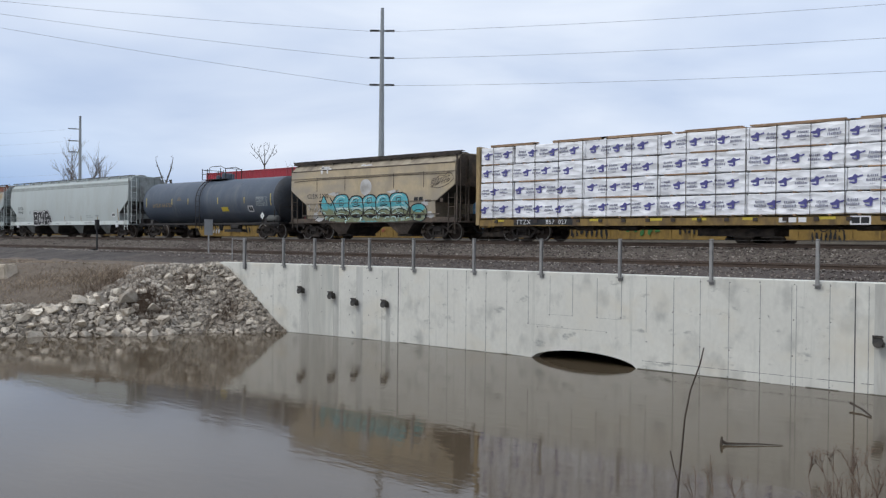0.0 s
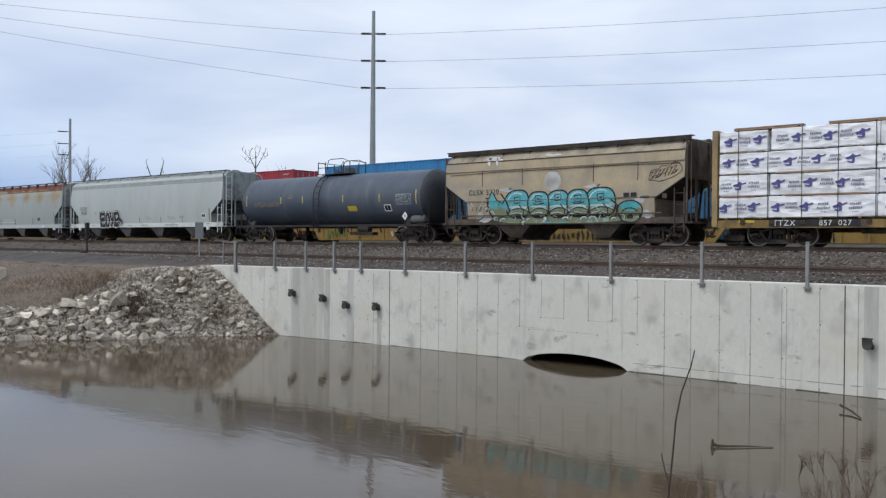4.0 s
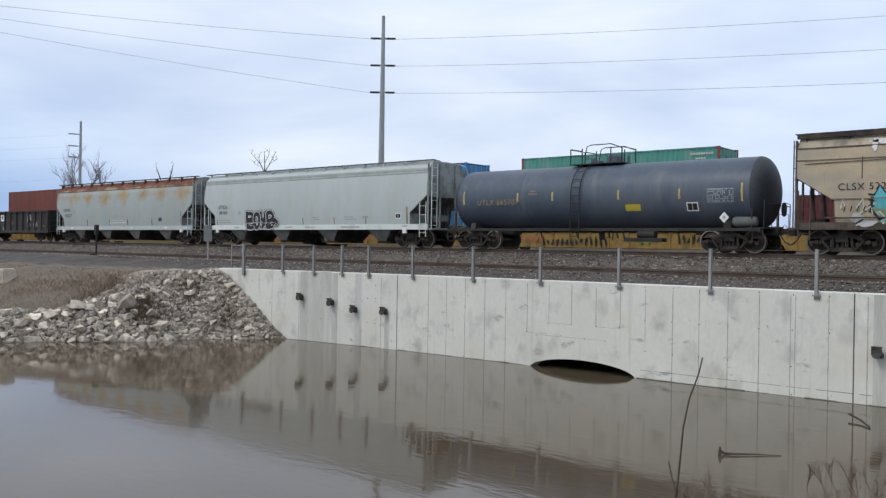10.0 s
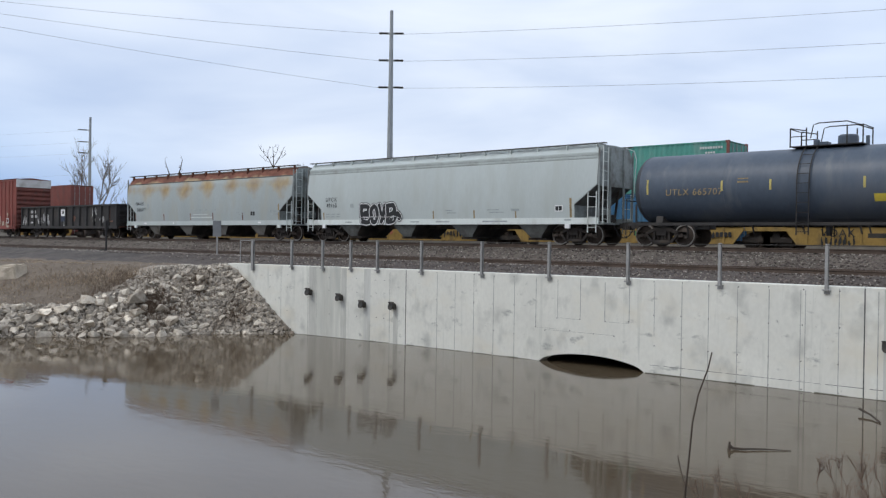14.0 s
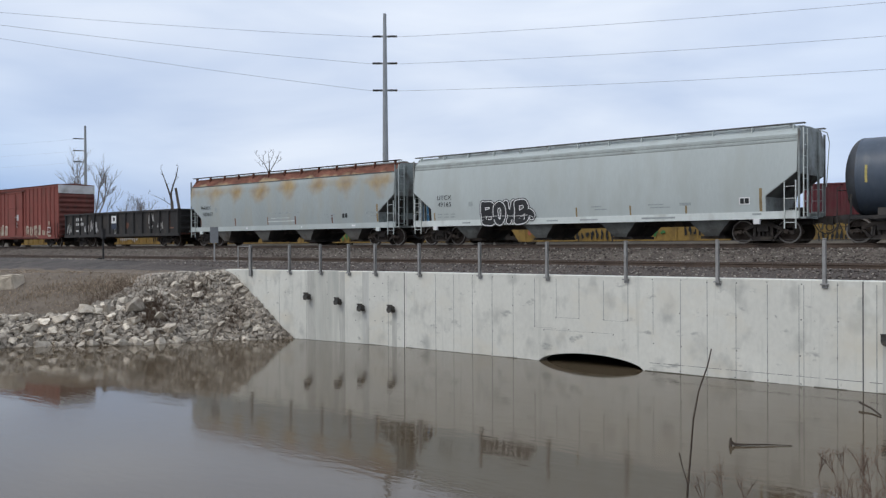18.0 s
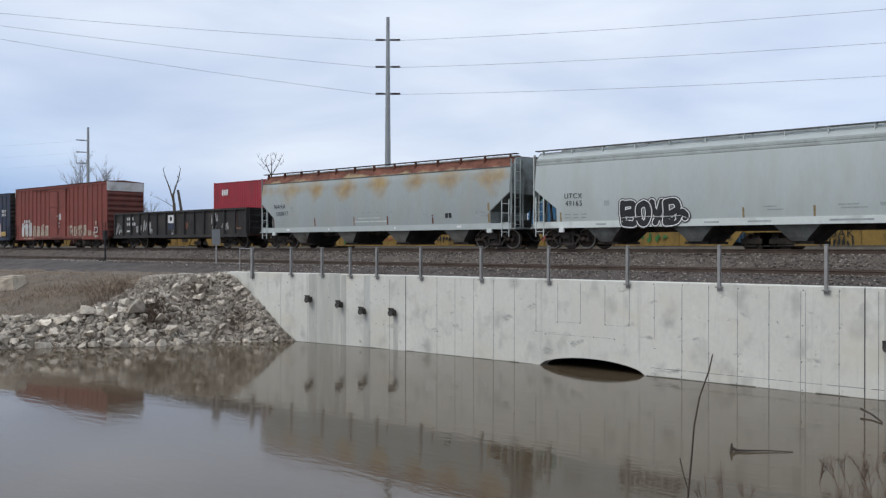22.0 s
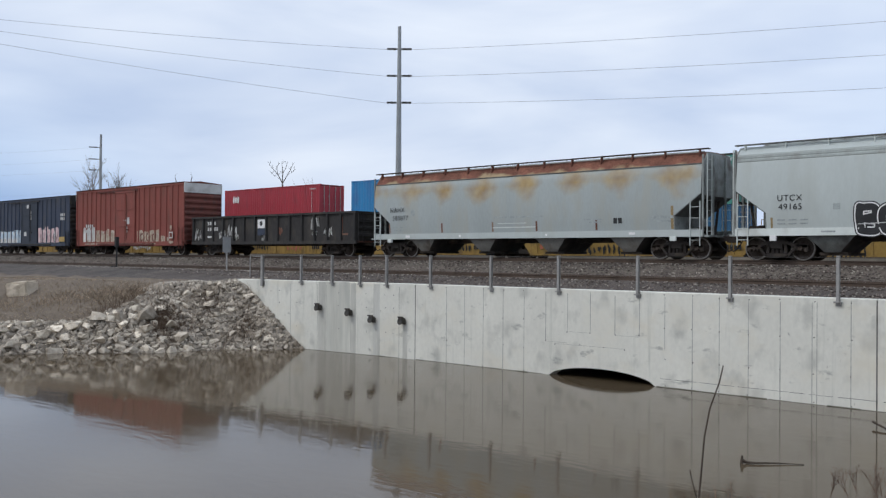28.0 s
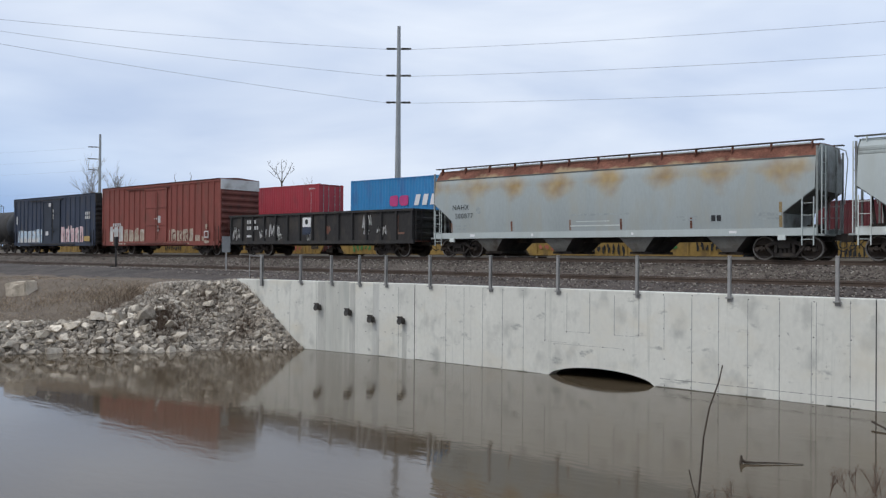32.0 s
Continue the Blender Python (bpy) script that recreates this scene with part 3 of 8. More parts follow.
def stone_mesh(seed, name="stone"):
    rnd = random.Random(seed)
    bm = bmesh.new()
    for _ in range(11):
        p = Vector((rnd.gauss(0, 1), rnd.gauss(0, 1), rnd.gauss(0, 1))).normalized() * rnd.uniform(0.78, 1.05)
        bm.verts.new((max(-0.72, min(0.72, p.x)) * 1.35, max(-0.7, min(0.7, p.y)) * 1.1, max(-0.62, min(0.62, p.z)) * 0.95))
    r = bmesh.ops.convex_hull(bm, input=bm.verts[:])
    bmesh.ops.delete(bm, geom=[v for v in bm.verts if not v.link_faces], context="VERTS")
    bmesh.ops.dissolve_limit(bm, angle_limit=radians(14), verts=bm.verts[:], edges=bm.edges[:])
    bmesh.ops.bevel(bm, geom=bm.edges[:], offset=0.035, segments=1, affect="EDGES")
    return mesh_of(bm, name, STONE)


def build_riprap():
    bank_thing = thing("riprap", "pile of pale broken limestone riprap on the bank", "rock pile")
    kinds = [stone_mesh(k) for k in range(12)]
    rnd = random.Random(5)
    big, taken = 0, []
    tries = 0
    while big < 300 and tries < 9000:
        tries += 1
        y = 8 + 16.9 * rnd.random() ** 0.85
        k = min(1, max(0, (y - 17.0) / 6.0))
        reach = 1.75 + 2.05 * k
        s = reach * rnd.random() ** (1.15 if k < 0.5 else 0.9) - 0.15
        x = shore_x(y) - s
        if y > wall_y(max(x, -45)) - 0.25 and x > WALL_L - 0.2:
            continue
        r = rnd.choice((0.14, 0.18, 0.21, 0.25, 0.31, 0.42)) * rnd.uniform(0.8, 1.25)
        if y < 19.5:
            r = max(r, rnd.choice((0.16, 0.27, 0.36)))
        if y > 20.3:
            r *= 0.66
        if s > reach * 0.75:
            r *= 0.8
        if any((x - a) ** 2 + (y - b) ** 2 < (0.62 * (r + c)) ** 2 for a, b, c in taken):
            continue
        taken.append((x, y, r))
        big += 1
        m = pose(x, y, max(bank(s, y), -0.1) + r * 0.35, rnd.uniform(-30, 30), rnd.uniform(-30, 30), rnd.uniform(0, 360)) @ Matrix.Diagonal((r, r, r, 1))
        piece("stone", kinds[rnd.randrange(12)], bank_thing, m)
    # rubble between them
    verts, faces = [], []
    data = [([v.co.copy() for v in me.vertices], [tuple(p.vertices) for p in me.polygons]) for me in [stone_mesh(k + 50, "rubble_kind") for k in range(4)]]
    small = 0
    while small < 6200:
        y = 8 + 17.3 * rnd.random() ** (0.7 if small < 3600 else 0.25)
        k = min(1, max(0, (y - 17.0) / 6.0))
        s = (1.9 + 3.7 * k) * rnd.random() - 0.2
        x = shore_x(min(y, 24.8)) - s
        if x > WALL_L and y > wall_y(x) - 0.08:
            continue
        if y < 15 and s > 2.2:
            continue
        r = rnd.choice((0.04, 0.05, 0.07, 0.09, 0.12, 0.15)) * rnd.uniform(0.8, 1.2)
        if k > 0.8 and s > 3.2:
            r *= 0.55
        m = pose(x, y, max(ground_z(x, y), -0.1) + r * 0.4, rnd.uniform(-60, 60), rnd.uniform(-60, 60), rnd.uniform(0, 360)) @ Matrix.Diagonal((r, r, r, 1))
        vs, fs = data[rnd.randrange(4)]
        n = len(verts)
        verts += [m @ v for v in vs]
        faces += [tuple(n + i for i in f) for f in fs]
        small += 1
    me = bpy.data.meshes.new("rubble")
    me.from_pydata(verts, [], faces)
    me.materials.append(RUBBLE)
    ob = tagged(new("rubble", me), "small broken limestone between the riprap", "rubble", kind="stuff")
    return ob


build_riprap()

# ---- rolling stock ----
TRAIN = []       # (car, its place along the train)
WHEELS = []      # (wheelset, its pose's x on the truck)
WHEEL_R = 0.457

IRON = mat("grimy_cast_iron", (0.042, 0.036, 0.032), 0.85, 0.2, var=0.3, scale=3, fine=16, bump=0.15, dirt=(0.095, 0.072, 0.055), amount=0.42)
# grime on fittings; on the slope undersides the dark tone paints shade
GRIMESHADE = mat("grimed_and_shaded_grey_paint", (0.12, 0.125, 0.118), 0.85, var=0.2, scale=2, bump=0.04, dirt=(0.06, 0.055, 0.05), amount=0.45)
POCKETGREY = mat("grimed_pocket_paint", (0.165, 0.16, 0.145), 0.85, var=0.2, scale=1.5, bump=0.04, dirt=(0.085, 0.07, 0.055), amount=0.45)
# near-black tone carries the shade of faces that look down
UNDERSHADE = mat("shaded_underside_paint", (0.045, 0.042, 0.038), 0.85, var=0.25, scale=2, bump=0.05, dirt=(0.09, 0.08, 0.068), amount=0.4)
WHEELMAT = mat("rusty_wheel_steel", (0.07, 0.054, 0.044), 0.75, 0.3, var=0.25, scale=4, bump=0.1)
RIM = mat("worn_wheel_rim", (0.24, 0.22, 0.20), 0.55, 0.5, var=0.2, scale=5, bump=0.03)
PALE = mat("pale_green_grey_paint", (0.455, 0.498, 0.485), 0.6, var=0.045, scale=0.5, fine=10, bump=0.02, dirt=(0.425, 0.455, 0.43), amount=0.42, dirt_scale=0.9,
           stretch=(1.4, 1, 0.35))
PALE_LIGHT = mat("clean_pale_grey_paint", (0.62, 0.66, 0.63), 0.55, var=0.05, scale=0.6, fine=9, bump=0.02, dirt=(0.45, 0.46, 0.42), amount=0.3, stretch=(1, 1, 0.5))
# body grey darkened for the band that catches less sky
BANDSHADE = mat("shaded_grey_band_paint", (0.34, 0.375, 0.36), 0.7, var=0.1, scale=1.0, fine=10, bump=0.02, dirt=(0.25, 0.26, 0.24), amount=0.4)
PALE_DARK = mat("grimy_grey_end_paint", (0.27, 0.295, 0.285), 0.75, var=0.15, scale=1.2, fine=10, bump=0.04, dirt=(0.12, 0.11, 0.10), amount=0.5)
RUST = mat("orange_brown_rust", (0.15, 0.062, 0.042), 0.9, var=0.3, scale=2.0, fine=14, bump=0.1, dirt=(0.27, 0.20, 0.15), amount=0.42, dirt_scale=1.2, stretch=(1, 1, 0.5))
TAN = mat("dusty_tan_paint", (0.50, 0.41, 0.27), 0.8, var=0.10, scale=0.6, fine=9, bump=0.04, dirt=(0.32, 0.275, 0.21), amount=0.45, dirt_scale=0.8, stretch=(1.2, 1, 0.55))
TAN_GRIME = mat("grimed_tan_steel", (0.19, 0.155, 0.115), 0.85, var=0.2, scale=1.2, fine=10, bump=0.05, dirt=(0.10, 0.08, 0.06), amount=0.45)
TANROOF = mat("sooty_tan_roof_paint", (0.38, 0.325, 0.24), 0.85, var=0.12, scale=0.8, fine=9, bump=0.04, dirt=(0.15, 0.125, 0.10), amount=0.5, dirt_scale=1.1, stretch=(1.4, 1, 0.7))
# sooty steel, lowered further to put the car end's shade into the colour
TAN_DARK = mat("sooty_shaded_brown_steel", (0.078, 0.062, 0.05), 0.85, var=0.25, scale=1.5, fine=12, bump=0.08, dirt=(0.15, 0.115, 0.085), amount=0.45)
TANKGREY = mat("faded_black_tank_paint", (0.068, 0.088, 0.118), 0.45, var=0.12, scale=0.5, fine=7, bump=0.02, dirt=(0.12, 0.132, 0.15), amount=0.34, dirt_scale=0.55, stretch=(1, 1, 0.5))
HEADBLACK = mat("sooty_tank_end", (0.042, 0.047, 0.055), 0.6, var=0.2, scale=1.0, fine=8, bump=0.02, dirt=(0.05, 0.05, 0.052), amount=0.4)
DULLOCHRE = mat("dull_ochre_stencil", (0.27, 0.20, 0.10), 0.75, var=0.25, scale=6, bump=0)
BLACKCAR = mat("grimy_black_car_paint", (0.026, 0.024, 0.023), 0.7, var=0.25, scale=1.0, fine=10, bump=0.05, dirt=(0.06, 0.05, 0.04), amount=0.42, stretch=(1, 1, 0.5))
REDCAR = mat("faded_oxide_red_paint", (0.225, 0.062, 0.048), 0.75, var=0.12, scale=0.7, fine=10, bump=0.04, dirt=(0.155, 0.06, 0.045), amount=0.42, stretch=(1.5, 1, 0.35))
REDDARK = mat("grimy_oxide_red_paint", (0.13, 0.042, 0.032), 0.8, var=0.2, scale=1.0, fine=10, bump=0.05, dirt=(0.07, 0.04, 0.035), amount=0.4)
BLUECAR = mat("grimy_blue_car_paint", (0.036, 0.048, 0.078), 0.7, var=0.15, scale=0.8, fine=10, bump=0.04, dirt=(0.06, 0.06, 0.065), amount=0.42, stretch=(1.5, 1, 0.35))
BLUEDOOR = mat("dark_blue_door_paint", (0.03, 0.038, 0.055), 0.7, var=0.15, scale=0.8, bump=0.04)
WHITE = mat("chalky_white_paint", (0.75, 0.75, 0.74), 0.7, var=0.06, scale=2, bump=0)
WHITEGREY = mat("dirty_white_paint", (0.56, 0.56, 0.55), 0.75, var=0.12, scale=1, bump=0.02, dirt=(0.33, 0.31, 0.28), amount=0.4)
BLACK = mat("lettering_black", (0.025, 0.026, 0.028), 0.7, var=0.2, scale=5, bump=0)
DARKINK = mat("worn_dark_lettering", (0.10, 0.11, 0.11), 0.7, var=0.25, scale=5, bump=0)
GREYINK = mat("faded_grey_lettering", (0.34, 0.375, 0.37), 0.7, var=0.15, scale=5, bump=0)
PALEYELLOW = mat("weathered_yellow_strip", (0.47, 0.39, 0.13), 0.65, var=0.2, scale=4, bump=0)
YELLOW = mat("safety_yellow", (0.55, 0.43, 0.055), 0.6, var=0.1, scale=3, bump=0)
OCHRE = mat("grimy_ochre_reflector", (0.42, 0.29, 0.10), 0.7, var=0.2, scale=5, bump=0)
TEALPAINT = mat("turquoise_spray_paint", (0.09, 0.44, 0.48), 0.55, var=0.2, scale=1.8, fine=9, bump=0, dirt=(0.16, 0.55, 0.58), amount=0.4)
PINKPAINT = mat("pink_spray_paint", (0.55, 0.36, 0.37), 0.7, var=0.2, scale=2.5, bump=0, dirt=(0.66, 0.62, 0.60), amount=0.5, dirt_scale=4)
SKYPAINT = mat("pale_blue_spray_paint", (0.40, 0.52, 0.62), 0.7, var=0.2, scale=2.5, bump=0, dirt=(0.62, 0.63, 0.64), amount=0.5, dirt_scale=4)
CREAMPAINT = mat("cream_spray_paint", (0.40, 0.335, 0.26), 0.7, var=0.2, scale=2.5, bump=0, dirt=(0.24, 0.13, 0.09), amount=0.45, dirt_scale=3)


def rusted_roof(name, base, rust_col, edge, run):
    """Paint whose rust lies along the roof line and runs down in uneven patches."""
    m = mat(name, base, 0.7, var=0.06, scale=0.5, fine=10, bump=0.03, dirt=(0.37, 0.375, 0.33), amount=0.36, dirt_scale=0.9, stretch=(1.5, 1, 0.4))
    nd, ln = m.node_tree.nodes, m.node_tree.links
    b = nd["Principled BSDF"]
    old = b.inputs["Base Color"].links[0].from_socket
    tc = nd.new("ShaderNodeTexCoord")
    sp = nd.new("ShaderNodeSeparateXYZ")
    ln.new(tc.outputs["Object"], sp.inputs["Vector"])
    mp = nd.new("ShaderNodeMapping")
    mp.inputs["Scale"].default_value = (0.5, 0.4, 0.6)
    ln.new(tc.outputs["Object"], mp.inputs["Vector"])
    n = nd.new("ShaderNodeTexNoise")
    n.inputs["Scale"].default_value, n.inputs["Detail"].default_value = 1.5, 5
    ln.new(mp.outputs["Vector"], n.inputs["Vector"])
    # patches between the inside frames, in a band below the roof line
    off = nd.new("ShaderNodeMath")
    off.operation, off.inputs[1].default_value = "SUBTRACT", edge - run * 0.30
    ln.new(sp.outputs["Z"], off.inputs[0])
    dist = nd.new("ShaderNodeMath")
    dist.operation = "ABSOLUTE"
    ln.new(off.outputs["Value"], dist.inputs[0])
    low = nd.new("ShaderNodeMapRange")
    low.inputs["From Max"].default_value = run * 0.62
    low.inputs["To Min"].default_value, low.inputs["To Max"].default_value = 0.20, -0.34
    ln.new(dist.outputs["Value"], low.inputs["Value"])
    beat = nd.new("ShaderNodeMath")
    beat.operation, beat.inputs[1].default_value = "MULTIPLY", 2.45
    ln.new(sp.outputs["X"], beat.inputs[0])
    wave = nd.new("ShaderNodeMath")
    wave.operation = "SINE"
    ln.new(beat.outputs["Value"], wave.inputs[0])
    soft = nd.new("ShaderNodeMath")
    soft.operation, soft.inputs[1].default_value = "MULTIPLY_ADD", 0.17
    ln.new(wave.outputs["Value"], soft.inputs[0])
    ln.new(low.outputs["Result"], soft.inputs[2])
    add = nd.new("ShaderNodeMath")
    ln.new(n.outputs["Fac"], add.inputs[0])
    ln.new(soft.outputs["Value"], add.inputs[1])
    r = nd.new("ShaderNodeValToRGB")
    r.color_ramp.elements[0].position, r.color_ramp.elements[1].position = 0.46, 0.92
    ln.new(add.outputs["Value"], r.inputs["Fac"])
    cmix = nd.new("ShaderNodeValToRGB")
    cmix.color_ramp.elements[0].position, cmix.color_ramp.elements[1].position = 0.35, 0.65
    cmix.color_ramp.elements[0].color = (*rust_col, 1)
    cmix.color_ramp.elements[1].color = (rust_col[0] * 1.4, rust_col[1] * 1.55, rust_col[2] * 1.6, 1)
    n2 = nd.new("ShaderNodeTexNoise")
    n2.inputs["Scale"].default_value = 1.9
    ln.new(tc.outputs["Object"], n2.inputs["Vector"])
    ln.new(n2.outputs["Fac"], cmix.inputs["Fac"])
    k = nd.new("ShaderNodeMixRGB")
    ln.new(r.outputs["Color"], k.inputs[0])
    ln.new(old, k.inputs[1])
    ln.new(cmix.outputs["Color"], k.inputs[2])
    ln.new(k.outputs["Color"], b.inputs["Base Color"])
    return m


RUSTRUN = rusted_roof("grey_paint_with_rust_runs", (0.35, 0.388, 0.385), (0.30, 0.20, 0.095), 3.95, 1.9)


def roof_rust():
    """Rust that thins to cream paint towards the eave, in blotches."""
    m = mat("red_brown_roof_rust", (0.165, 0.068, 0.045), 0.9, var=0.4, scale=1.6, fine=14, bump=0.1)
    nd, ln = m.node_tree.nodes, m.node_tree.links
    b = nd["Principled BSDF"]
    old = b.inputs["Base Color"].links[0].from_socket
    tc, sp, n, add, r, k = (nd.new("ShaderNode" + q) for q in ("TexCoord", "SeparateXYZ", "TexNoise", "Math", "MapRange", "MixRGB"))
    n.inputs["Scale"].default_value, n.inputs["Detail"].default_value = 1.1, 5
    add.operation, add.inputs[1].default_value = "MULTIPLY_ADD", 0.9
    ln.new(tc.outputs["Object"], sp.inputs["Vector"])
    ln.new(tc.outputs["Object"], n.inputs["Vector"])
    ln.new(n.outputs["Fac"], add.inputs[0])
    ln.new(sp.outputs["Z"], add.inputs[2])
    r.inputs["From Min"].default_value, r.inputs["From Max"].default_value = 4.30, 4.44
    ln.new(add.outputs["Value"], r.inputs["Value"])
    k.inputs[1].default_value = (0.34, 0.26, 0.155, 1)
    ln.new(r.outputs["Result"], k.inputs[0])
    ln.new(old, k.inputs[2])
    ln.new(k.outputs["Color"], b.inputs["Base Color"])
    return m


ROOFRUST = roof_rust()


def bar(bm, p, q, w=0.03, d=0.03):
    """A thin square bar from p to q."""
    p, q = Vector(p), Vector(q)
    z = (q - p).normalized()
    x = (Vector((0, 1, 0)) if abs(z.y) < 0.9 else Vector((1, 0, 0))).cross(z).normalized()
    y = z.cross(x)
    loft(bm, [[c + x * a * w / 2 + y * b * d / 2 for a, b in ((-1, -1), (1, -1), (1, 1), (-1, 1))] for c in (p, q)])


def text_mesh(body, size, depth=0.0):
    cu = bpy.data.curves.new("letters", "FONT")
    cu.body, cu.size, cu.align_x, cu.align_y = body, size, "CENTER", "CENTER"
    cu.space_character = 1.12
    ob = bpy.data.objects.new("letters", cu)
    me = bpy.data.meshes.new_from_object(ob)
    bpy.data.objects.remove(ob)
    return me


def letters(body, x, y, z, size, material, parent, label="", tilt=90.0, name="lettering"):
    me = text_mesh(body, size)
    me.materials.clear()
    me.materials.append(material)
    ob = new(name, me)
    ob.parent, ob.matrix_basis = parent, pose(x, y, z, tilt)
    if label:
        ob["label"] = label
    return ob


def truck(car, x):
    """A two-axle truck: cast side frames, bolster and springs, with its wheelsets under it."""
    bm = bmesh.new()
    box(bm, -0.22, 0.22, -1.16, 1.16, 0.46, 0.66)
    box(bm, -0.20, 0.20, -0.40, 0.40, 0.62, 0.80)
    frame_ob = part("truck", bm, IRON, car, "grimy cast two-axle truck")
    frame_ob.matrix_basis = pose(x, 0, 0)
    for s in (-1, 1):
        bm = bmesh.new()
        y0, y1 = s * 0.94, s * 1.10
        top = [(-1.12, 0.60), (-0.70, 0.62), (-0.40, 0.75), (0.40, 0.75), (0.70, 0.62), (1.12, 0.60), (1.14, 0.49), (0.66, 0.50), (0.36, 0.62), (-0.36, 0.62), (-0.66, 0.50), (-1.14, 0.49)]
        prism(bm, top, y0, y1, "y")
        prism(bm, [(-0.40, 0.27), (0.40, 0.27), (0.44, 0.15), (-0.44, 0.15)], y0, y1, "y")
        for t in (-1, 1):
            prism(bm, [(t * 0.76, 0.50), (t * 0.64, 0.50), (t * 0.34, 0.16), (t * 0.46, 0.16)], y0, y1, "y")
            prism(bm, [(t * 0.27, 0.64), (t * 0.36, 0.64), (t * 0.40, 0.24), (t * 0.30, 0.24)], y0, y1, "y")
            prism(bm, [(t * 0.74, 0.60), (t * 1.15, 0.58), (t * 1.17, 0.36), (t * 1.04, 0.32), (t * 1.00, 0.42), (t * 0.80, 0.42), (t * 0.74, 0.34)], y0, y1, "y")
        part("side_frame", bm, IRON, frame_ob)
    for s in (-1, 1):
        for t in (-0.16, 0, 0.16):
            bm = bmesh.new()
            turned(bm, [(0.27 + 0.02 * k, 0.075 if k % 2 else 0.06) for k in range(10)], "z", (t, s * 1.03, 0), 8)
            part("spring", bm, IRON, frame_ob)
    for t in (-1, 1):
        bm = bmesh.new()
        turned(bm, ((-1.14, 0.0), (-1.14, 0.085), (-1.02, 0.09), (-0.85, 0.075), (-0.83, 0.10)), "y", (0, 0, 0), 14)
        turned(bm, ((0.83, 0.10), (0.85, 0.075), (1.02, 0.09), (1.14, 0.085), (1.14, 0.0)), "y", (0, 0, 0), 14)
        tube(bm, (0, -0.8, 0), (0, 0.8, 0), 0.085, n=12)
        for s in (-1, 1):
            turned(bm, [(s * a, r) for a, r in ((0.83, 0.11), (0.80, 0.15), (0.74, 0.38), (0.82, WHEEL_R - 0.055), (0.82, WHEEL_R - 0.02), (0.815, WHEEL_R),
                                                (0.72, WHEEL_R + 0.002), (0.70, WHEEL_R + 0.026), (0.68, WHEEL_R + 0.02), (0.68, 0.36), (0.72, 0.14), (0.70, 0.10))], "y", (0, 0, 0), 32)
        # bearing cap bolts, so that the turning can be seen
        for k in range(3):
            a = math.tau * k / 3
            for s in (-1, 1):
                box(bm, 0.05 * math.cos(a) - 0.015, 0.05 * math.cos(a) + 0.015, s * 1.15 - 0.015, s * 1.15 + 0.015, 0.05 * math.sin(a) - 0.015, 0.05 * math.sin(a) + 0.015)
        w = part("wheelset", bm, WHEELMAT, frame_ob, smooth=True)
        w.data.materials.append(RIM)
        for p in w.data.polygons:
            c = p.center
            if WHEEL_R - 0.05 < math.hypot(c.x, c.z) < WHEEL_R - 0.005 and 0.81 < abs(c.y) < 0.83:
                p.material_index = 1
        w.matrix_basis = pose(t * 0.889, 0, WHEEL_R)
        WHEELS.append((w, t * 0.889))




def add_trucks(car, half):
    for x in (-half, half):
        truck(car, x)


def coupler(car, x, s):
    bm = bmesh.new()
    box(bm, *sorted((x - s * 0.2, x + s * 0.42)), -0.10, 0.10, 0.76, 0.98)
    prism(bm, [(x + s * 0.38, -0.17), (x + s * 0.62, -0.15), (x + s * 0.66, -0.02), (x + s * 0.52, 0.04), (x + s * 0.60, 0.18), (x + s * 0.38, 0.17)], 0.70, 1.02, "z")
    c = part("coupler", bm, IRON, car)
    bm = bmesh.new()
    path_tube(bm, [(x + s * 0.1, -0.35, 0.75), (x + s * 0.3, -0.36, 0.45), (x + s * 0.5, -0.30, 0.34), (x + s * 0.62, -0.2, 0.42)], 0.025)
    part("air_hose", bm, BLACK, c)


def ladder(car, x, y, z0, z1, w, material, axis="x", n=None, name="ladder"):
    bm = bmesh.new()
    at = (lambda a, z: (x + a, y, z)) if axis == "x" else (lambda a, z: (x, y + a, z))
    for a in (-w / 2, w / 2):
        bar(bm, at(a, z0), at(a, z1), 0.037, 0.037)
    n = n or max(2, round((z1 - z0) / 0.42))
    for i in range(n):
        z = z0 + (z1 - z0) * (i + 0.5) / n
        bar(bm, at(-w / 2, z), at(w / 2, z), 0.023, 0.023)
    return part(name, bm, material, car)


def side_y(z, half=1.55, low=1.2, high=3.95):
    """Half width of a hopper body at height z: a gentle belly."""
    k = (z - low) / (high - low)
    return half - 0.09 * (2 * k - 0.85) ** 2


def blob(bm, pts, ymap, rings=4, lift=0.006):
    """A flat painted patch, its outline shrunk ring by ring to the middle, laid on the curved side."""
    cx, cz = sum(p[0] for p in pts) / len(pts), sum(p[1] for p in pts) / len(pts)
    last = None
    for k in range(rings):
        f = 1 - k / rings
        vs = [bm.verts.new((cx + (x - cx) * f, -ymap(cz + (z - cz) * f) - lift, cz + (z - cz) * f)) for x, z in pts]
        if last:
            n = len(vs)
            for i in range(n):
                bm.faces.new((last[i], last[(i + 1) % n], vs[(i + 1) % n], vs[i]))
        last = vs
    c = bm.verts.new((cx, -ymap(cz) - lift, cz))
    for i in range(len(last)):
        bm.faces.new((last[i], last[(i + 1) % len(last)], c))


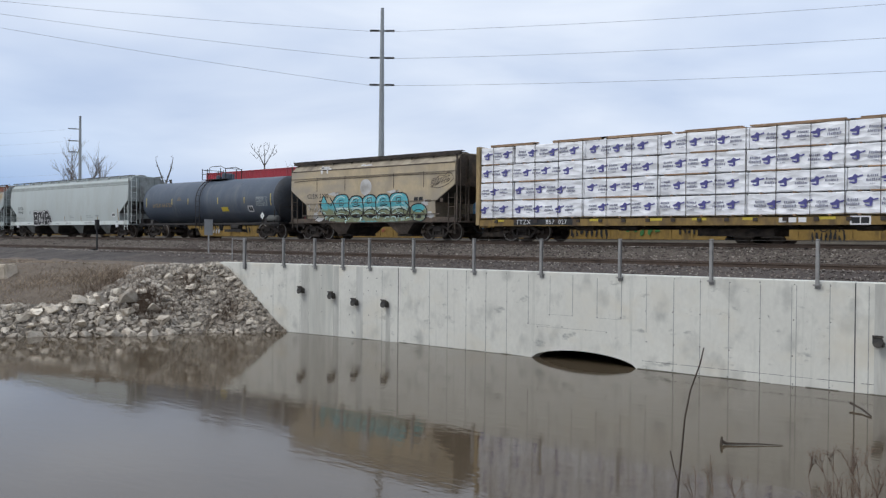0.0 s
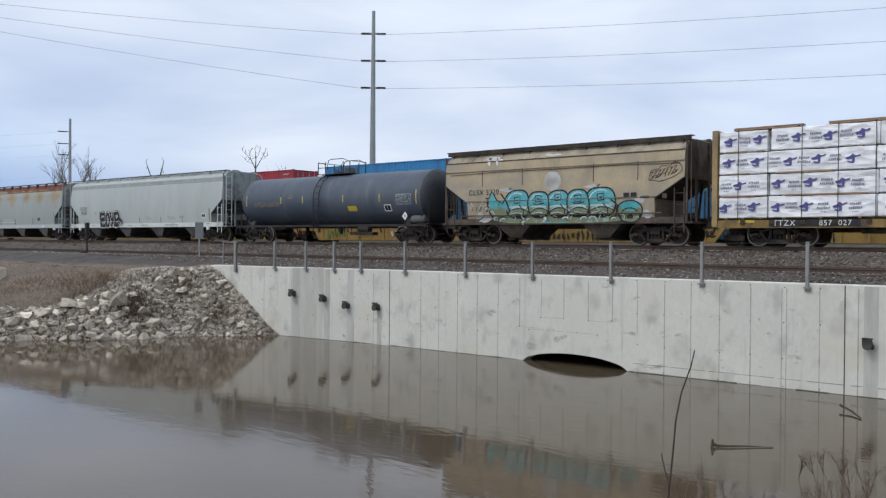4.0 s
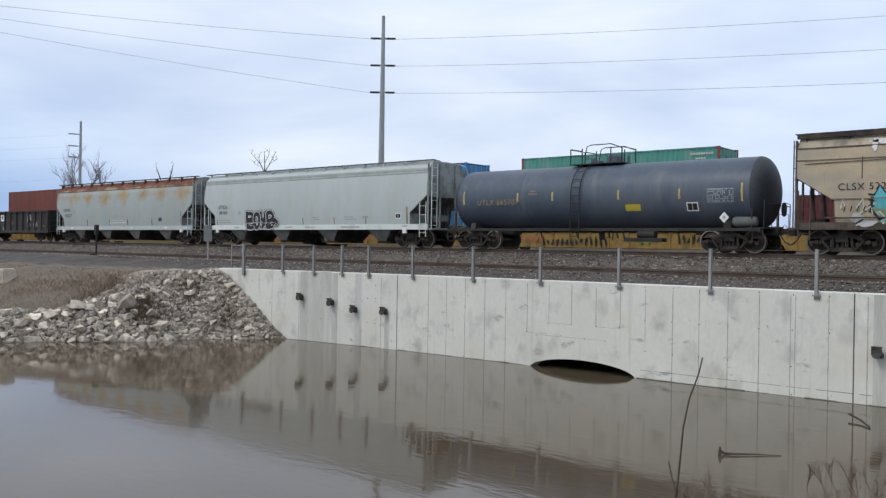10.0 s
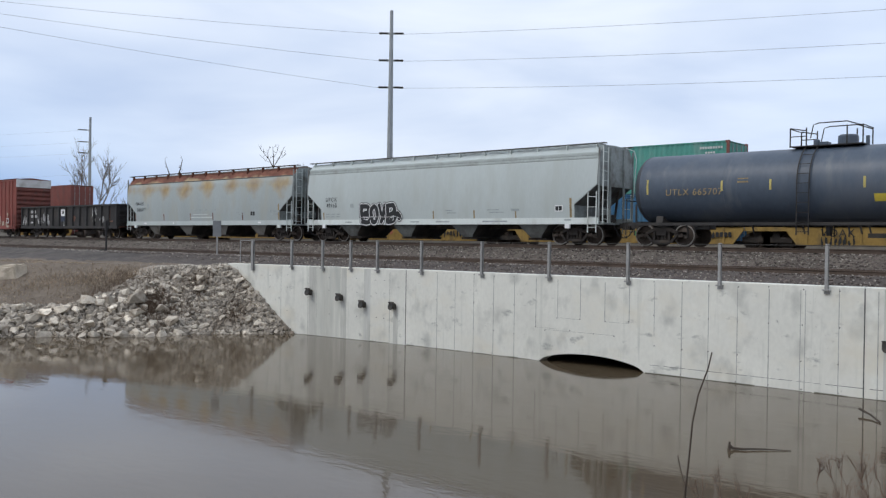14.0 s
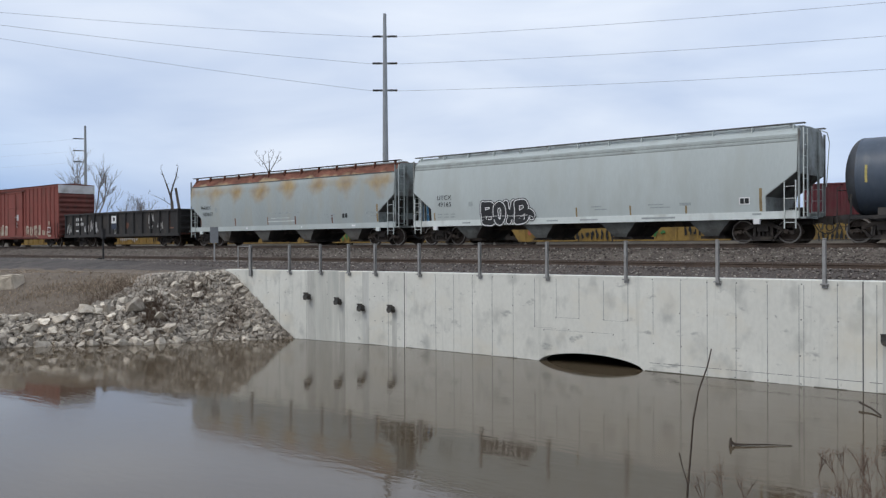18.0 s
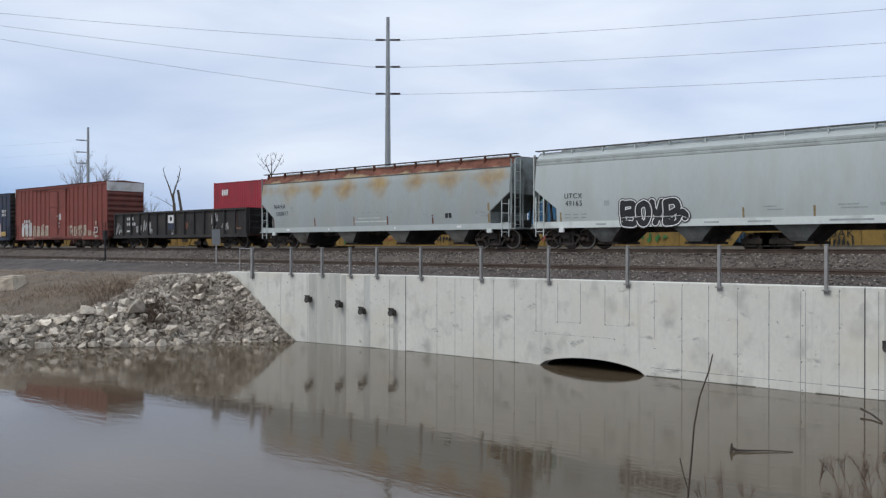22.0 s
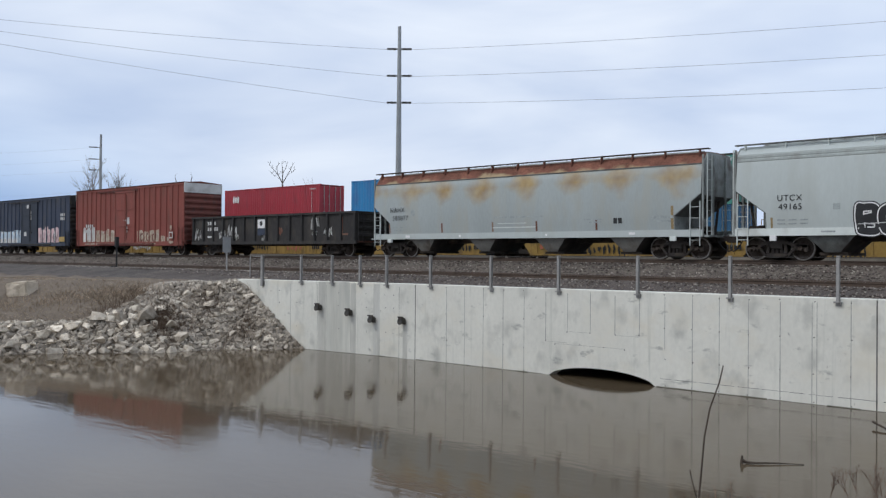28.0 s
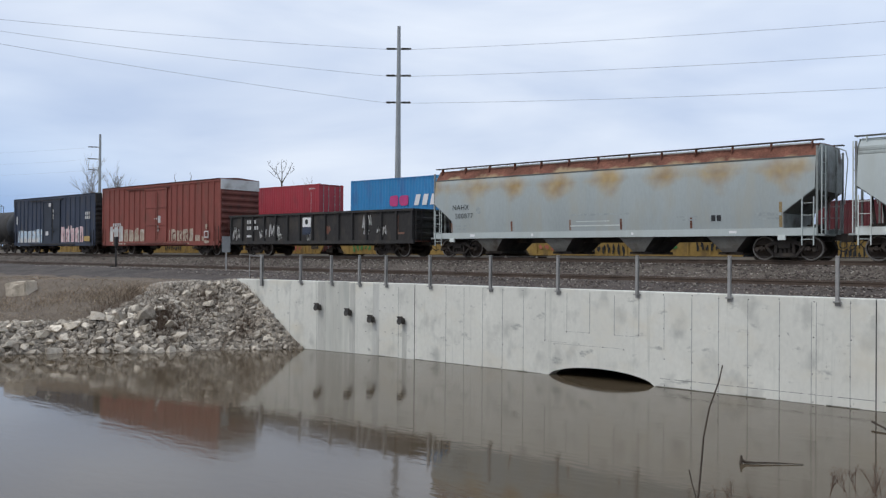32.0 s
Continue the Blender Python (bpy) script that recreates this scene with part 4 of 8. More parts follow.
def oval(cx, cz, rx, rz, n=22, wob=0.0, seed=0, power=2.0):
    rnd = random.Random(seed)
    ph = [rnd.uniform(0, 6.28) for _ in range(3)]
    out = []
    for i in range(n):
        a = math.tau * i / n
        k = 1 + wob * (math.sin(2 * a + ph[0]) + 0.7 * math.sin(3 * a + ph[1]) + 0.5 * math.sin(5 * a + ph[2]))
        c, s = math.cos(a), math.sin(a)
        out.append((cx + rx * k * math.copysign(abs(c) ** (2 / power), c), cz + rz * k * math.copysign(abs(s) ** (2 / power), s)))
    return out


def decal(name, shapes, ymap, material, car, label="", lift=0.006):
    for pts in shapes:
        if not (pts is shapes[0] or name == "graffiti"):
            continue
        bm = bmesh.new()
        for q in [pts] if name == "graffiti" else shapes:
            blob(bm, q, ymap, lift=lift + (0.0025 * (shapes.index(pts) % 3) if name == "graffiti" else 0))
        ob = part(name, bm, material, car, label)
    return ob


def rect(x0, x1, z0, z1, n=6):
    top = [(x0 + (x1 - x0) * i / n, z1) for i in range(n)]
    return [(x0, z0 + (z1 - z0) * i / 3) for i in range(3)] + top + [(x1, z1 + (z0 - z1) * i / 3) for i in range(3)] + [(x1 + (x0 - x1) * i / n, z0) for i in range(n)]


def bars(car, spots, ymap, material, label="", name="lettering"):
    """Small writing too worn to read: plain bars."""
    return tagged(decal(name, [rect(x - w / 2, x + w / 2, z - h / 2, z + h / 2, 3) for x, z, w, h in spots], ymap, material, car, label, 0.007), kind="stuff")


def covered_hopper(place, length, truck_half, pockets, body_mat, roof_mat, sill_mat, end_mat, label, top=4.2, crease=3.95, sill_top=1.2, sill_low=0.94,
                   cut_in=1.2, cut_low=1.8, cut_top=2.66, ymap=side_y, ribs=0, board=0.17, plate_mat=None, sheet_mat=None):
    car = thing("hopper_car", label, "freight car", group="cars of the moving freight train")
    h = length / 2
    plate_mat, sheet_mat = plate_mat or GRIMESHADE, sheet_mat or PALE_DARK
    prof = [(-ymap(z), z) for z in np.linspace(sill_top, crease, 9)] + [(-ymap(crease) + 0.03, crease + 0.03), (-1.04, top + 0.11), (-0.9, top + 0.13), (0, top + 0.16)]
    prof += [(-y, z) for y, z in prof[-2::-1]]
    bm = bmesh.new()
    prism(bm, prof, -h + cut_in, h - cut_in)
    for s in (-1, 1):
        eb = bmesh.new()
        prism(eb, prof, *sorted((s * (h - cut_in), s * (h - 0.03))))
        n = Vector((s * (cut_top - cut_low), 0, -(cut_in - 0.05))).normalized()
        geom = eb.verts[:] + eb.edges[:] + eb.faces[:]
        r = bmesh.ops.bisect_plane(eb, geom=geom, plane_co=(s * (h - 0.05), 0, cut_top), plane_no=n, clear_outer=True)
        edges = [e for e in r["geom_cut"] if isinstance(e, bmesh.types.BMEdge)]
        bmesh.ops.holes_fill(eb, edges=edges)
        bmesh.ops.triangulate(eb, faces=[f for f in eb.faces if len(f.verts) > 4])
        part("end_hopper", eb, body_mat, car, smooth=True)
    bmesh.ops.triangulate(bm, faces=[f for f in bm.faces if len(f.verts) > 4])
    body = part("body", bm, body_mat, car, smooth=True)
    # roof sheet, laid on the body from the crease upwards
    if roof_mat:
        bm = bmesh.new()
        up = [(-ymap(crease) + 0.022, crease + 0.03), (-1.046, top + 0.116), (-0.905, top + 0.138), (0, top + 0.168)]
        up += [(-y, z) for y, z in up[-2::-1]]
        up += [(y, z - 0.03) for y, z in up[::-1]]
        prism(bm, up, -h + 0.025, h - 0.025)
        part("roof", bm, roof_mat, car)
    # eave seam and rolled edge
    for s in (-1, 1):
        bm = bmesh.new()
        box(bm, -h + 0.05, h - 0.05, *sorted((s * (ymap(crease) + 0.015), s * (ymap(crease) - 0.03))), crease - 0.02, crease + 0.035)
        part("eave_seam", bm, end_mat if ribs else GRIMESHADE if roof_mat else body_mat, car)
        bm = bmesh.new()
        y0 = s * (ymap(sill_top) + 0.02)
        prism(bm, [(y0, sill_low - 0.012), (y0, sill_top + 0.012), (y0 - s * 0.14, sill_top + 0.012), (y0 - s * 0.14, sill_top - 0.02), (y0 - s * 0.05, sill_top - 0.02),
                   (y0 - s * 0.05, sill_low + 0.02), (y0 - s * 0.14, sill_low + 0.02), (y0 - s * 0.14, sill_low - 0.012)], -h - 0.02, h + 0.02)
        part("side_sill", bm, sill_mat, car)
    # pockets under the floor; shade on their downward slopes is painted in near black
    lo, hi = -h + cut_in + 0.25, h - cut_in - 0.25
    step = (hi - lo) / pockets
    for i in range(pockets):
        a, b = lo + i * step, lo + (i + 1) * step
        m = (a + b) / 2
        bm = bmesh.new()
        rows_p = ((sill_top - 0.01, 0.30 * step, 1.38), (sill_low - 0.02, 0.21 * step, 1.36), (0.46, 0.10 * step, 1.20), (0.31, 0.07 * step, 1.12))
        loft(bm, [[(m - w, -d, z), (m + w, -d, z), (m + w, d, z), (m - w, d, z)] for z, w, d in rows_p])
        p = part("pocket", bm, UNDERSHADE, car, "grimy discharge pocket, underside shade put into its paint")
        for sd in (-1, 1):
            bm = bmesh.new()
            loft(bm, [[(m - w * k - e, sd * (d + o), z), (m + w * k + e, sd * (d + o), z)] for o, k in ((0.004, 1),) for z, w, d in rows_p for e in (0.0,)], closed=False, caps=False)
            part("side_plate", bm, plate_mat, p, "grimed painted side of the pocket")
        bm = bmesh.new()
        box(bm, m - 0.5, m + 0.5, -1.0, 1.0, 0.20, 0.31)
        tube(bm, (m - 0.1, -1.0, 0.25), (m - 0.1, 1.0, 0.25), 0.045)
        part("outlet_gate", bm, IRON, p)
    bm = bmesh.new()
    box(bm, -h - 0.1, h + 0.1, -0.28, 0.28, 0.72, sill_low + 0.05)
    part("centre_sill", bm, IRON, car)
    for s in (-1, 1):
        x = s * h
        # slope sheet seen from the end, posts, platform
        bm = bmesh.new()
        rim = [(-ymap(cut_top) + 0.03, cut_top - 0.06), (-ymap(crease) + 0.05, crease), (-1.06, top + 0.09), (-0.9, top + 0.11)]
        prism(bm, rim + [(-y, z) for y, z in rim[::-1]], *sorted((x - s * 0.005, x + s * 0.025)))
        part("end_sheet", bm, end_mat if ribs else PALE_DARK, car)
        bm = bmesh.new()
        for y in (-1.47, 1.47):
            box(bm, *sorted((x - s * 0.01, x + s * 0.06)), y - 0.03, y + 0.03, sill_low, top - 0.02)
        for y in (-0.6, 0.6):
            box(bm, *sorted((x + s * 0.03, x + s * 0.10)), y - 0.04, y + 0.04, sill_low, top)
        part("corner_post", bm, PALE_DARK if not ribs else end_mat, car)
        bm = bmesh.new()
        box(bm, *sorted((x - s * 1.1, x + s * 0.28)), -1.45, 1.45, sill_low - 0.02, sill_low + 0.05)
        part("end_platform", bm, end_mat, car)
        # thin dark plate under the slope sheet, painting in the shade of its underside
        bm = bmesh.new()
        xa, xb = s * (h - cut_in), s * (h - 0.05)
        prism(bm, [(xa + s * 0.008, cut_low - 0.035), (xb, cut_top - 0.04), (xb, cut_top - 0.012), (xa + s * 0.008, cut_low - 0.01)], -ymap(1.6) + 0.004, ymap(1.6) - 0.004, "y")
        part("shaded_slope_sheet", bm, GRIMESHADE if not ribs else UNDERSHADE, car)
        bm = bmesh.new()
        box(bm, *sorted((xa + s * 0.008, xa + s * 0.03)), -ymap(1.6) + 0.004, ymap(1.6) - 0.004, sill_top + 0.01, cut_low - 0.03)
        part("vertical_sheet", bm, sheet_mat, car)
        bm = bmesh.new()
        bar(bm, (x - s * 0.45, 0.7, sill_low), (x - s * 0.25, 0.7, cut_top), 0.08, 0.08)
        bar(bm, (x - s * 0.45, -0.7, sill_low), (x - s * 0.25, -0.7, cut_top), 0.08, 0.08)
        tube(bm, (x - s * 0.7, -0.3, sill_low + 0.28), (x - s * 0.1, -0.3, sill_low + 0.28), 0.14, n=10)
        box(bm, *sorted((x - s * 0.6, x - s * 0.25)), 0.1, 0.45, sill_low + 0.1, sill_low + 0.45)
        part("brake_gear", bm, IRON, car)
        lx = x - s * 0.28
        ladder(car, lx, -ymap(1.3) - 0.03, sill_low - 0.38, 2.35, 0.42, sill_mat if not ribs else end_mat)
        ladder(car, lx, ymap(1.3) + 0.03, sill_low - 0.38, 2.35, 0.42, sill_mat if not ribs else end_mat)
        ladder(car, x + s * 0.16, -1.15, sill_low, top, 0.42, sill_mat if not ribs else end_mat, "y")
        # bent grab at the roof corner
        bm = bmesh.new()
        path_tube(bm, [(x + s * 0.1, 1.45, 2.2), (x + s * 0.22, 1.45, top - 0.35), (x + s * 0.20, 1.25, top + 0.02), (x, 0.9, top + 0.12)], 0.022)
        part("grab_rail", bm, sill_mat if not ribs else end_mat, car)
        coupler(car, x + s * 0.1, s)
    # roof walk on brackets and the long hatch
    n = max(6, round(length / 1.45))
    for s in (-1, 1):
        bm = bmesh.new()
        for k in range(3):
            y = s * (1.06 + 0.10 * k)
            box(bm, -h - 0.15, h + 0.15, y - 0.025, y + 0.025, top + board, top + board + 0.035)
        for i in range(40):
            x = -h - 0.1 + (length + 0.2) * i / 39
            box(bm, x - 0.02, x + 0.02, *sorted((s * 1.04, s * 1.28)), top + board - 0.012, top + board + 0.003)
        w = part("roof_walk", bm, IRON if ribs or roof_mat else GRIMESHADE, car)
        bm = bmesh.new()
        prism(bm, [(s * 1.26, crease + 0.52 * (top + 0.11 - crease)), (s * 1.25, top + board), (s * 1.08, top + board), (s * 1.08, crease + 0.88 * (top + 0.11 - crease))], -0.013, 0.013)
        bracket = mesh_of(bm, "bracket", sill_mat if not roof_mat else end_mat if ribs else RUST)
        for i in range(n):
            piece("bracket", bracket, w, pose(-h + 0.25 + (length - 0.5) * i / (n - 1), 0, 0))
    bm = bmesh.new()
    for i in range(4):
        a = -h + 0.6 + (length - 1.2) * i / 4
        loft(bm, [[(x, y, z) for y, z in ((-0.32, top + 0.1), (-0.32, top + 0.24), (-0.15, top + 0.30), (0.15, top + 0.30), (0.32, top + 0.24), (0.32, top + 0.1))] for x in (a + 0.05, a + (length - 1.2) / 4 - 0.05)])
    part("hatch", bm, end_mat, car)
    add_trucks(car, truck_half)
    TRAIN.append((car, place))
    return car, body


# the pale pellet hopper
C = 14.78
car, body = covered_hopper(C, 19.3, 8.2, 4, PALE, None, PALE_LIGHT, PALE_DARK, "pale grey-green covered hopper car with black and white graffiti", top=4.30, crease=4.05)
# ridged band below the roof; its shade is put into the paint
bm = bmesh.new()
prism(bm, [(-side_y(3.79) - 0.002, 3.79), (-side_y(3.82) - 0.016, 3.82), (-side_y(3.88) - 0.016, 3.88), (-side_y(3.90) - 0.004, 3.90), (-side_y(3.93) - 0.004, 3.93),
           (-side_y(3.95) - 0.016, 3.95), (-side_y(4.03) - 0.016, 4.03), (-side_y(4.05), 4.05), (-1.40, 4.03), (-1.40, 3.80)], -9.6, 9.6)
part("stiffener", bm, BANDSHADE, car, "stiffening band below the roof, its shade put into a darker grey")
letters("UTCX", 7.22 - C, -side_y(2.36) - 0.03, 2.33, 0.32, BLACK, car, "black stencilled reporting mark")
letters("49165", 7.25 - C, -side_y(1.98) - 0.03, 2.0, 0.32, BLACK, car, "black stencilled car number")
bars(car, [(6.9 - C + i * 0.42, 1.52 - 0.14 * j, 0.3, 0.05) for i in range(3) for j in range(2)] + [(8.9 - C, 1.97, 0.25, 0.22)] +
     [(15.9 - C, 1.62, 0.5, 0.05), (16.1 - C, 1.5, 0.6, 0.05), (18.7 - C, 1.62, 0.7, 0.05), (18.9 - C, 1.5, 0.9, 0.05), (20.0 - C, 1.6, 0.5, 0.12)], side_y, GREYINK, "faded small stencilling")
sill = lambda z: side_y(1.2) + 0.02
bars(car, [(8.6 - C, 1.07, 0.5, 0.06), (10.0 - C, 1.07, 0.9, 0.06), (13.6 - C, 1.07, 0.6, 0.06), (15.5 - C, 1.07, 0.9, 0.06), (18.8 - C, 1.07, 1.5, 0.07), (22.9 - C, 1.12, 0.35, 0.08)],
     sill, GREYINK, "small stencilling on the sill")
for x in (6.54, 14.88, 17.53, 20.03):
    decal("reflector", [rect(x - C - 0.04, x - C + 0.04, 1.22, 1.62, 2)], side_y, DULLOCHRE, car)
decal("reflector", [rect(23.05 - C - 0.05, 23.05 - C + 0.06, 1.22, 2.1, 2)], side_y, DULLOCHRE, car)
for x in (6.6, 22.9):
    bm = bmesh.new()
    box(bm, x - C - 0.12, x - C + 0.12, -1.56, -1.46, 0.74, 0.95)
    part("jacking_pad", bm, WHITE, car, "white jacking pad bracket")
decal("data_panel", [rect(22.22 - C, 22.64 - C, 1.50, 1.78)], side_y, WHITE, car, "white inspection stencil frame", 0.008)
decal("data_panel", [rect(22.26 - C, 22.415 - C, 1.54, 1.74), rect(22.44 - C, 22.60 - C, 1.54, 1.74)], side_y, BLACK, car, "black inspection stencil", 0.012)


def both(z):
    return max(side_y(z), side_y(1.2) + 0.022 if z < 1.23 else 0)


# bubble tag: fat black letters with white outlines, too wild to read
def curved(pts, n=6):
    """A polyline smoothed through its points."""
    out = []
    for i in range(len(pts) - 1):
        p0, p1, p2, p3 = (Vector(pts[max(0, min(len(pts) - 1, j))]) for j in (i - 1, i, i + 1, i + 2))
        for k in range(n):
            u = k / n
            out.append(tuple(0.5 * (2 * p1 + (p2 - p0) * u + (2 * p0 - 5 * p1 + 4 * p2 - p3) * u * u + (3 * p1 - p0 - 3 * p2 + p3) * u ** 3)))
    return out + [pts[-1]]


def ribbon(shapes, ymap, material, car, lift, name="graffiti", label=""):
    """Sprayed strokes with round ends: each a polyline with a width, laid on the car's side as one strip."""
    for n, (pts, w) in enumerate(shapes):
        rows_r = []
        for i, p in enumerate(pts):
            a, b = pts[max(0, i - 1)], pts[min(len(pts) - 1, i + 1)]
            rows_r.append((Vector(p), Vector((b[0] - a[0], b[1] - a[1])).normalized(), w / 2))
        if w > 0.09:
            (p0, d0, _), (p1, d1, _) = rows_r[0], rows_r[-1]
            turn = [radians(k) for k in (25, 50, 72, 86)]
            rows_r = [(p0 - d0 * w / 2 * math.sin(k), d0, w / 2 * math.cos(k)) for k in turn[::-1]] + rows_r + [(p1 + d1 * w / 2 * math.sin(k), d1, w / 2 * math.cos(k)) for k in turn]
        bm, last, up = bmesh.new(), None, lift + 0.0005 * (n % 5)
        for (x, z), d, q in rows_r:
            vs = [bm.verts.new((x - d.y * q, -ymap(z + d.x * q) - up, z + d.x * q)), bm.verts.new((x + d.y * q, -ymap(z - d.x * q) - up, z - d.x * q))]
            if last:
                bm.faces.new((last[0], last[1], vs[1], vs[0]))
            last = vs
        ob = part(name, bm, material, car, label)
    return ob


TAG = ((((0.12, 1.02), (0.10, 0.62), (0.16, 0.16)), ((0.16, 0.98), (0.58, 0.98), (0.62, 0.70), (0.30, 0.60)), ((0.30, 0.56), (0.72, 0.48), (0.66, 0.14), (0.20, 0.14))),
       (((1.12, 0.98), (0.90, 0.85), (0.86, 0.55), (0.96, 0.18), (1.18, 0.16), (1.32, 0.55), (1.26, 0.88), (1.10, 0.98)),),
       (((1.48, 1.02), (1.52, 0.72), (1.68, 0.52)), ((1.92, 1.02), (1.80, 0.62), (1.62, 0.16))),
       (((2.10, 0.98), (2.12, 0.6), (2.08, 0.16)), ((2.12, 1.0), (2.52, 1.02), (2.62, 0.72), (2.26, 0.50)), ((2.10, 0.14), (2.55, 0.22), (2.76, 0.58), (2.96, 0.46), (2.94, 0.34))))
for i, strokes in enumerate(TAG):
    k = 0.012 + 0.014 * (i % 2)
    lines_ = [curved([(9.56 + u * 1.0 - C, 0.94 + v * 0.98) for u, v in st]) for st in strokes]
    for w, m_, up in ((0.42, BLACK, 0), (0.34, WHITE, 0.003), (0.25, BLACK, 0.006)):
        ribbon([(pts, w) for pts in lines_], both, m_, car, k + up, label="black and white bubble graffiti tag" if m_ is WHITE else "")
ribbon([([(9.62 - C, 1.32), (10.5 - C, 1.36), (11.5 - C, 1.33), (12.3 - C, 1.36)], 0.03)], both, WHITEGREY, car, 0.040)

# the rust-topped hopper
C = -5.69
car, body = covered_hopper(C, 18.85, 8.15, 4, RUSTRUN, ROOFRUST, PALE, PALE_DARK, "pale grey covered hopper car with an orange rusted roof", top=4.25, board=0.22, crease=3.86, plate_mat=POCKETGREY)
letters("NAHX", -13.32 - C, -side_y(2.5) - 0.03, 2.46, 0.35, BLACK, car, "black stencilled reporting mark")
letters("580877", -13.1 - C, -side_y(2.03) - 0.03, 2.03, 0.35, DARKINK, car, "faded stencilled car number")
bars(car, [(-13.3 - C, 1.55, 0.7, 0.06), (-13.2 - C, 1.4, 0.8, 0.06), (-12.2 - C, 2.3, 0.3, 0.35), (-1.3 - C, 1.72, 0.9, 0.06), (-1.2 - C, 1.6, 0.6, 0.06), (2.0 - C, 1.75, 1.0, 0.12), (2.0 - C, 1.58, 0.8, 0.08)] +
     [(-6.7 - C + 0.33 * i, 1.93, 0.26, 0.09) for i in range(9)], side_y, GREYINK, "faded small stencilling")
decal("panel_outline", [rect(-6.9 - C, -4.4 - C, 1.42, 1.47), rect(-6.6 - C, -4.9 - C, 1.62, 1.65)], side_y, PALE_LIGHT, car)
for x in (-13.93, -10.19, -6.92, -4.34, -1.14):
    decal("reflector", [rect(x - C - 0.05, x - C + 0.05, 1.25, 1.72, 2)], side_y, RUST, car)
decal("reflector", [rect(2.40 - C, 2.52 - C, 1.25, 2.2, 2)], side_y, DULLOCHRE, car)
decal("data_panel", [rect(-0.33 - C, 0.2 - C, 1.48, 1.8)], side_y, GREYINK, car, "dark inspection stencil", 0.008)
decal("data_panel", [rect(-0.28 - C, -0.1 - C, 1.52, 1.76), rect(-0.05 - C, 0.13 - C, 1.52, 1.76)], side_y, BLACK, car, lift=0.012)
bars(car, [(-12.6 - C, 1.07, 0.3, 0.12), (-9.0 - C, 1.07, 0.12, 0.12), (-3.8 - C, 1.07, 0.1, 0.1), (0.6 - C, 1.08, 0.3, 0.10)], sill, WHITE, "white marks on the sill")
for x in (-13.9, 2.5):
    bm = bmesh.new()
    box(bm, x - C - 0.14, x - C + 0.14, -1.56, -1.46, 0.76, 0.95)
    part("jacking_pad", bm, PALE_LIGHT, car)

# the tan hopper with turquoise graffiti
C = 48.86


def tan_side(z):
    return 1.57 - (0.14 * (2.0 - z) if z < 2.0 else 0.05 * max(0, z - 3.4))


car, body = covered_hopper(C, 12.45, 4.72, 2, TAN, TANROOF, TAN_DARK, TAN_DARK, "dusty tan covered hopper car with turquoise graffiti", top=4.21, board=0.22, crease=3.86, sill_top=1.16, sill_low=0.92,
                           cut_in=1.35, cut_low=1.95, cut_top=2.78, ymap=tan_side, ribs=1, plate_mat=TAN_DARK, sheet_mat=TAN_GRIME)
for z, a, b in ((3.43, -6.2, 6.2), (2.0, -5.0, 5.0)):
    bm = bmesh.new()
    box(bm, a, b, -1.595, -1.54, z - 0.015, z + 0.02)
    part("side_seam", bm, TAN_GRIME, car)
bm = bmesh.new()
path_tube(bm, [(-5.9, -1.60, 3.30), (-3, -1.60, 3.36), (0, -1.60, 3.35), (3, -1.60, 3.37), (6, -1.60, 3.33)], 0.014, 5)
part("cable", bm, TAN_DARK, car, "thin sagging line along the side")
bm = bmesh.new()
box(bm, -6.3, 6.3, -1.30, -1.16, 4.27, 4.432)
part("roof_edge", bm, IRON, car, "sooty edge along the roof")
for x in (44.9, 47.2, 50.9, 53.0):
    bm = bmesh.new()
    box(bm, x - C - 0.016, x - C + 0.016, -1.58, -1.54, 2.7, 3.5)
    part("side_rib", bm, TAN_DARK, car)
letters("CLSX 5220", 45.0 - C, -tan_side(2.42) - 0.025, 2.42, 0.35, BLACK, car, "black stencilled reporting mark")
decal("emblem", [oval(48.83 - C, 2.82, 0.42, 0.45, 24, 0.03, 4)], tan_side, WHITEGREY, car, "faded round white emblem")
decal("spill", [oval(45.6 - C, 3.99, 0.45, 0.08, 16, 0.3, 5), oval(45.3 - C, 3.9, 0.12, 0.2, 12, 0.2, 6), oval(45.75 - C, 3.85, 0.06, 0.2, 12, 0.2, 9), oval(48.8 - C, 4.0, 0.35, 0.06, 14, 0.3, 7)],
      lambda z: 1.57 if z < 3.89 else 1.50, WHITE, car, "white spilled powder runs")
rnd = random.Random(4)
scrawl = []
for i in range(7):
    x, z = 53.62 + 0.17 * i - C, 2.86 + 0.035 * i
    scrawl.append((curved([(x - 0.05, z + 0.12), (x + 0.08, z + 0.15), (x - 0.03, z), (x + 0.10, z - 0.04), (x + rnd.uniform(-0.1, 0.1), z - 0.16), (x + 0.14, z + rnd.uniform(0, 0.1))]), 0.028))
scrawl.append((curved([(53.5 - C, 2.7), (53.6 - C, 3.05), (53.9 - C, 3.12), (54.1 - C, 3.25), (54.4 - C, 3.22), (54.6 - C, 3.38), (54.85 - C, 3.3), (54.95 - C, 3.05), (54.7 - C, 2.85), (54.4 - C, 2.72), (54.0 - C, 2.62), (53.75 - C, 2.66), (53.5 - C, 2.68)]), 0.03))
ribbon(scrawl, tan_side, TAN_DARK, car, 0.012, label="small dark scribbled tag in a cloud outline")


def tan_all(z):
    return max(tan_side(z), 1.475 if z < 1.2 else 0)


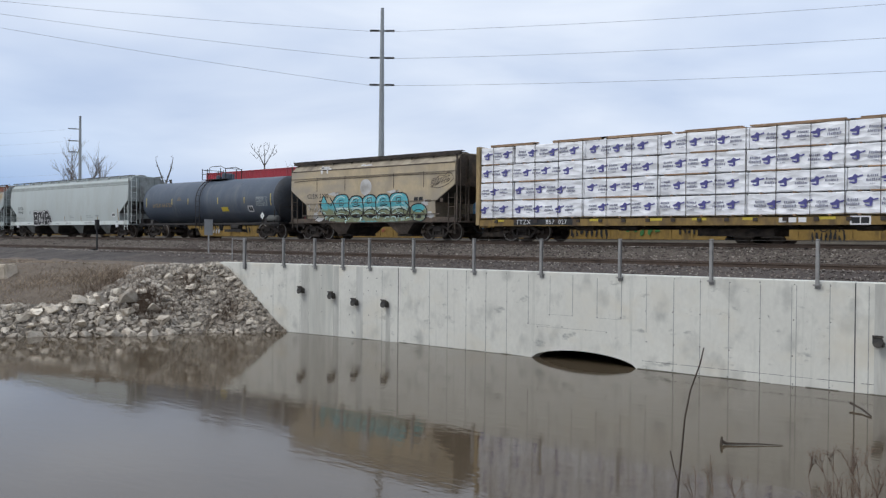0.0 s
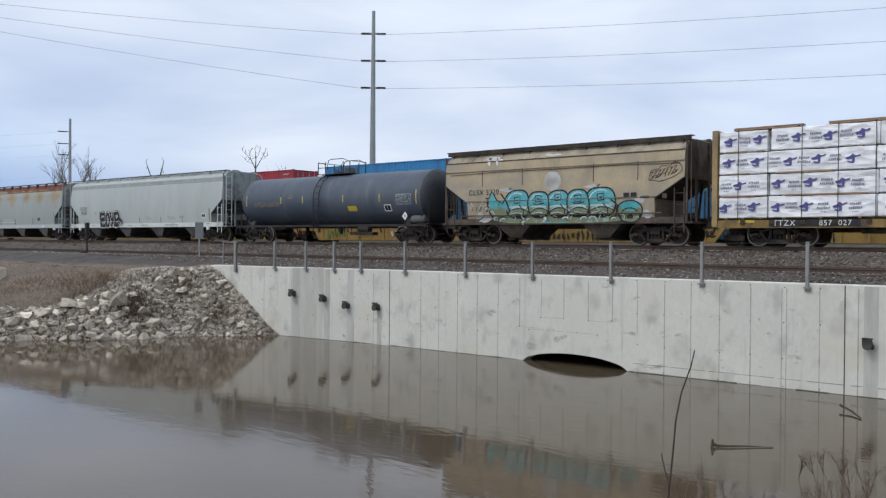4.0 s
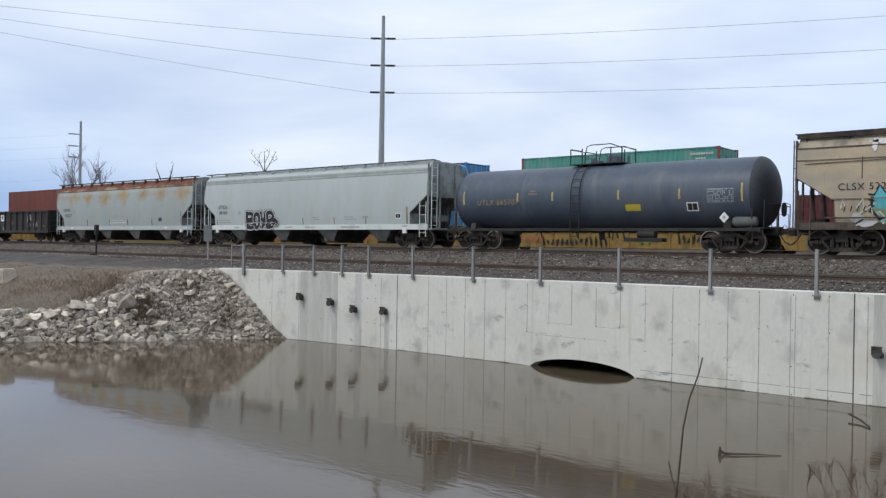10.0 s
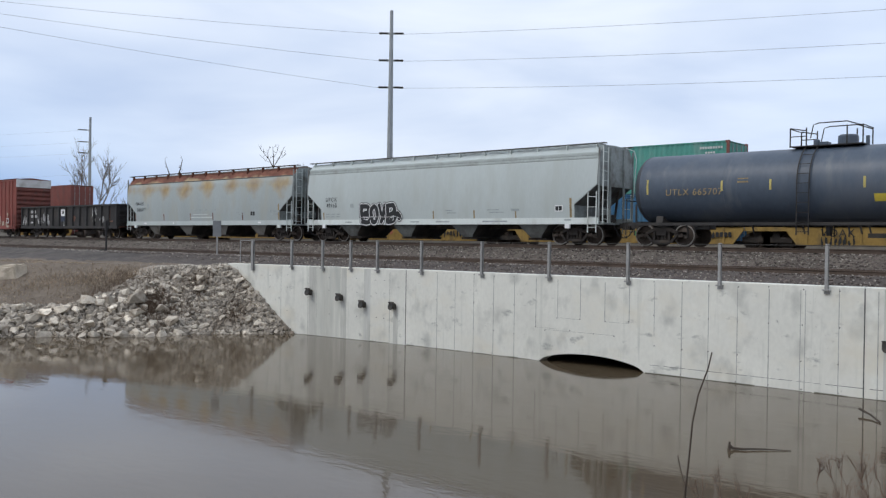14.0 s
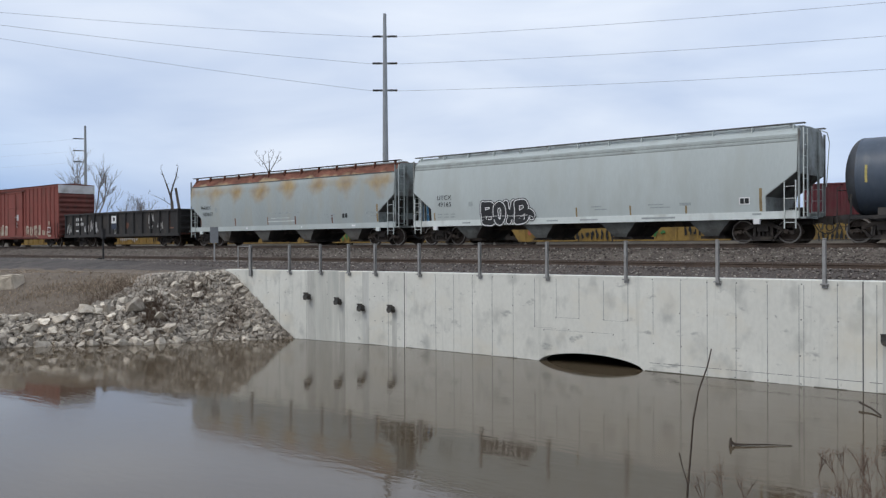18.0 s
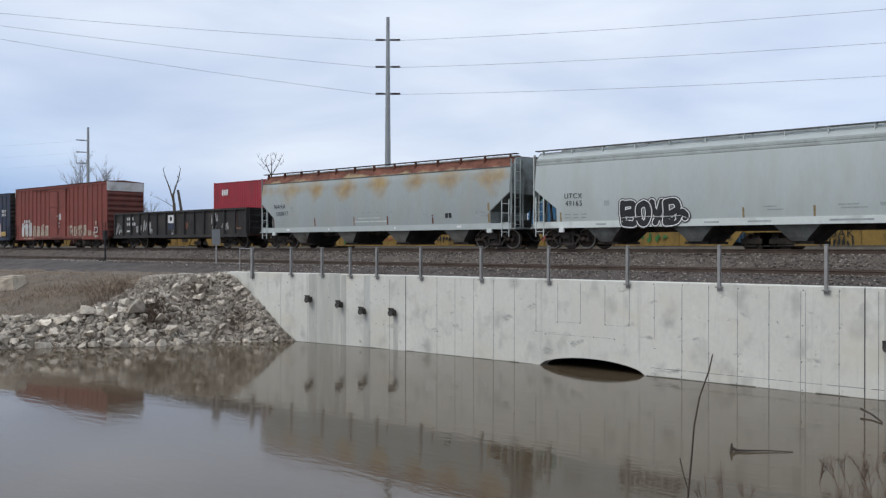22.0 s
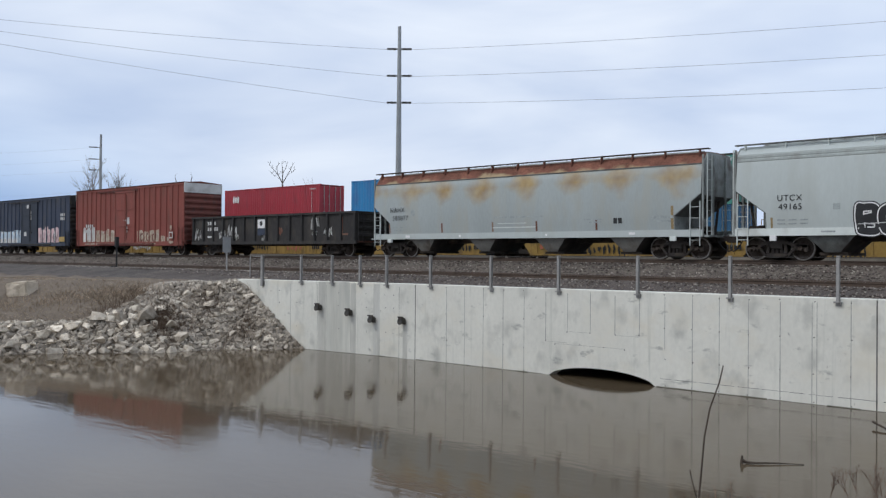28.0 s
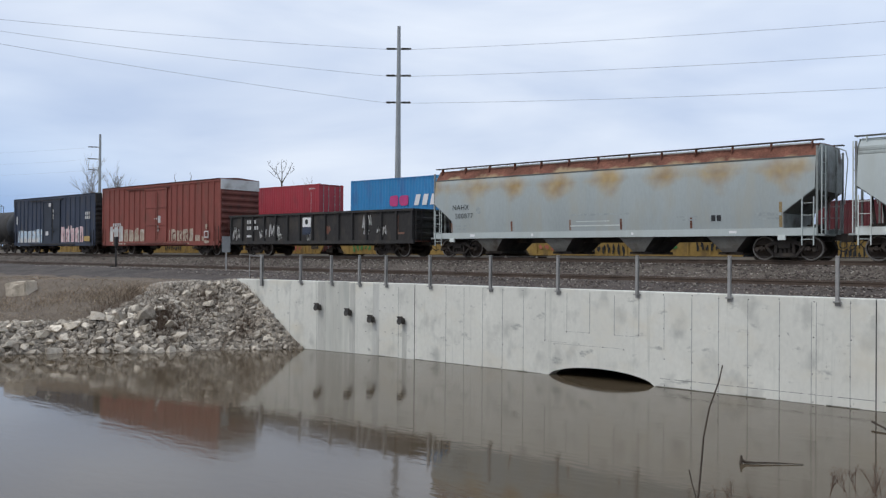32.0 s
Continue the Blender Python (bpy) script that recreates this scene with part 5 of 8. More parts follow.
# letters too wild to read: turquoise humps over an olive lower half, black outlines, pale swoops
def arc(cx, cz, rx, rz, a0, a1, n=10):
    return [(cx + rx * math.cos(radians(a0 + (a1 - a0) * i / n)), cz + rz * math.sin(radians(a0 + (a1 - a0) * i / n))) for i in range(n + 1)]


def fade_paint():
    """Turquoise spray fading to olive halfway down and back to turquoise at the foot."""
    m = mat("turquoise_to_olive_spray", (0.10, 0.42, 0.47), 0.55, var=0.12, scale=1.8, fine=9, bump=0)
    nd, ln = m.node_tree.nodes, m.node_tree.links
    b = nd["Principled BSDF"]
    old = b.inputs["Base Color"].links[0].from_socket
    tc, sp, n, add, r, k = (nd.new("ShaderNode" + q) for q in ("TexCoord", "SeparateXYZ", "TexNoise", "Math", "ValToRGB", "MixRGB"))
    n.inputs["Scale"].default_value = 2.6
    add.operation = "MULTIPLY_ADD"
    add.inputs[1].default_value = 0.45
    ln.new(tc.outputs["Object"], sp.inputs["Vector"])
    ln.new(tc.outputs["Object"], n.inputs["Vector"])
    ln.new(n.outputs["Fac"], add.inputs[0])
    ln.new(sp.outputs["Z"], add.inputs[2])
    e = r.color_ramp.elements
    mr = nd.new("ShaderNodeMapRange")
    mr.inputs["From Min"].default_value, mr.inputs["From Max"].default_value = 1.1, 2.3
    ln.new(add.outputs["Value"], mr.inputs["Value"])
    ln.new(mr.outputs["Result"], r.inputs["Fac"])
    e[0].position, e[1].position = 0.02, 0.10
    e[0].color, e[1].color = (0, 0, 0, 1), (1, 1, 1, 1)
    for p, v in ((0.60, 1), (0.74, 0)):
        q = e.new(p)
        q.color = (v, v, v, 1)
    ln.new(r.outputs["Color"], k.inputs[0])
    ln.new(old, k.inputs[1])
    k.inputs[2].default_value = (0.215, 0.24, 0.135, 1)
    ln.new(k.outputs["Color"], b.inputs["Base Color"])
    return m


smear(TANKGREY, (0.125, 0.14, 0.155), 1.3, (1.5, 1, 0.22), 0.58, 0.80)
smear(TANKGREY, (0.105, 0.085, 0.07), 2.6, (1.2, 1, 0.9), 0.70, 0.84)
smear(TAN, (0.37, 0.325, 0.26), 0.55, (0.7, 1, 1.5), 0.45, 0.66)
smear(TAN, (0.25, 0.205, 0.15), 1.6, (2.4, 1, 0.22), 0.62, 0.84)
FADE = fade_paint()
smear(FADE, (0.40, 0.56, 0.55), 3.2, (1, 1, 1.4), 0.56, 0.74)
smear(FADE, (0.06, 0.20, 0.22), 4.0, (1.2, 1, 1), 0.60, 0.76)
MINT = mat("pale_mint_spray_paint", (0.50, 0.66, 0.62), 0.6, var=0.15, scale=3, bump=0)
humps = ((46.92, 2.44, 0.64), (48.08, 2.36, 0.53), (49.12, 2.38, 0.54), (50.14, 2.39, 0.52), (51.26, 2.46, 0.66))
decal("graffiti", [oval(49.1 - C, 1.36, 3.75, 0.40, 50, 0.02, 2, 3.5)], tan_all, FADE, car, "turquoise and olive bubble graffiti piece", 0.006)
for i, (x, top, rx) in enumerate(humps):
    k = 0.009 + 0.012 * (i % 2)
    x -= C
    z, rz = (top + 1.23) / 2, (top - 1.23) / 2
    decal("graffiti", [oval(x, z, rx + 0.06, rz + 0.06, 30, 0.02, i, 2.7)], tan_all, BLACK, car, lift=k)
    decal("graffiti", [oval(x, z, rx - 0.01, rz - 0.01, 30, 0.02, i, 2.7)], tan_all, FADE, car, lift=k + 0.002)
    ribbon([(arc(x, z, rx - 0.09, rz - 0.09, 165, 60), 0.05), ([(x - rx * 0.8, 1.70), (x, 1.74), (x + rx * 0.8, 1.69)], 0.06), (arc(x + 0.05, 1.42, rx * 0.85, 0.28, 165, 25), 0.05), (arc(x - 0.1, 1.26, rx * 0.7, 0.18, 150, 40), 0.035)], tan_all, MINT, car, k + 0.005)
    lines_ = [(arc(x + 0.04, 1.36, rx * 0.95, 0.27, 175, 15), 0.045), (arc(x, 1.24, rx * 0.5, 0.14, 170, 20), 0.04)]
    hz = 2.02 + 0.04 * (i % 3)
    lines_ += [([(x - 0.16, hz + 0.13), (x + 0.17, hz + 0.15), (x + 0.15, hz - 0.13), (x - 0.14, hz - 0.15), (x - 0.16, hz + 0.13)], 0.05), ([(x - 0.05, hz), (x + 0.06, hz - 0.02)], 0.06)]
    if i % 2:
        lines_.append(([(x - rx * 0.5, 1.85), (x - 0.1, 1.78), (x + rx * 0.6, 1.86)], 0.05))
    else:
        lines_.append(([(x + 0.1, 1.80), (x + 0.32, 1.55), (x + 0.3, 1.25)], 0.05))
    ribbon(lines_, tan_all, BLACK, car, k + 0.007)
# the first and the last letter, white spikes
decal("graffiti", [[(45.50 - C, 2.42), (45.75 - C, 2.05), (46.1 - C, 1.9), (46.35 - C, 2.2), (46.4 - C, 1.7), (46.1 - C, 1.3), (45.5 - C, 1.25), (45.25 - C, 1.6), (45.3 - C, 2.1)]], tan_all, FADE, car, lift=0.026)
ribbon([([(45.3 - C, 2.1), (45.5 - C, 2.45), (45.8 - C, 2.02), (46.1 - C, 1.88), (46.4 - C, 2.3)], 0.06), ([(45.25 - C, 2.05), (45.2 - C, 1.6), (45.5 - C, 1.25)], 0.09), ([(46.0 - C, 2.35), (46.3 - C, 2.0), (46.5 - C, 1.5)], 0.07)] +
       [([(45.12 - C, 2.15 - 0.2 * i), (45.32 - C, 2.12 - 0.2 * i)], 0.06) for i in range(4)], tan_all, BLACK, car, 0.030)
decal("graffiti", [oval(52.62 - C, 1.42, 0.58, 0.50, 26, 0.03, 8, 2.2)], tan_all, BLACK, car, lift=0.022)
decal("graffiti", [oval(52.62 - C, 1.42, 0.52, 0.44, 26, 0.03, 8, 2.2)], tan_all, FADE, car, lift=0.024)
decal("graffiti", [oval(52.6 - C, 1.62, 0.40, 0.19, 20, 0.05, 8, 2.2)], tan_all, TEALPAINT, car, lift=0.026)
ribbon([(arc(52.62 - C, 1.36, 0.36, 0.2, 170, 10), 0.05), ([(51.75 - C, 1.95), (52.05 - C, 1.7), (51.95 - C, 1.2)], 0.07)], tan_all, BLACK, car, 0.029)
for pts in ([(44.2, 1.66), (44.27, 1.98), (44.36, 1.68)], [(44.72, 1.66), (44.95, 2.0), (44.98, 1.64)], [(44.8, 1.46), (45.2, 1.72), (45.25, 1.44)], [(44.7, 1.05), (45.1, 1.25), (45.2, 1.05)]):
    ribbon([([(x - C, z) for x, z in pts], 0.06)], tan_all, WHITEGREY, car, 0.033)
ribbon([([(44.3 - C + 0.22 * i, 1.55), (44.36 - C + 0.22 * i, 1.75)], 0.03) for i in range(4)] + [([(44.7 - C, 1.12), (44.95 - C, 1.28)], 0.05)], tan_all, BLACK, car, 0.037)
for x in (46.1, 50.7):
    decal("graffiti", [[(x - C - 0.35, 2.52), (x - C + 0.25, 2.62), (x - C + 0.45, 2.5), (x - C + 0.6, 2.64), (x - C + 0.5, 2.36)]], tan_all, WHITEGREY, car, lift=0.0075)
decal("data_panel", [rect(52.35 - C, 52.62 - C, 1.98, 2.20), rect(52.68 - C, 52.95 - C, 1.98, 2.20)], tan_side, BLACK, car, "black inspection stencil", 0.012)
bars(car, [(53.3 - C, 2.0, 0.4, 0.1), (54.2 - C, 2.02, 0.2, 0.2)], tan_side, TAN_DARK)
bm = bmesh.new()
for s in (-1, 1):
    tube(bm, (-5.2, s * 1.56, 1.33), (5.2, s * 1.56, 1.33), 0.026)
part("grab_rail", bm, TAN_DARK, car)
rnd = random.Random(12)
swirls, pale = [], []
for i in range(15):
    x, z = 45.4 + 7.2 * (i + rnd.uniform(0.1, 0.9)) / 15 - C, rnd.uniform(1.08, 1.42)
    a0, rr = rnd.uniform(-40, 60), rnd.uniform(0.14, 0.30)
    swirls.append((arc(x, z - 0.1, rr, rr * 0.75, a0, a0 + rnd.uniform(110, 200), 8), 0.035))
    pale.append((arc(x + 0.03, z - 0.12, rr * 0.72, rr * 0.55, a0, a0 + 150, 7), 0.05))
    if i % 3 == 0:
        pale.append(([(x - 0.16, z + 0.25), (x + 0.05, z), (x - 0.05, z - 0.2)], 0.05))
ribbon(pale, tan_all, MINT, car, 0.040)
ribbon(swirls, tan_all, BLACK, car, 0.043)
for x, z, rx, rz in ((44.75, 1.3, 0.22, 0.2), (45.05, 1.12, 0.3, 0.12), (52.95, 1.55, 0.2, 0.22), (53.3, 1.3, 0.3, 0.18), (53.1, 1.9, 0.25, 0.14)):
    decal("graffiti", [oval(x - C, z, rx, rz, 18, 0.16, int(x * 10))], tan_all, WHITEGREY, car, lift=0.0065)


# ---- tank cars ----
def tank_car(place, paint, label, dressed=True):
    car = thing("tank_car", label, "freight car", group="cars of the moving freight train")
    r, zc, hl = 1.43, 2.42, 7.2
    bm = bmesh.new()
    prof = [(-hl - 0.62 * math.cos(k), r * math.sin(k)) for k in np.linspace(0.03, math.pi / 2, 9)] + [(x, r) for x in np.linspace(-hl + 1, hl - 1, 9)]
    prof += [(hl + 0.62 * math.cos(k), r * math.sin(k)) for k in np.linspace(math.pi / 2, 0.03, 9)]
    turned(bm, prof, "x", (0, 0, zc), 40)
    part("tank", bm, paint, car, smooth=True)

    def on(z):
        return math.sqrt(max(0.01, r * r - (z - zc) ** 2))
    # soot-blackened end caps
    for s in (-1, 1):
        bm = bmesh.new()
        turned(bm, [(s * (hl + 0.004 + 0.622 * math.cos(k)), (r + 0.003) * math.sin(k)) for k in np.linspace(0.02, math.pi / 2, 10)], "x", (0, 0, zc), 40)
        part("tank_head", bm, HEADBLACK, car, "sooty black tank end", smooth=True)
    # weld bands
    for x in (-hl, -3.6, 3.6, hl):
        bm = bmesh.new()
        turned(bm, ((x - 0.03, r - 0.01), (x - 0.03, r + 0.006), (x + 0.03, r + 0.006), (x + 0.03, r - 0.01)), "x", (0, 0, zc), 40)
        part("weld_band", bm, paint, car, smooth=True)
    # underframe: stub sills, side angle, bolsters
    for s in (-1, 1):
        bm = bmesh.new()
        box(bm, *sorted((s * 4.6, s * (hl + 0.75))), -0.3, 0.3, 0.72, 1.06)
        prism(bm, [(-1.35, 0.86), (1.35, 0.86), (1.25, 1.25), (0.8, 1.05), (-0.8, 1.05), (-1.25, 1.25)], *sorted((s * 6.2, s * 6.5)))
        part("stub_sill", bm, BLACKCAR, car)
    for s in (-1, 1):
        bm = bmesh.new()
        box(bm, -hl - 0.5, hl + 0.5, *sorted((s * 1.40, s * 1.48)), 0.86, 0.98)
        part("side_angle", bm, BLACKCAR, car)
        x = s * (hl + 0.5)
        bm = bmesh.new()
        box(bm, *sorted((x - s * 0.55, x + s * 0.15)), -1.45, 1.45, 0.95, 1.0)
        part("end_platform", bm, BLACKCAR, car)
        bm = bmesh.new()
        for y in (-1.42, 1.42):
            bar(bm, (x - s * 0.35, y, 0.95), (x - s * 0.35, y, 1.75), 0.06, 0.06)
            path_tube(bm, [(x + s * 0.12, y, 0.95), (x + s * 0.12, y, 2.0), (x + s * 0.02, y * 0.8, 2.05)], 0.02)
        path_tube(bm, [(x + s * 0.1, -1.42, 1.9), (x + s * 0.12, 0, 1.95), (x + s * 0.1, 1.42, 1.9)], 0.02)
        part("handrail", bm, BLACKCAR, car)
        ladder(car, x - s * 0.1, -1.48, 0.45, 1.0, 0.4, BLACKCAR, n=2, name="step")
        coupler(car, s * (hl + 0.75), s)
        bm = bmesh.new()
        turned(bm, ((-0.02, 0.03), (-0.02, 0.28), (0.02, 0.28), (0.02, 0.03)), "x", (x + s * 0.2, 0.5, 1.75), 16)
        part("brake_wheel", bm, IRON, car)
    # dome platform, ladder, valve housing
    bm = bmesh.new()
    zt = zc + r
    box(bm, -1.3, 1.3, -0.62, 0.62, zt + 0.01, zt + 0.045)
    deck = part("dome_platform", bm, BLACKCAR, car)
    rails = []
    for y in (-0.62, 0.62):
        for x in (-1.3, -0.7, 0.75, 1.3):
            bm = bmesh.new()
            bar(bm, (x, y, zt), (x, y, zt + 0.72), 0.04, 0.04)
            part("railing_post", bm, BLACKCAR, deck)
        rails += [([(-1.3, y, zt + 0.72), (-0.7, y, zt + 0.6)], 0.022), ([(-0.55, y, zt + 0.3), (-0.45, y, zt + 0.80), (-0.25, y, zt + 0.86), (0.75, y, zt + 0.86), (1.3, y, zt + 0.66)], 0.022),
                  ([(-1.3, y, zt + 0.4), (-0.7, y, zt + 0.4)], 0.018)]
    rails += [([(x, -0.62, zt + 0.7), (x, 0.62, zt + 0.7)], 0.02) for x in (-1.3, 1.3)]
    for pts, w in rails:
        bm = bmesh.new()
        path_tube(bm, pts, w)
        part("rail", bm, BLACKCAR, deck)
    bm = bmesh.new()
    turned(bm, ((0, 0.36), (0.36, 0.36), (0.42, 0.30), (0.44, 0.05)), "z", (0.62, 0, zt), 16)
    turned(bm, ((0, 0.12), (0.3, 0.12), (0.34, 0.05)), "z", (-0.55, 0.1, zt), 12)
    box(bm, -0.35, -0.05, -0.2, 0.2, zt, zt + 0.2)
    tube(bm, (1.3, 0, zt), (1.3, 0, zt + 0.35), 0.07, n=8)
    part("valve_housing", bm, TANKGREY, deck)
    for s in (-1, 1):
        bm = bmesh.new()
        for x in (-0.72, -0.28):
            pts = [(x, s * (math.cos(k) * (r + 0.09)), zc + (r + 0.09) * math.sin(k)) for k in np.linspace(-0.15, 1.2, 9)]
            path_tube(bm, [(x, s * 1.50, 0.5), (x, s * 1.52, 2.2)] + pts, 0.025, 5)
        for i in range(9):
            z = 0.62 + 0.36 * i
            y = 1.51 if z < 2.3 else math.sqrt(max(0.01, (r + 0.09) ** 2 - (z - zc) ** 2))
            bar(bm, (-0.72, s * y, z), (-0.28, s * y, z), 0.025, 0.025)
        part("ladder", bm, BLACKCAR, car)
    # brake rod hangers and outlet under the belly
    for x in (-5.2, -4.9, -2.5, -0.6, 1.0, 1.4, 1.7, 4.2):
        bm = bmesh.new()
        bar(bm, (x, -1.2, 0.9), (x + 0.08, -1.15, 0.55), 0.05, 0.05)
        part("hanger", bm, BLACKCAR, car)
    bm = bmesh.new()
    tube(bm, (0.0, 0, 1.05), (0.0, 0, 0.5), 0.16, 0.1, 10)
    part("outlet_valve", bm, BLACKCAR, car)
    bm = bmesh.new()
    tube(bm, (2.2, -0.7, 0.72), (3.0, -0.7, 0.72), 0.18, n=12)
    part("brake_cylinder", bm, BLACKCAR, car)
    bm = bmesh.new()
    box(bm, 1.6, 3.4, -0.9, -0.5, 0.42, 0.58)
    part("brake_rigging", bm, BLACKCAR, car)
    if dressed:
        letters("UTLX 665707", 28.78 - place, -on(2.2) - 0.02, 2.2, 0.38, DULLOCHRE, car, "worn yellow stencilled reporting mark", 86)
        for x, z, hgt in ((26.75, 2.45, 0.62), (29.96, 2.42, 0.40), (31.87, 2.41, 0.40), (35.2, 2.4, 0.40), (37.97, 2.37, 0.40), (40.55, 2.37, 0.72)):
            decal("reflector", [rect(x - place - 0.042, x - place + 0.042, z - hgt / 2, z + hgt / 2, 2)], on, PALEYELLOW, car, "", 0.012)
        decal("placard", [rect(35.50 - place, 36.20 - place, 1.71, 1.98)], on, YELLOW, car, "yellow rectangular warning panel", 0.010)
        bars(car, [(35.86 - place, 1.9, 0.6, 0.05), (35.86 - place, 1.8, 0.5, 0.04)], on, OCHRE)
        decal("data_panel", [rect(38.25 - place, 38.75 - place, 1.66, 2.02)], on, WHITE, car, "white framed stencil panel", 0.010)
        decal("data_panel", [rect(38.30 - place, 38.49 - place, 1.71, 1.97), rect(38.51 - place, 38.70 - place, 1.71, 1.97)], on, BLACK, car, "", 0.014)
        rnd = random.Random(3)
        bars(car, [(39.22 - place + 0.07 * i, 2.05 + 0.075 * j, 0.05, 0.045) for j in range(7) for i in range(14) if rnd.random() < 0.8] +
             [(39.67 - place, 2.53, 1.04, 0.02), (39.67 - place, 2.0, 1.04, 0.02), (39.15 - place, 2.26, 0.025, 0.54), (40.2 - place, 2.26, 0.025, 0.54)], on, GREYINK, "framed block of small pale stencilling")
        bars(car, [(30.8 - place, 2.55, 0.45, 0.06), (30.8 - place, 2.68, 0.4, 0.04)], on, DULLOCHRE)
        bm = bmesh.new()
        prism(bm, [(39.9 - place, 1.17), (40.09 - place, 1.39), (39.9 - place, 1.61), (39.71 - place, 1.39)], -1.53, -1.518, "y")
        pl = part("hazard_diamond", bm, WHITE, car, "white diamond hazard placard")
        bm = bmesh.new()
        box(bm, 39.88 - place, 39.92 - place, -1.517, -1.48, 0.92, 1.3)
        part("holder", bm, BLACKCAR, pl)
        bm = bmesh.new()
        prism(bm, [(39.9 - place, 1.30), (39.97 - place, 1.39), (39.9 - place, 1.48), (39.83 - place, 1.39)], -1.534, -1.529, "y")
        part("printed_mark", bm, GREYINK, pl)
        bm = bmesh.new()
        turned(bm, [(-0.48, 0.02), (-0.46, 0.15), (-0.38, 0.20), (0.38, 0.20), (0.46, 0.15), (0.48, 0.02)], "x", (40.65 - place, -1.28, 1.22), 16)
        part("air_reservoir", bm, GRIMESHADE, car, "grey air reservoir", smooth=True)
    add_trucks(car, 6.35)
    TRAIN.append((car, place))
    return car


tank_car(33.6, TANKGREY, "faded blue-black tank car with yellow markings")
tank_car(-75.2, BLACKCAR, "black tank car behind the blue boxcar", False)


# ---- boxcars ----
def boxcar(place, length, height, paint, end_paint, door_paint, roof_paint, label, ribs, door, white_end):
    car = thing("boxcar", label, "freight car", group="cars of the moving freight train")
    h, hw, z0 = length / 2, 1.52, 0.78
    bm = bmesh.new()
    box(bm, -h, h, -hw + 0.05, hw - 0.05, z0, height - 0.1)
    part("body", bm, paint, car)
    bm = bmesh.new()
    for s in (-1, 1):
        box(bm, -h, h, *sorted((s * (hw - 0.05), s * hw)), z0 - 0.14, z0 + 0.16)
        box(bm, -h, h, *sorted((s * (hw - 0.05), s * (hw + 0.01))), height - 0.22, height - 0.02)
        for e in (-1, 1):
            box(bm, *sorted((e * h, e * (h - 0.14))), *sorted((s * (hw - 0.05), s * hw)), z0, height - 0.1)
    part("side_frame", bm, paint, car)
    rib = bmesh.new()
    prism(rib, [(-0.085, 0), (0.085, 0), (0.05, -0.07), (-0.05, -0.07)], z0 + 0.16, height - 0.22, "z")
    rib = mesh_of(rib, "side_rib", paint)
    for x in ribs:
        piece("side_rib", rib, car, pose(x - place, -hw + 0.05, 0))
        piece("side_rib", rib, car, pose(x - place, hw - 0.05, 0, 0, 0, 180))
    for s in (-1, 1):
        a, b = door[0] - place, door[1] - place
        bm = bmesh.new()
        box(bm, a, b, *sorted((s * (hw - 0.04), s * (hw + 0.02))), z0 + 0.1, height - 0.35)
        d = part("door", bm, door_paint, car)
        bm = bmesh.new()
        for z in (z0 + 0.12, z0 + 1.35, z0 + 2.6, height - 0.42):
            box(bm, a, b, *sorted((s * (hw + 0.02), s * (hw + 0.07))), z - 0.05, z + 0.05)
        for x in (a + 0.06, (a + b) / 2, b - 0.06):
            box(bm, x - 0.045, x + 0.045, *sorted((s * (hw + 0.02), s * (hw + 0.06))), z0 + 0.12, height - 0.4)
        part("door_frame", bm, door_paint, d)
        bm = bmesh.new()
        tube(bm, (a + (b - a) * 0.62, s * (hw + 0.10), z0 + 0.3), (a + (b - a) * 0.62, s * (hw + 0.10), height - 0.6), 0.025)
        box(bm, a + (b - a) * 0.62 - 0.05, a + (b - a) * 0.62 + 0.25, *sorted((s * (hw + 0.05), s * (hw + 0.12))), z0 + 1.0, z0 + 1.1)
        part("lock_rod", bm, end_paint, d)
        bm = bmesh.new()
        box(bm, a - 2.6, b + 2.6, *sorted((s * (hw - 0.02), s * (hw + 0.09))), z0 - 0.06, z0 + 0.04)
        box(bm, a - 2.6, b + 0.4, *sorted((s * (hw - 0.02), s * (hw + 0.07))), height - 0.36, height - 0.28)
        part("door_track", bm, end_paint, car)
    # corrugated ends
    for s in (-1, 1):
        x = s * h
        bm = bmesh.new()
        outline = []
        n = 9
        for i in range(n * 4 + 1):
            z = z0 + (height - 0.75 - z0) * i / (n * 4)
            outline.append((x + s * (0.02, 0.10, 0.10, 0.02)[i % 4], z))
        outline += [(x - s * 0.02, outline[-1][1]), (x - s * 0.02, z0)]
        prism(bm, outline, -hw + 0.06, hw - 0.06, "y")
        part("end_panel", bm, end_paint, car)
        bm = bmesh.new()
        box(bm, *sorted((x - s * 0.02, x + s * 0.06)), -hw, hw, height - 0.75, height - 0.08)
        part("end_cap", bm, WHITEGREY if white_end else end_paint, car, "white-painted excess height band" if white_end else "")
        ladder(car, x + s * 0.14, -hw + 0.35, 0.7, 2.2, 0.42, end_paint, "y")
        ladder(car, x - s * 0.35, -hw - 0.03, 0.45, 1.9, 0.42, end_paint)
        bm = bmesh.new()
        box(bm, *sorted((x, x + s * 0.3)), -1.3, 1.3, 0.95, 1.0)
        part("end_platform", bm, IRON, car)
        coupler(car, x + s * 0.12, s)
    # roof with cross ribs
    bm = bmesh.new()
    prism(bm, [(-hw - 0.01, height - 0.1), (-hw - 0.01, height - 0.03), (0, height + 0.06), (hw + 0.01, height - 0.03), (hw + 0.01, height - 0.1)], -h, h)
    roof = part("roof", bm, roof_paint, car)
    bm = bmesh.new()
    for i in range(14):
        x = -h + 0.3 + (length - 0.6) * i / 13
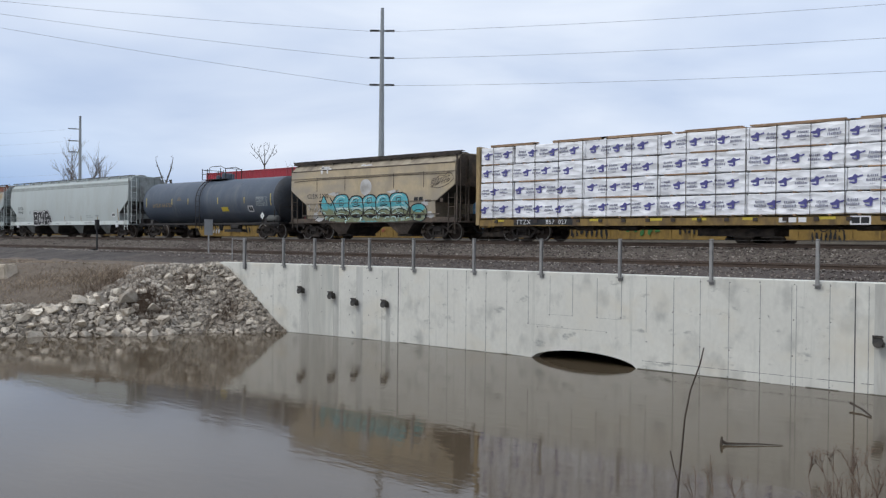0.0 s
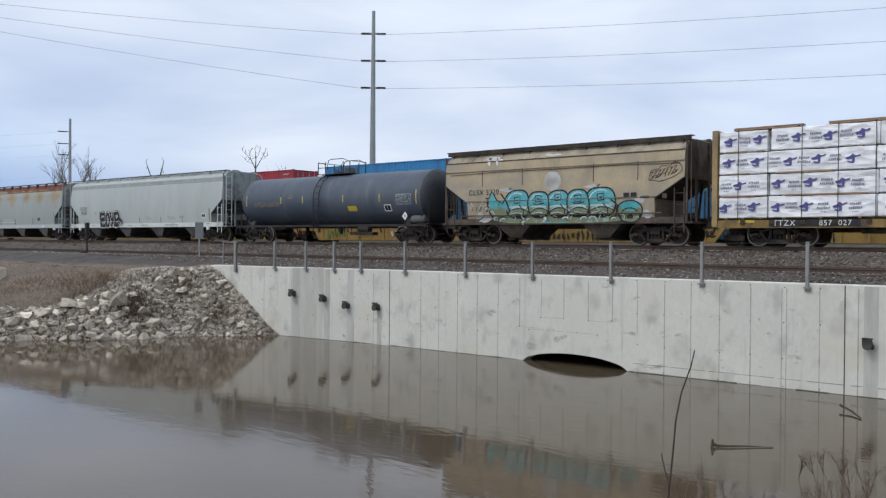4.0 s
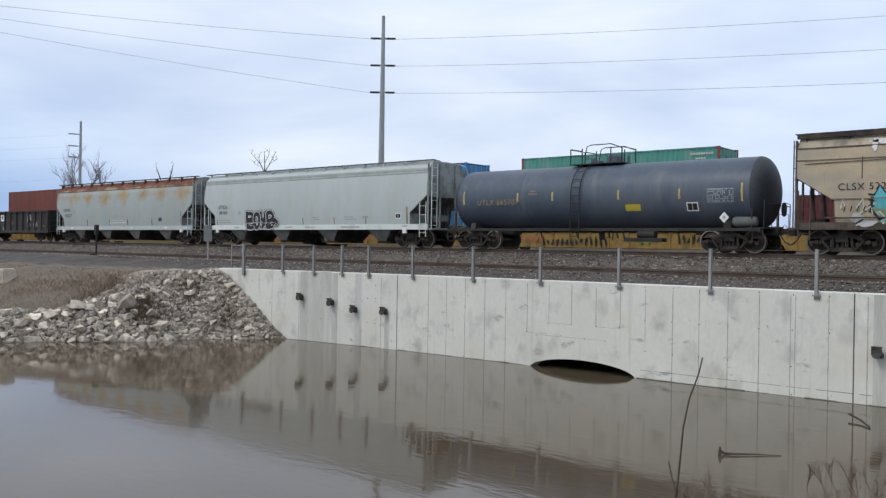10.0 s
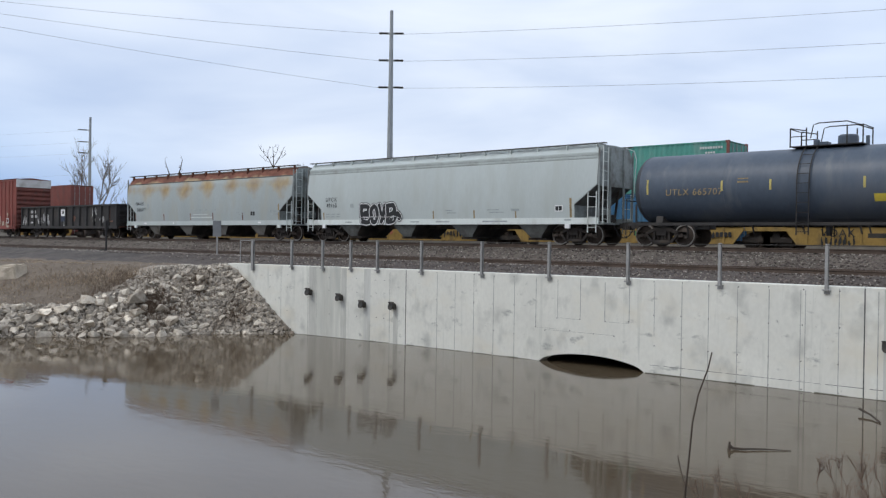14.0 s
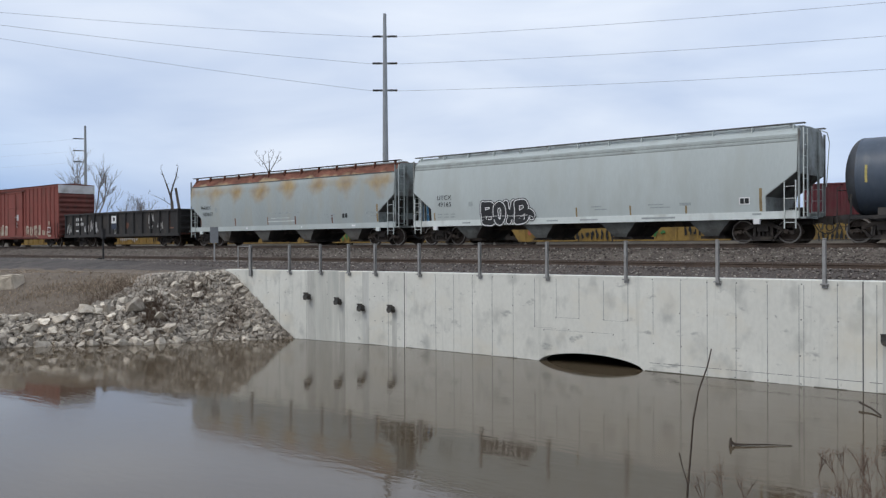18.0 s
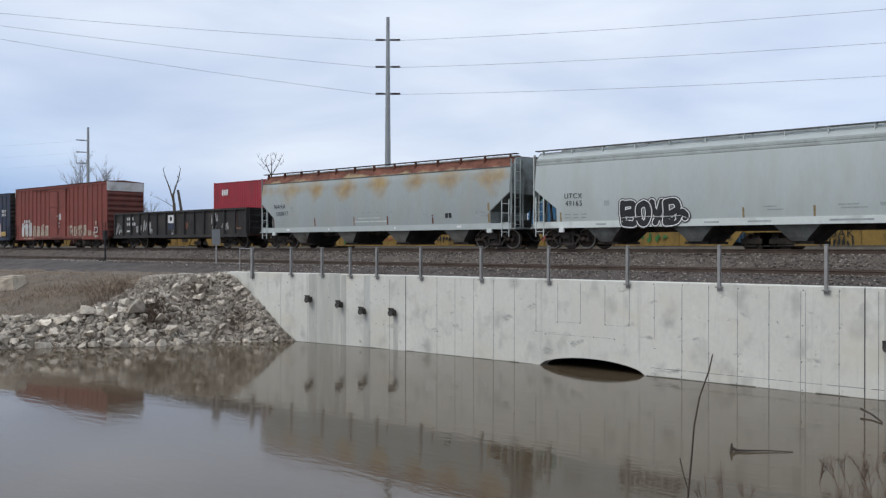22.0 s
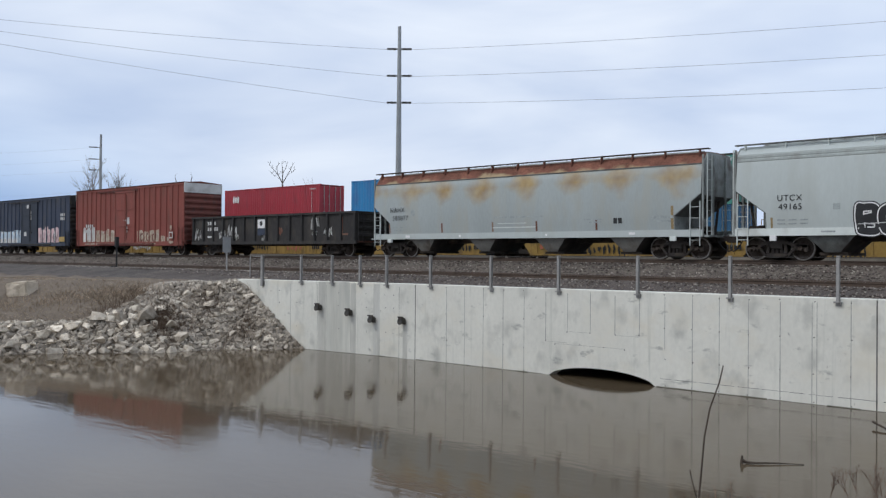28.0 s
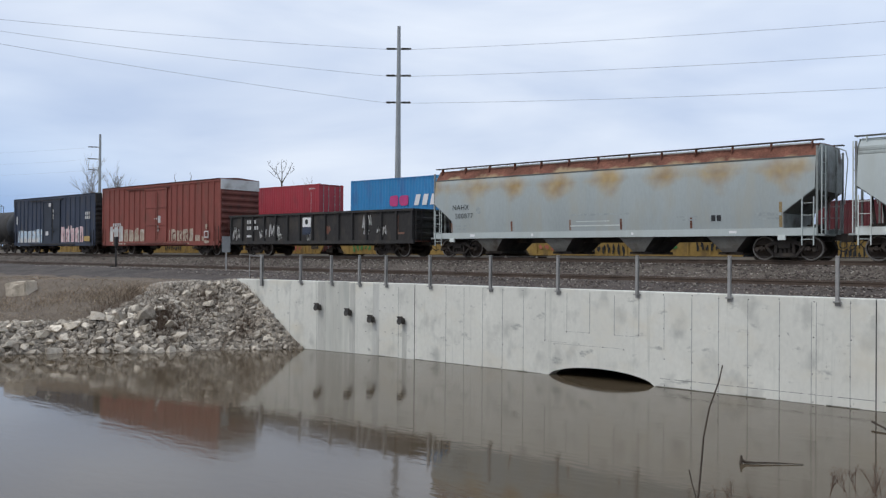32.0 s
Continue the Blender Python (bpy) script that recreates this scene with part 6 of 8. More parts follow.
        prism(bm, [(-hw, height - 0.03), (0, height + 0.1), (hw, height - 0.03), (0, height + 0.04)], x - 0.06, x + 0.06)
    part("roof_rib", bm, roof_paint, roof)
    bm = bmesh.new()
    box(bm, -h - 0.05, h + 0.05, -0.3, 0.3, 0.66, 0.95)
    for x in (-4, -2, 0, 2, 4):
        box(bm, x - 0.1, x + 0.1, -1.45, 1.45, 0.64, 0.8)
    tube(bm, (-1.6, -0.9, 0.6), (-0.7, -0.9, 0.6), 0.18, n=10)
    part("underframe", bm, IRON, car)
    add_trucks(car, length / 2 - 2.3)
    TRAIN.append((car, place))
    return car


def flat_side(z):
    return 1.53


C = -41.94
car = boxcar(C, 15.85, 5.08, REDCAR, REDDARK, REDCAR, REDDARK, "faded oxide-red boxcar with a white end band and graffiti",
             (-48.81, -48.1, -47.35, -46.6, -45.86, -45.1, -44.33, -40.06, -39.34, -38.62, -37.8, -37.1, -36.31, -35.53, -34.83), (-43.5, -40.5), True)
rib_side = lambda z: 1.545
rnd = random.Random(9)


def spray(x0, x1, z0, z1, n, seed):
    r = random.Random(seed)
    return [oval(x0 + (x1 - x0) * (i + 0.5) / n, z0 + (z1 - z0) * r.uniform(0.4, 0.6), (x1 - x0) / n * r.uniform(0.54, 0.68), (z1 - z0) * r.uniform(0.48, 0.60), 26, 0.04, seed + i, 7.0) for i in range(n)]


decal("graffiti", spray(-48.9 - C, -43.7 - C, 0.82, 1.75, 9, 100), lambda z: 1.478, CREAMPAINT, car, "worn cream and rust graffiti along the side")
decal("graffiti", [p for p in spray(-48.6 - C, -46.7 - C, 1.0, 2.0, 4, 130)], lambda z: 1.482, WHITEGREY, car)
decal("graffiti", spray(-40.2 - C, -37.3 - C, 0.84, 1.7, 5, 150), lambda z: 1.478, CREAMPAINT, car)
decal("graffiti", [oval(-39.6 - C + i * 0.85, 1.25, 0.26, 0.34, 18, 0.1, 160 + i, 2.5) for i in range(3)], lambda z: 1.484, REDDARK, car)
decal("graffiti", [oval(-39.6 - C + i * 0.85, 1.25, 0.15, 0.20, 18, 0.1, 160 + i, 2.5) for i in range(3)], lambda z: 1.488, CREAMPAINT, car)
decal("graffiti", spray(-37.0 - C, -36.0 - C, 0.8, 1.3, 3, 170), lambda z: 1.478, CREAMPAINT, car)
bars(car, [(-48.0 - C + 0.32 * i, 2.2, 0.2, 0.26) for i in range(4)] + [(-48.0 - C + 0.32 * i, 1.78, 0.2, 0.26) for i in range(4)] + [(-41.9 - C, 2.55, 0.5, 0.10), (-41.5 - C, 2.5, 0.35, 0.5), (-41.7 - C, 1.9, 0.2, 0.5)],
     rib_side, WHITEGREY, "worn white reporting mark bars")
decal("data_panel", [rect(-35.75 - C, -35.25 - C, 1.15, 1.6)], lambda z: 1.60, WHITEGREY, car, "white framed stencil panel")
decal("data_panel", [rect(-35.68 - C, -35.32 - C, 1.22, 1.53)], lambda z: 1.604, REDDARK, car)
decal("graffiti", [oval(-35.5 - C, 0.88, 0.28, 0.12, 14, 0.2, 7), oval(-35.5 - C, 1.9, 0.10, 0.22, 14, 0.2, 8)], lambda z: 1.604, CREAMPAINT, car)
bars(car, [(-47.9 - C + 0.9 * i, 0.78, 0.7, 0.10) for i in range(12)], flat_side, CREAMPAINT)

for x, z0, z1, m in ((-48.1, 0.95, 1.9, CREAMPAINT), (-47.35, 0.95, 1.8, WHITEGREY), (-46.6, 0.95, 1.6, CREAMPAINT), (-45.86, 0.95, 1.5, CREAMPAINT), (-45.1, 0.95, 1.55, CREAMPAINT), (-44.33, 0.95, 1.4, CREAMPAINT),
                      (-39.34, 0.95, 1.65, CREAMPAINT), (-38.62, 0.95, 1.65, CREAMPAINT), (-37.8, 0.95, 1.6, CREAMPAINT)):
    decal("graffiti", [oval(x - C, (z0 + z1) / 2, 0.048, (z1 - z0) / 2, 14, 0.05, int(-x), 4)], lambda z: 1.541, m, car)

C = -58.6
car = boxcar(C, 15.1, 4.82, BLUECAR, BLACKCAR, BLUEDOOR, BLACKCAR, "grimy dark blue boxcar with pink and white graffiti",
             (-65.7, -64.9, -64.12, -63.34, -62.47, -61.64, -60.83, -56.14, -55.31, -54.48, -53.67, -52.71, -51.93), (-60.2, -57.0), False)
decal("graffiti", spray(-65.2 - C, -60.6 - C, 0.8, 2.05, 7, 200), lambda z: 1.478, SKYPAINT, car, "pale blue and white graffiti letters")
decal("graffiti", spray(-64.8 - C, -61.2 - C, 0.7, 1.3, 6, 210), lambda z: 1.484, WHITEGREY, car)
decal("graffiti", spray(-56.9 - C, -53.1 - C, 0.72, 2.1, 6, 220), lambda z: 1.478, PINKPAINT, car, "pink and white graffiti letters")
decal("graffiti", [oval(-56.4 - C + i * 0.62, 1.35, 0.05, 0.42, 16, 0.2, 230 + i, 3) for i in range(6)], lambda z: 1.484, BLUEDOOR, car)
for x, z1, m in ((-64.9, 1.9, SKYPAINT), (-64.12, 2.0, SKYPAINT), (-63.34, 1.9, SKYPAINT), (-62.47, 2.0, WHITEGREY), (-61.64, 1.9, WHITEGREY), (-60.83, 1.7, SKYPAINT),
                 (-56.14, 2.0, PINKPAINT), (-55.31, 2.0, WHITEGREY), (-54.48, 2.0, PINKPAINT), (-53.67, 1.9, WHITEGREY)):
    decal("graffiti", [oval(x - C, 0.45 + z1 / 2, 0.048, (z1 - 0.9) / 2, 14, 0.05, int(-x), 4)], lambda z: 1.541, m, car)
bars(car, [(-52.5 - C + 0.3 * (i % 3), 2.9 + 0.32 * (i // 3), 0.2, 0.24) for i in range(6)] + [(-58.9 - C, 4.1, 0.5, 0.3), (-58.3 - C, 3.3, 0.2, 0.8), (-59.4 - C, 1.7, 0.5, 0.35), (-65.4 - C, 2.9, 0.2, 0.7)], rib_side, WHITEGREY, "worn white markings")
decal("data_panel", [rect(-52.7 - C, -51.7 - C, 1.0, 1.4)], lambda z: 1.604, OCHRE, car, "yellow stripe patch")

for m in (CREAMPAINT, PINKPAINT, SKYPAINT):
    smear(m, (0.11, 0.075, 0.065), 4.5, (2.2, 1, 0.6), 0.57, 0.66)
    smear(m, (0.60, 0.57, 0.50), 4.0, (1.3, 1, 0.8), 0.58, 0.66)

# ---- gondola ----
C = -24.77
car = thing("gondola_car", "grimy black gondola car with small white tags", "freight car", group="cars of the moving freight train")
h = 8.14
for s in (-1, 1):
    bm = bmesh.new()
    box(bm, -h, h, *sorted((s * 1.38, s * 1.44)), 0.86, 2.42)
    part("side_sheet", bm, BLACKCAR, car)
    bm = bmesh.new()
    box(bm, *sorted((s * h, s * (h - 0.06))), -1.38, 1.38, 0.86, 2.42)
    part("end_sheet", bm, BLACKCAR, car)
bm = bmesh.new()
box(bm, -h, h, -1.4, 1.4, 0.80, 0.92)
part("floor", bm, RUST, car)
for s in (-1, 1):
    for name, spot in (("top_chord", (-h - 0.05, h + 0.05, *sorted((s * 1.36, s * 1.56)), 2.42, 2.54)), ("bottom_chord", (-h - 0.05, h + 0.05, *sorted((s * 1.40, s * 1.54)), 0.70, 0.90)),
                       ("end_chord", (*sorted((s * (h - 0.1), s * (h + 0.08))), -1.36, 1.36, 2.424, 2.536))):
        bm = bmesh.new()
        box(bm, *spot)
        part(name, bm, BLACKCAR, car)
rib = bmesh.new()
prism(rib, [(-0.09, 0), (0.09, 0), (0.06, -0.11), (-0.06, -0.11)], 0.9, 2.42, "z")
rib = mesh_of(rib, "side_rib", BLACKCAR)
for i in range(15):
    x = -h + 0.1 + (2 * h - 0.2) * i / 14
    piece("side_rib", rib, car, pose(x, -1.44, 0))
    piece("side_rib", rib, car, pose(x, 1.44, 0, 0, 0, 180))
for s in (-1, 1):
    for z in (1.2, 1.6, 2.0):
        bm = bmesh.new()
        prism(bm, [(s * h, z - 0.12), (s * (h + 0.09), z - 0.06), (s * (h + 0.09), z + 0.06), (s * h, z + 0.12)], -1.36, 1.36, "y")
        part("end_rib", bm, BLACKCAR, car)
    ladder(car, s * (h + 0.13), -1.2, 0.8, 2.4, 0.4, BLACKCAR, "y")
    coupler(car, s * (h + 0.05), s)
bm = bmesh.new()
box(bm, -h, h, -0.3, 0.3, 0.62, 0.82)
part("centre_sill", bm, IRON, car)
gs = lambda z: 1.445
bars(car, [(-31.1 - C + 0.25 * i, 2.1, 0.17, 0.22) for i in range(4)] + [(-31.1 - C + 0.25 * i, 1.72, 0.17, 0.22) for i in range(5)] + [(-30.9 - C, 1.2, 0.6, 0.12)], gs, WHITEGREY, "worn white reporting mark bars")
for x, z, w, hh, sd in ((-32.3, 1.4, 0.35, 0.35, 1), (-29.5, 1.4, 0.35, 0.25, 2), (-28.4, 1.5, 0.45, 0.4, 3), (-28.0, 1.15, 0.3, 0.15, 4), (-20.15, 1.9, 0.38, 0.3, 5), (-20.2, 1.35, 0.2, 0.12, 6), (-19.0, 1.42, 0.35, 0.22, 7), (-25.0, 1.05, 0.2, 0.25, 8)):
    r = random.Random(sd)
    pts = [(x - C - w + 2 * w * i / 14 + r.uniform(-0.08, 0.08), z + 1.35 * hh * (1 if i % 2 else -1) * r.uniform(0.3, 1.0)) for i in range(15)]
    ribbon([(curved(pts, 3), 0.075)], gs, WHITEGREY, car, 0.006)
decal("data_panel", [rect(-25.7 - C, -24.95 - C, 1.7, 2.25)], gs, WHITE, car, "white square sticker on the side")
decal("data_panel", [rect(-25.7 - C, -24.95 - C, 1.25, 1.68)], gs, BLUECAR, car, "dark blue panel under the sticker")
decal("data_panel", [oval(-25.33 - C, 2.0, 0.14, 0.16, 14)], gs, BLACK, car, lift=0.01)
decal("graffiti", [rect(-17.95 - C, -17.75 - C, 1.2, 2.2, 2), rect(-17.9 - C, -17.3 - C, 1.2, 1.3, 2), oval(-23.4 - C, 1.5, 0.15, 0.3, 12, 0.3, 4)], gs, RUST, car)
add_trucks(car, 5.95)
TRAIN.append((car, C))

# ---- centre-beam lumber car ----
def crinkle(m):
    """Taut folds in plastic film: thin creases at two scales in the normal."""
    nd, ln = m.node_tree.nodes, m.node_tree.links
    b = nd["Principled BSDF"]
    tc = nd.new("ShaderNodeTexCoord")
    last = None
    for scale, turn, strength in ((1.5, 25, 0.75), (3.4, -35, 0.6)):
        mp, n, v = nd.new("ShaderNodeMapping"), nd.new("ShaderNodeTexNoise"), nd.new("ShaderNodeTexVoronoi")
        mp.inputs["Rotation"].default_value, mp.inputs["Scale"].default_value = (0, radians(turn), 0), (0.6, 1, 1.7)
        v.feature, v.inputs["Scale"].default_value = "F1", scale
        n.inputs["Scale"].default_value = 1.2
        mx = nd.new("ShaderNodeMixRGB")
        mx.inputs[0].default_value = 0.25
        bp = nd.new("ShaderNodeBump")
        bp.inputs["Strength"].default_value, bp.inputs["Distance"].default_value = strength, 0.10
        ln.new(tc.outputs["Object"], mp.inputs["Vector"])
        ln.new(mp.outputs["Vector"], n.inputs["Vector"])
        ln.new(mp.outputs["Vector"], mx.inputs[1])
        ln.new(n.outputs["Color"], mx.inputs[2])
        ln.new(mx.outputs["Color"], v.inputs["Vector"])
        ln.new(v.outputs["Distance"], bp.inputs["Height"])
        if last:
            ln.new(last.outputs["Normal"], bp.inputs["Normal"])
        last = bp
    ln.new(last.outputs["Normal"], b.inputs["Normal"])


CAR_YELLOW = mat("grimy_yellow_car_paint", (0.25, 0.165, 0.055), 0.75, var=0.2, scale=1.2, fine=10, bump=0.04, dirt=(0.10, 0.07, 0.045), amount=0.6, stretch=(1.4, 1, 0.6))
BULKHEAD = mat("weathered_yellow_bulkhead_paint", (0.37, 0.265, 0.13), 0.75, var=0.15, scale=1.0, fine=9, bump=0.03, dirt=(0.22, 0.17, 0.09), amount=0.45, stretch=(1, 1, 0.4))
WRAP = mat("white_lumber_wrap", (0.88, 0.89, 0.91), 0.38, var=0.07, scale=2.2, fine=4.5, bump=1.0, piece=0.04)
crinkle(WRAP)
INK = mat("violet_blue_print", (0.095, 0.092, 0.28), 0.5, var=0.1, scale=4, bump=0)
INKGREY = mat("grey_violet_print", (0.27, 0.275, 0.35), 0.5, var=0.1, scale=4, bump=0)
WOOD = mat("bare_lumber", (0.36, 0.24, 0.15), 0.8, var=0.25, scale=2.5, fine=16, bump=0.15, stretch=(0.3, 1, 1), piece=0.25)
C = 68.3
car = thing("lumber_car", "yellow centre-beam flatcar loaded with white-wrapped lumber", "freight car", group="cars of the moving freight train")
h = 11.6
for s in (-1, 1):
    bm = bmesh.new()
    box(bm, -h, h, *sorted((s * 1.40, s * 1.50)), 0.70, 1.04)
    box(bm, -h, h, *sorted((s * 1.30, s * 1.50)), 1.0, 1.045)
    part("side_sill", bm, CAR_YELLOW, car)
    bm = bmesh.new()
    box(bm, *sorted((s * (h + 0.24), s * (h + 0.03))), -1.5, 1.5, 0.75, 4.50)
    for y in (-1.2, -0.4, 0.4, 1.2):
        box(bm, *sorted((s * (h + 0.24), s * (h + 0.34))), y - 0.06, y + 0.06, 0.95, 4.5)
    part("bulkhead", bm, BULKHEAD, car, "yellow end bulkhead")
    coupler(car, s * (h + 0.4), s)
    ladder(car, s * (h + 0.38), -0.8, 0.6, 4.4, 0.42, CAR_YELLOW, "y")
bm = bmesh.new()
box(bm, -h, h, -1.42, 1.42, 0.92, 1.0)
part("deck", bm, IRON, car)
bm = bmesh.new()
box(bm, -h, h, -0.08, 0.08, 1.0, 4.4)
box(bm, -h, h, -0.18, 0.18, 4.38, 4.46)
part("centre_beam", bm, CAR_YELLOW, car)
bm = bmesh.new()
box(bm, -h, h, -0.35, 0.35, 0.55, 0.92)
for i in range(15):
    x = -h + 1.2 + (2 * h - 2.4) * i / 14
    box(bm, x - 0.06, x + 0.06, -1.40, 1.40, 0.66, 0.92)
for x in (-6.5, -4.4, 5.2):
    tube(bm, (x, -0.9, 0.66), (x + 0.9, -0.9, 0.66), 0.17, n=10)
box(bm, -0.9, 2.2, -0.8, 0.8, 0.28, 0.56)
part("underframe", bm, IRON, car)
cleat = bmesh.new()
box(cleat, -0.09, 0.09, -0.05, 0.0, -0.14, 0.0)
cleat = mesh_of(cleat, "winch", IRON)
for i in range(20):
    piece("winch", cleat, car, pose(-h + 1.0 + i * 1.12, -1.50, 0.99))
# printed marks: a violet emblem and grey bars, drawn as plain shapes
bm = bmesh.new()
emblem = ((-0.40, 0.06), (-0.16, 0.12), (-0.02, 0.26), (0.14, 0.19), (0.13, 0.14), (0.42, 0.22), (0.44, 0.14), (0.12, 0.06), (0.11, -0.22), (-0.06, -0.26),
          (-0.30, -0.20), (-0.30, -0.13), (-0.03, -0.16), (-0.04, -0.04), (-0.28, -0.06), (-0.40, -0.01))
prism(bm, [(0.60 * u, 0.66 * v) for u, v in emblem], 0, 0.012, "y")
EMBLEM = mesh_of(bm, "printed_emblem", INK)
PRINT = []
rnd = random.Random(17)
for _ in range(3):
    bm = bmesh.new()
    for w, dz, hh in ((0.36, 0.10, 0.042), (0.44, -0.05, 0.042), (0.2, -0.18, 0.012)):
        x = -w / 2
        while x < w / 2:
            q, up = rnd.uniform(0.025, 0.055), rnd.uniform(0.6, 1.25)
            prism(bm, [(x, dz - hh), (x + q, dz - hh), (x + q + 0.015, dz + hh * up), (x + 0.015, dz + hh * up)], 0, 0.012, "y")
            x += q + rnd.uniform(0.018, 0.035)
    PRINT.append(mesh_of(bm, "printed_mark", INKGREY))
splits = (56.72, 58.64, 62.42, 66.0, 69.66, 73.23, 76.4, 79.7)
rnd = random.Random(31)
for s in (-1, 1):
    for row in range(4):
        z0 = 1.06 + 0.845 * row
        for a, b in zip(splits, splits[1:]):
            j = 0.0 if a in (56.72,) else (0.0, 0.05, -0.04, 0.08)[row]
            bm = bmesh.new()
            x0, x1 = a - C + 0.012 + j, b - C - 0.012 + j
            box(bm, x0, x1, *sorted((s * 0.2, s * (1.47 + rnd.uniform(-0.02, 0.02)))), z0 + 0.022, z0 + 0.822)
            bmesh.ops.bevel(bm, geom=bm.edges[:], offset=0.03, segments=1, affect="EDGES")
            bmesh.ops.subdivide_edges(bm, edges=[e for e in bm.edges if abs(e.verts[0].co.x - e.verts[1].co.x) > 0.5], cuts=5)
            for v in bm.verts:
                v.co.z += 0.035 * noise.noise((v.co.x * 2.3, row * 3.0, v.co.z)) * (1 if v.co.z > z0 + 0.4 else 0.4)
            bd = part("lumber_pack", bm, WRAP, car, "white-wrapped lumber bundle with violet printed marks")
            if s < 0:
                # printed marks: a violet emblem and grey bars, drawn as plain shapes
                x, i = x0 + rnd.uniform(0.22, 0.5), rnd.randrange(2)
                while x < x1 - 0.22:
                    m = pose(x, -1.502, z0 + 0.43 + rnd.uniform(-0.04, 0.04), 0, rnd.uniform(-3, 3))
                    if i % 2:
                        piece("printed_emblem", EMBLEM, bd, m)
                    elif x < x1 - 0.28:
                        tagged(piece("printed_mark", PRINT[rnd.randrange(3)], bd, m), kind="stuff")
                    x += rnd.uniform(0.50, 0.60)
                    i += 1
        # spacer battens between the tiers
        for a, b in zip(splits, splits[1:]):
            for k in (0.15, 0.5, 0.85):
                x = a - C + (b - a) * k
                bm = bmesh.new()
                box(bm, x - 0.05, x + 0.05, *sorted((s * 0.2, s * 1.465)), z0 - 0.014, z0 + 0.036)
                part("batten", bm, WOOD, car)
            if s < 0 and row and rnd.random() < 0.6:
                # bare lower boards that the torn wrap leaves open
                k0, k1 = sorted((rnd.uniform(0.02, 0.5), rnd.uniform(0.55, 0.98)))
                bm = bmesh.new()
                box(bm, a - C + (b - a) * k0, a - C + (b - a) * k1, -1.492, -1.40, z0 - 0.008, z0 + rnd.uniform(0.03, 0.055))
                part("board", bm, WOOD, car, "bare board under a torn wrap")
# straps and the bare boards on top
for x in (57.5, 58.63, 59.87, 61.13, 62.38, 63.57, 64.76, 65.95, 67.19, 68.43, 69.62, 70.78, 72.02, 73.21, 74.4, 75.6, 76.8, 78.0):
    bm = bmesh.new()
    box(bm, x - C - 0.010, x - C + 0.010, -1.515, -1.503, 1.0, 4.46)
    box(bm, x - C - 0.014, x - C + 0.014, -1.515, -0.1, 4.455, 4.463)
    part("strap", bm, IRON, car)
for i, (a, b) in enumerate(((57.3, 59.9), (60.6, 63.4), (63.5, 66.3), (66.9, 69.6), (69.7, 73.4), (73.5, 76.6), (76.7, 79.2))):
    for k in range(4):
        for layer in range(2 if k == 0 else 1):
            bm = bmesh.new()
            y, z = -1.47 + 0.30 * k, 4.435 + 0.052 * layer
            box(bm, a - C + rnd.uniform(-0.25, 0.25), b - C + rnd.uniform(-0.25, 0.25), y, y + 0.27, z, z + 0.048)
            part("board", bm, WOOD, car)
ys = lambda z: 1.50
decal("data_panel", [rect(58.7 - C, 61.9 - C, 0.74, 1.0)], ys, BLACK, car, "black panel behind the car number")
letters("TTZX", 59.25 - C, -1.512, 0.87, 0.30, WHITE, car, "white reporting mark")
letters("857  027", 61.05 - C, -1.512, 0.87, 0.28, WHITE, car, "white car number")
decal("emblem", [rect(70.9 - C + 0.36 * i, 71.18 - C + 0.36 * i, 0.80, 0.98) for i in range(3)], ys, WHITE, car, "white company emblem bars")
decal("data_panel", [rect(73.4 - C, 74.1 - C, 0.70, 1.02)], ys, WHITE, car, "white framed stencil panel")
decal("data_panel", [rect(73.46 - C, 73.73 - C, 0.75, 0.97), rect(73.77 - C, 74.04 - C, 0.75, 0.97)], ys, BLACK, car, lift=0.01)
for x in (57.85, 63.06, 65.87, 67.77, 69.82, 72.62, 76, 78):
    decal("reflector", [rect(x - C - 0.3, x - C + 0.3, 0.90, 1.0)], ys, YELLOW, car)
add_trucks(car, 9.35)
TRAIN.append((car, C))

# ---- the parked stack train ----
C_RED = mat("red_container_paint", (0.36, 0.035, 0.05), 0.55, var=0.08, scale=0.7, bump=0.02, dirt=(0.26, 0.04, 0.05), amount=0.35, stretch=(1, 1, 0.4))
C_BLUE = mat("bright_blue_container_paint", (0.035, 0.225, 0.47), 0.55, var=0.08, scale=0.7, bump=0.02, dirt=(0.05, 0.16, 0.36), amount=0.35, stretch=(1, 1, 0.4))
C_TEAL = mat("green_teal_container_paint", (0.075, 0.27, 0.22), 0.6, var=0.12, scale=0.8, bump=0.03, dirt=(0.16, 0.30, 0.26), amount=0.4, stretch=(1, 1, 0.4))
C_BROWN = mat("brown_red_container_paint", (0.20, 0.062, 0.048), 0.65, var=0.12, scale=0.8, bump=0.03, dirt=(0.14, 0.06, 0.05), amount=0.4, stretch=(1, 1, 0.4))
C_MAROON = mat("maroon_container_paint", (0.115, 0.022, 0.027), 0.6, var=0.1, scale=0.8, bump=0.02, dirt=(0.10, 0.04, 0.04), amount=0.4)
C_SKY = mat("mid_blue_container_paint", (0.04, 0.135, 0.25), 0.6, var=0.1, scale=0.7, bump=0.02, dirt=(0.06, 0.14, 0.21), amount=0.4)
WELL = mat("grimy_yellow_well_paint", (0.31, 0.20, 0.055), 0.75, var=0.16, scale=1.1, fine=9, bump=0.03, dirt=(0.13, 0.09, 0.045), amount=0.42, stretch=(1.2, 1, 0.7))
GREENPAINT = mat("green_spray_paint", (0.06, 0.20, 0.06), 0.6, var=0.2, scale=2, bump=0)
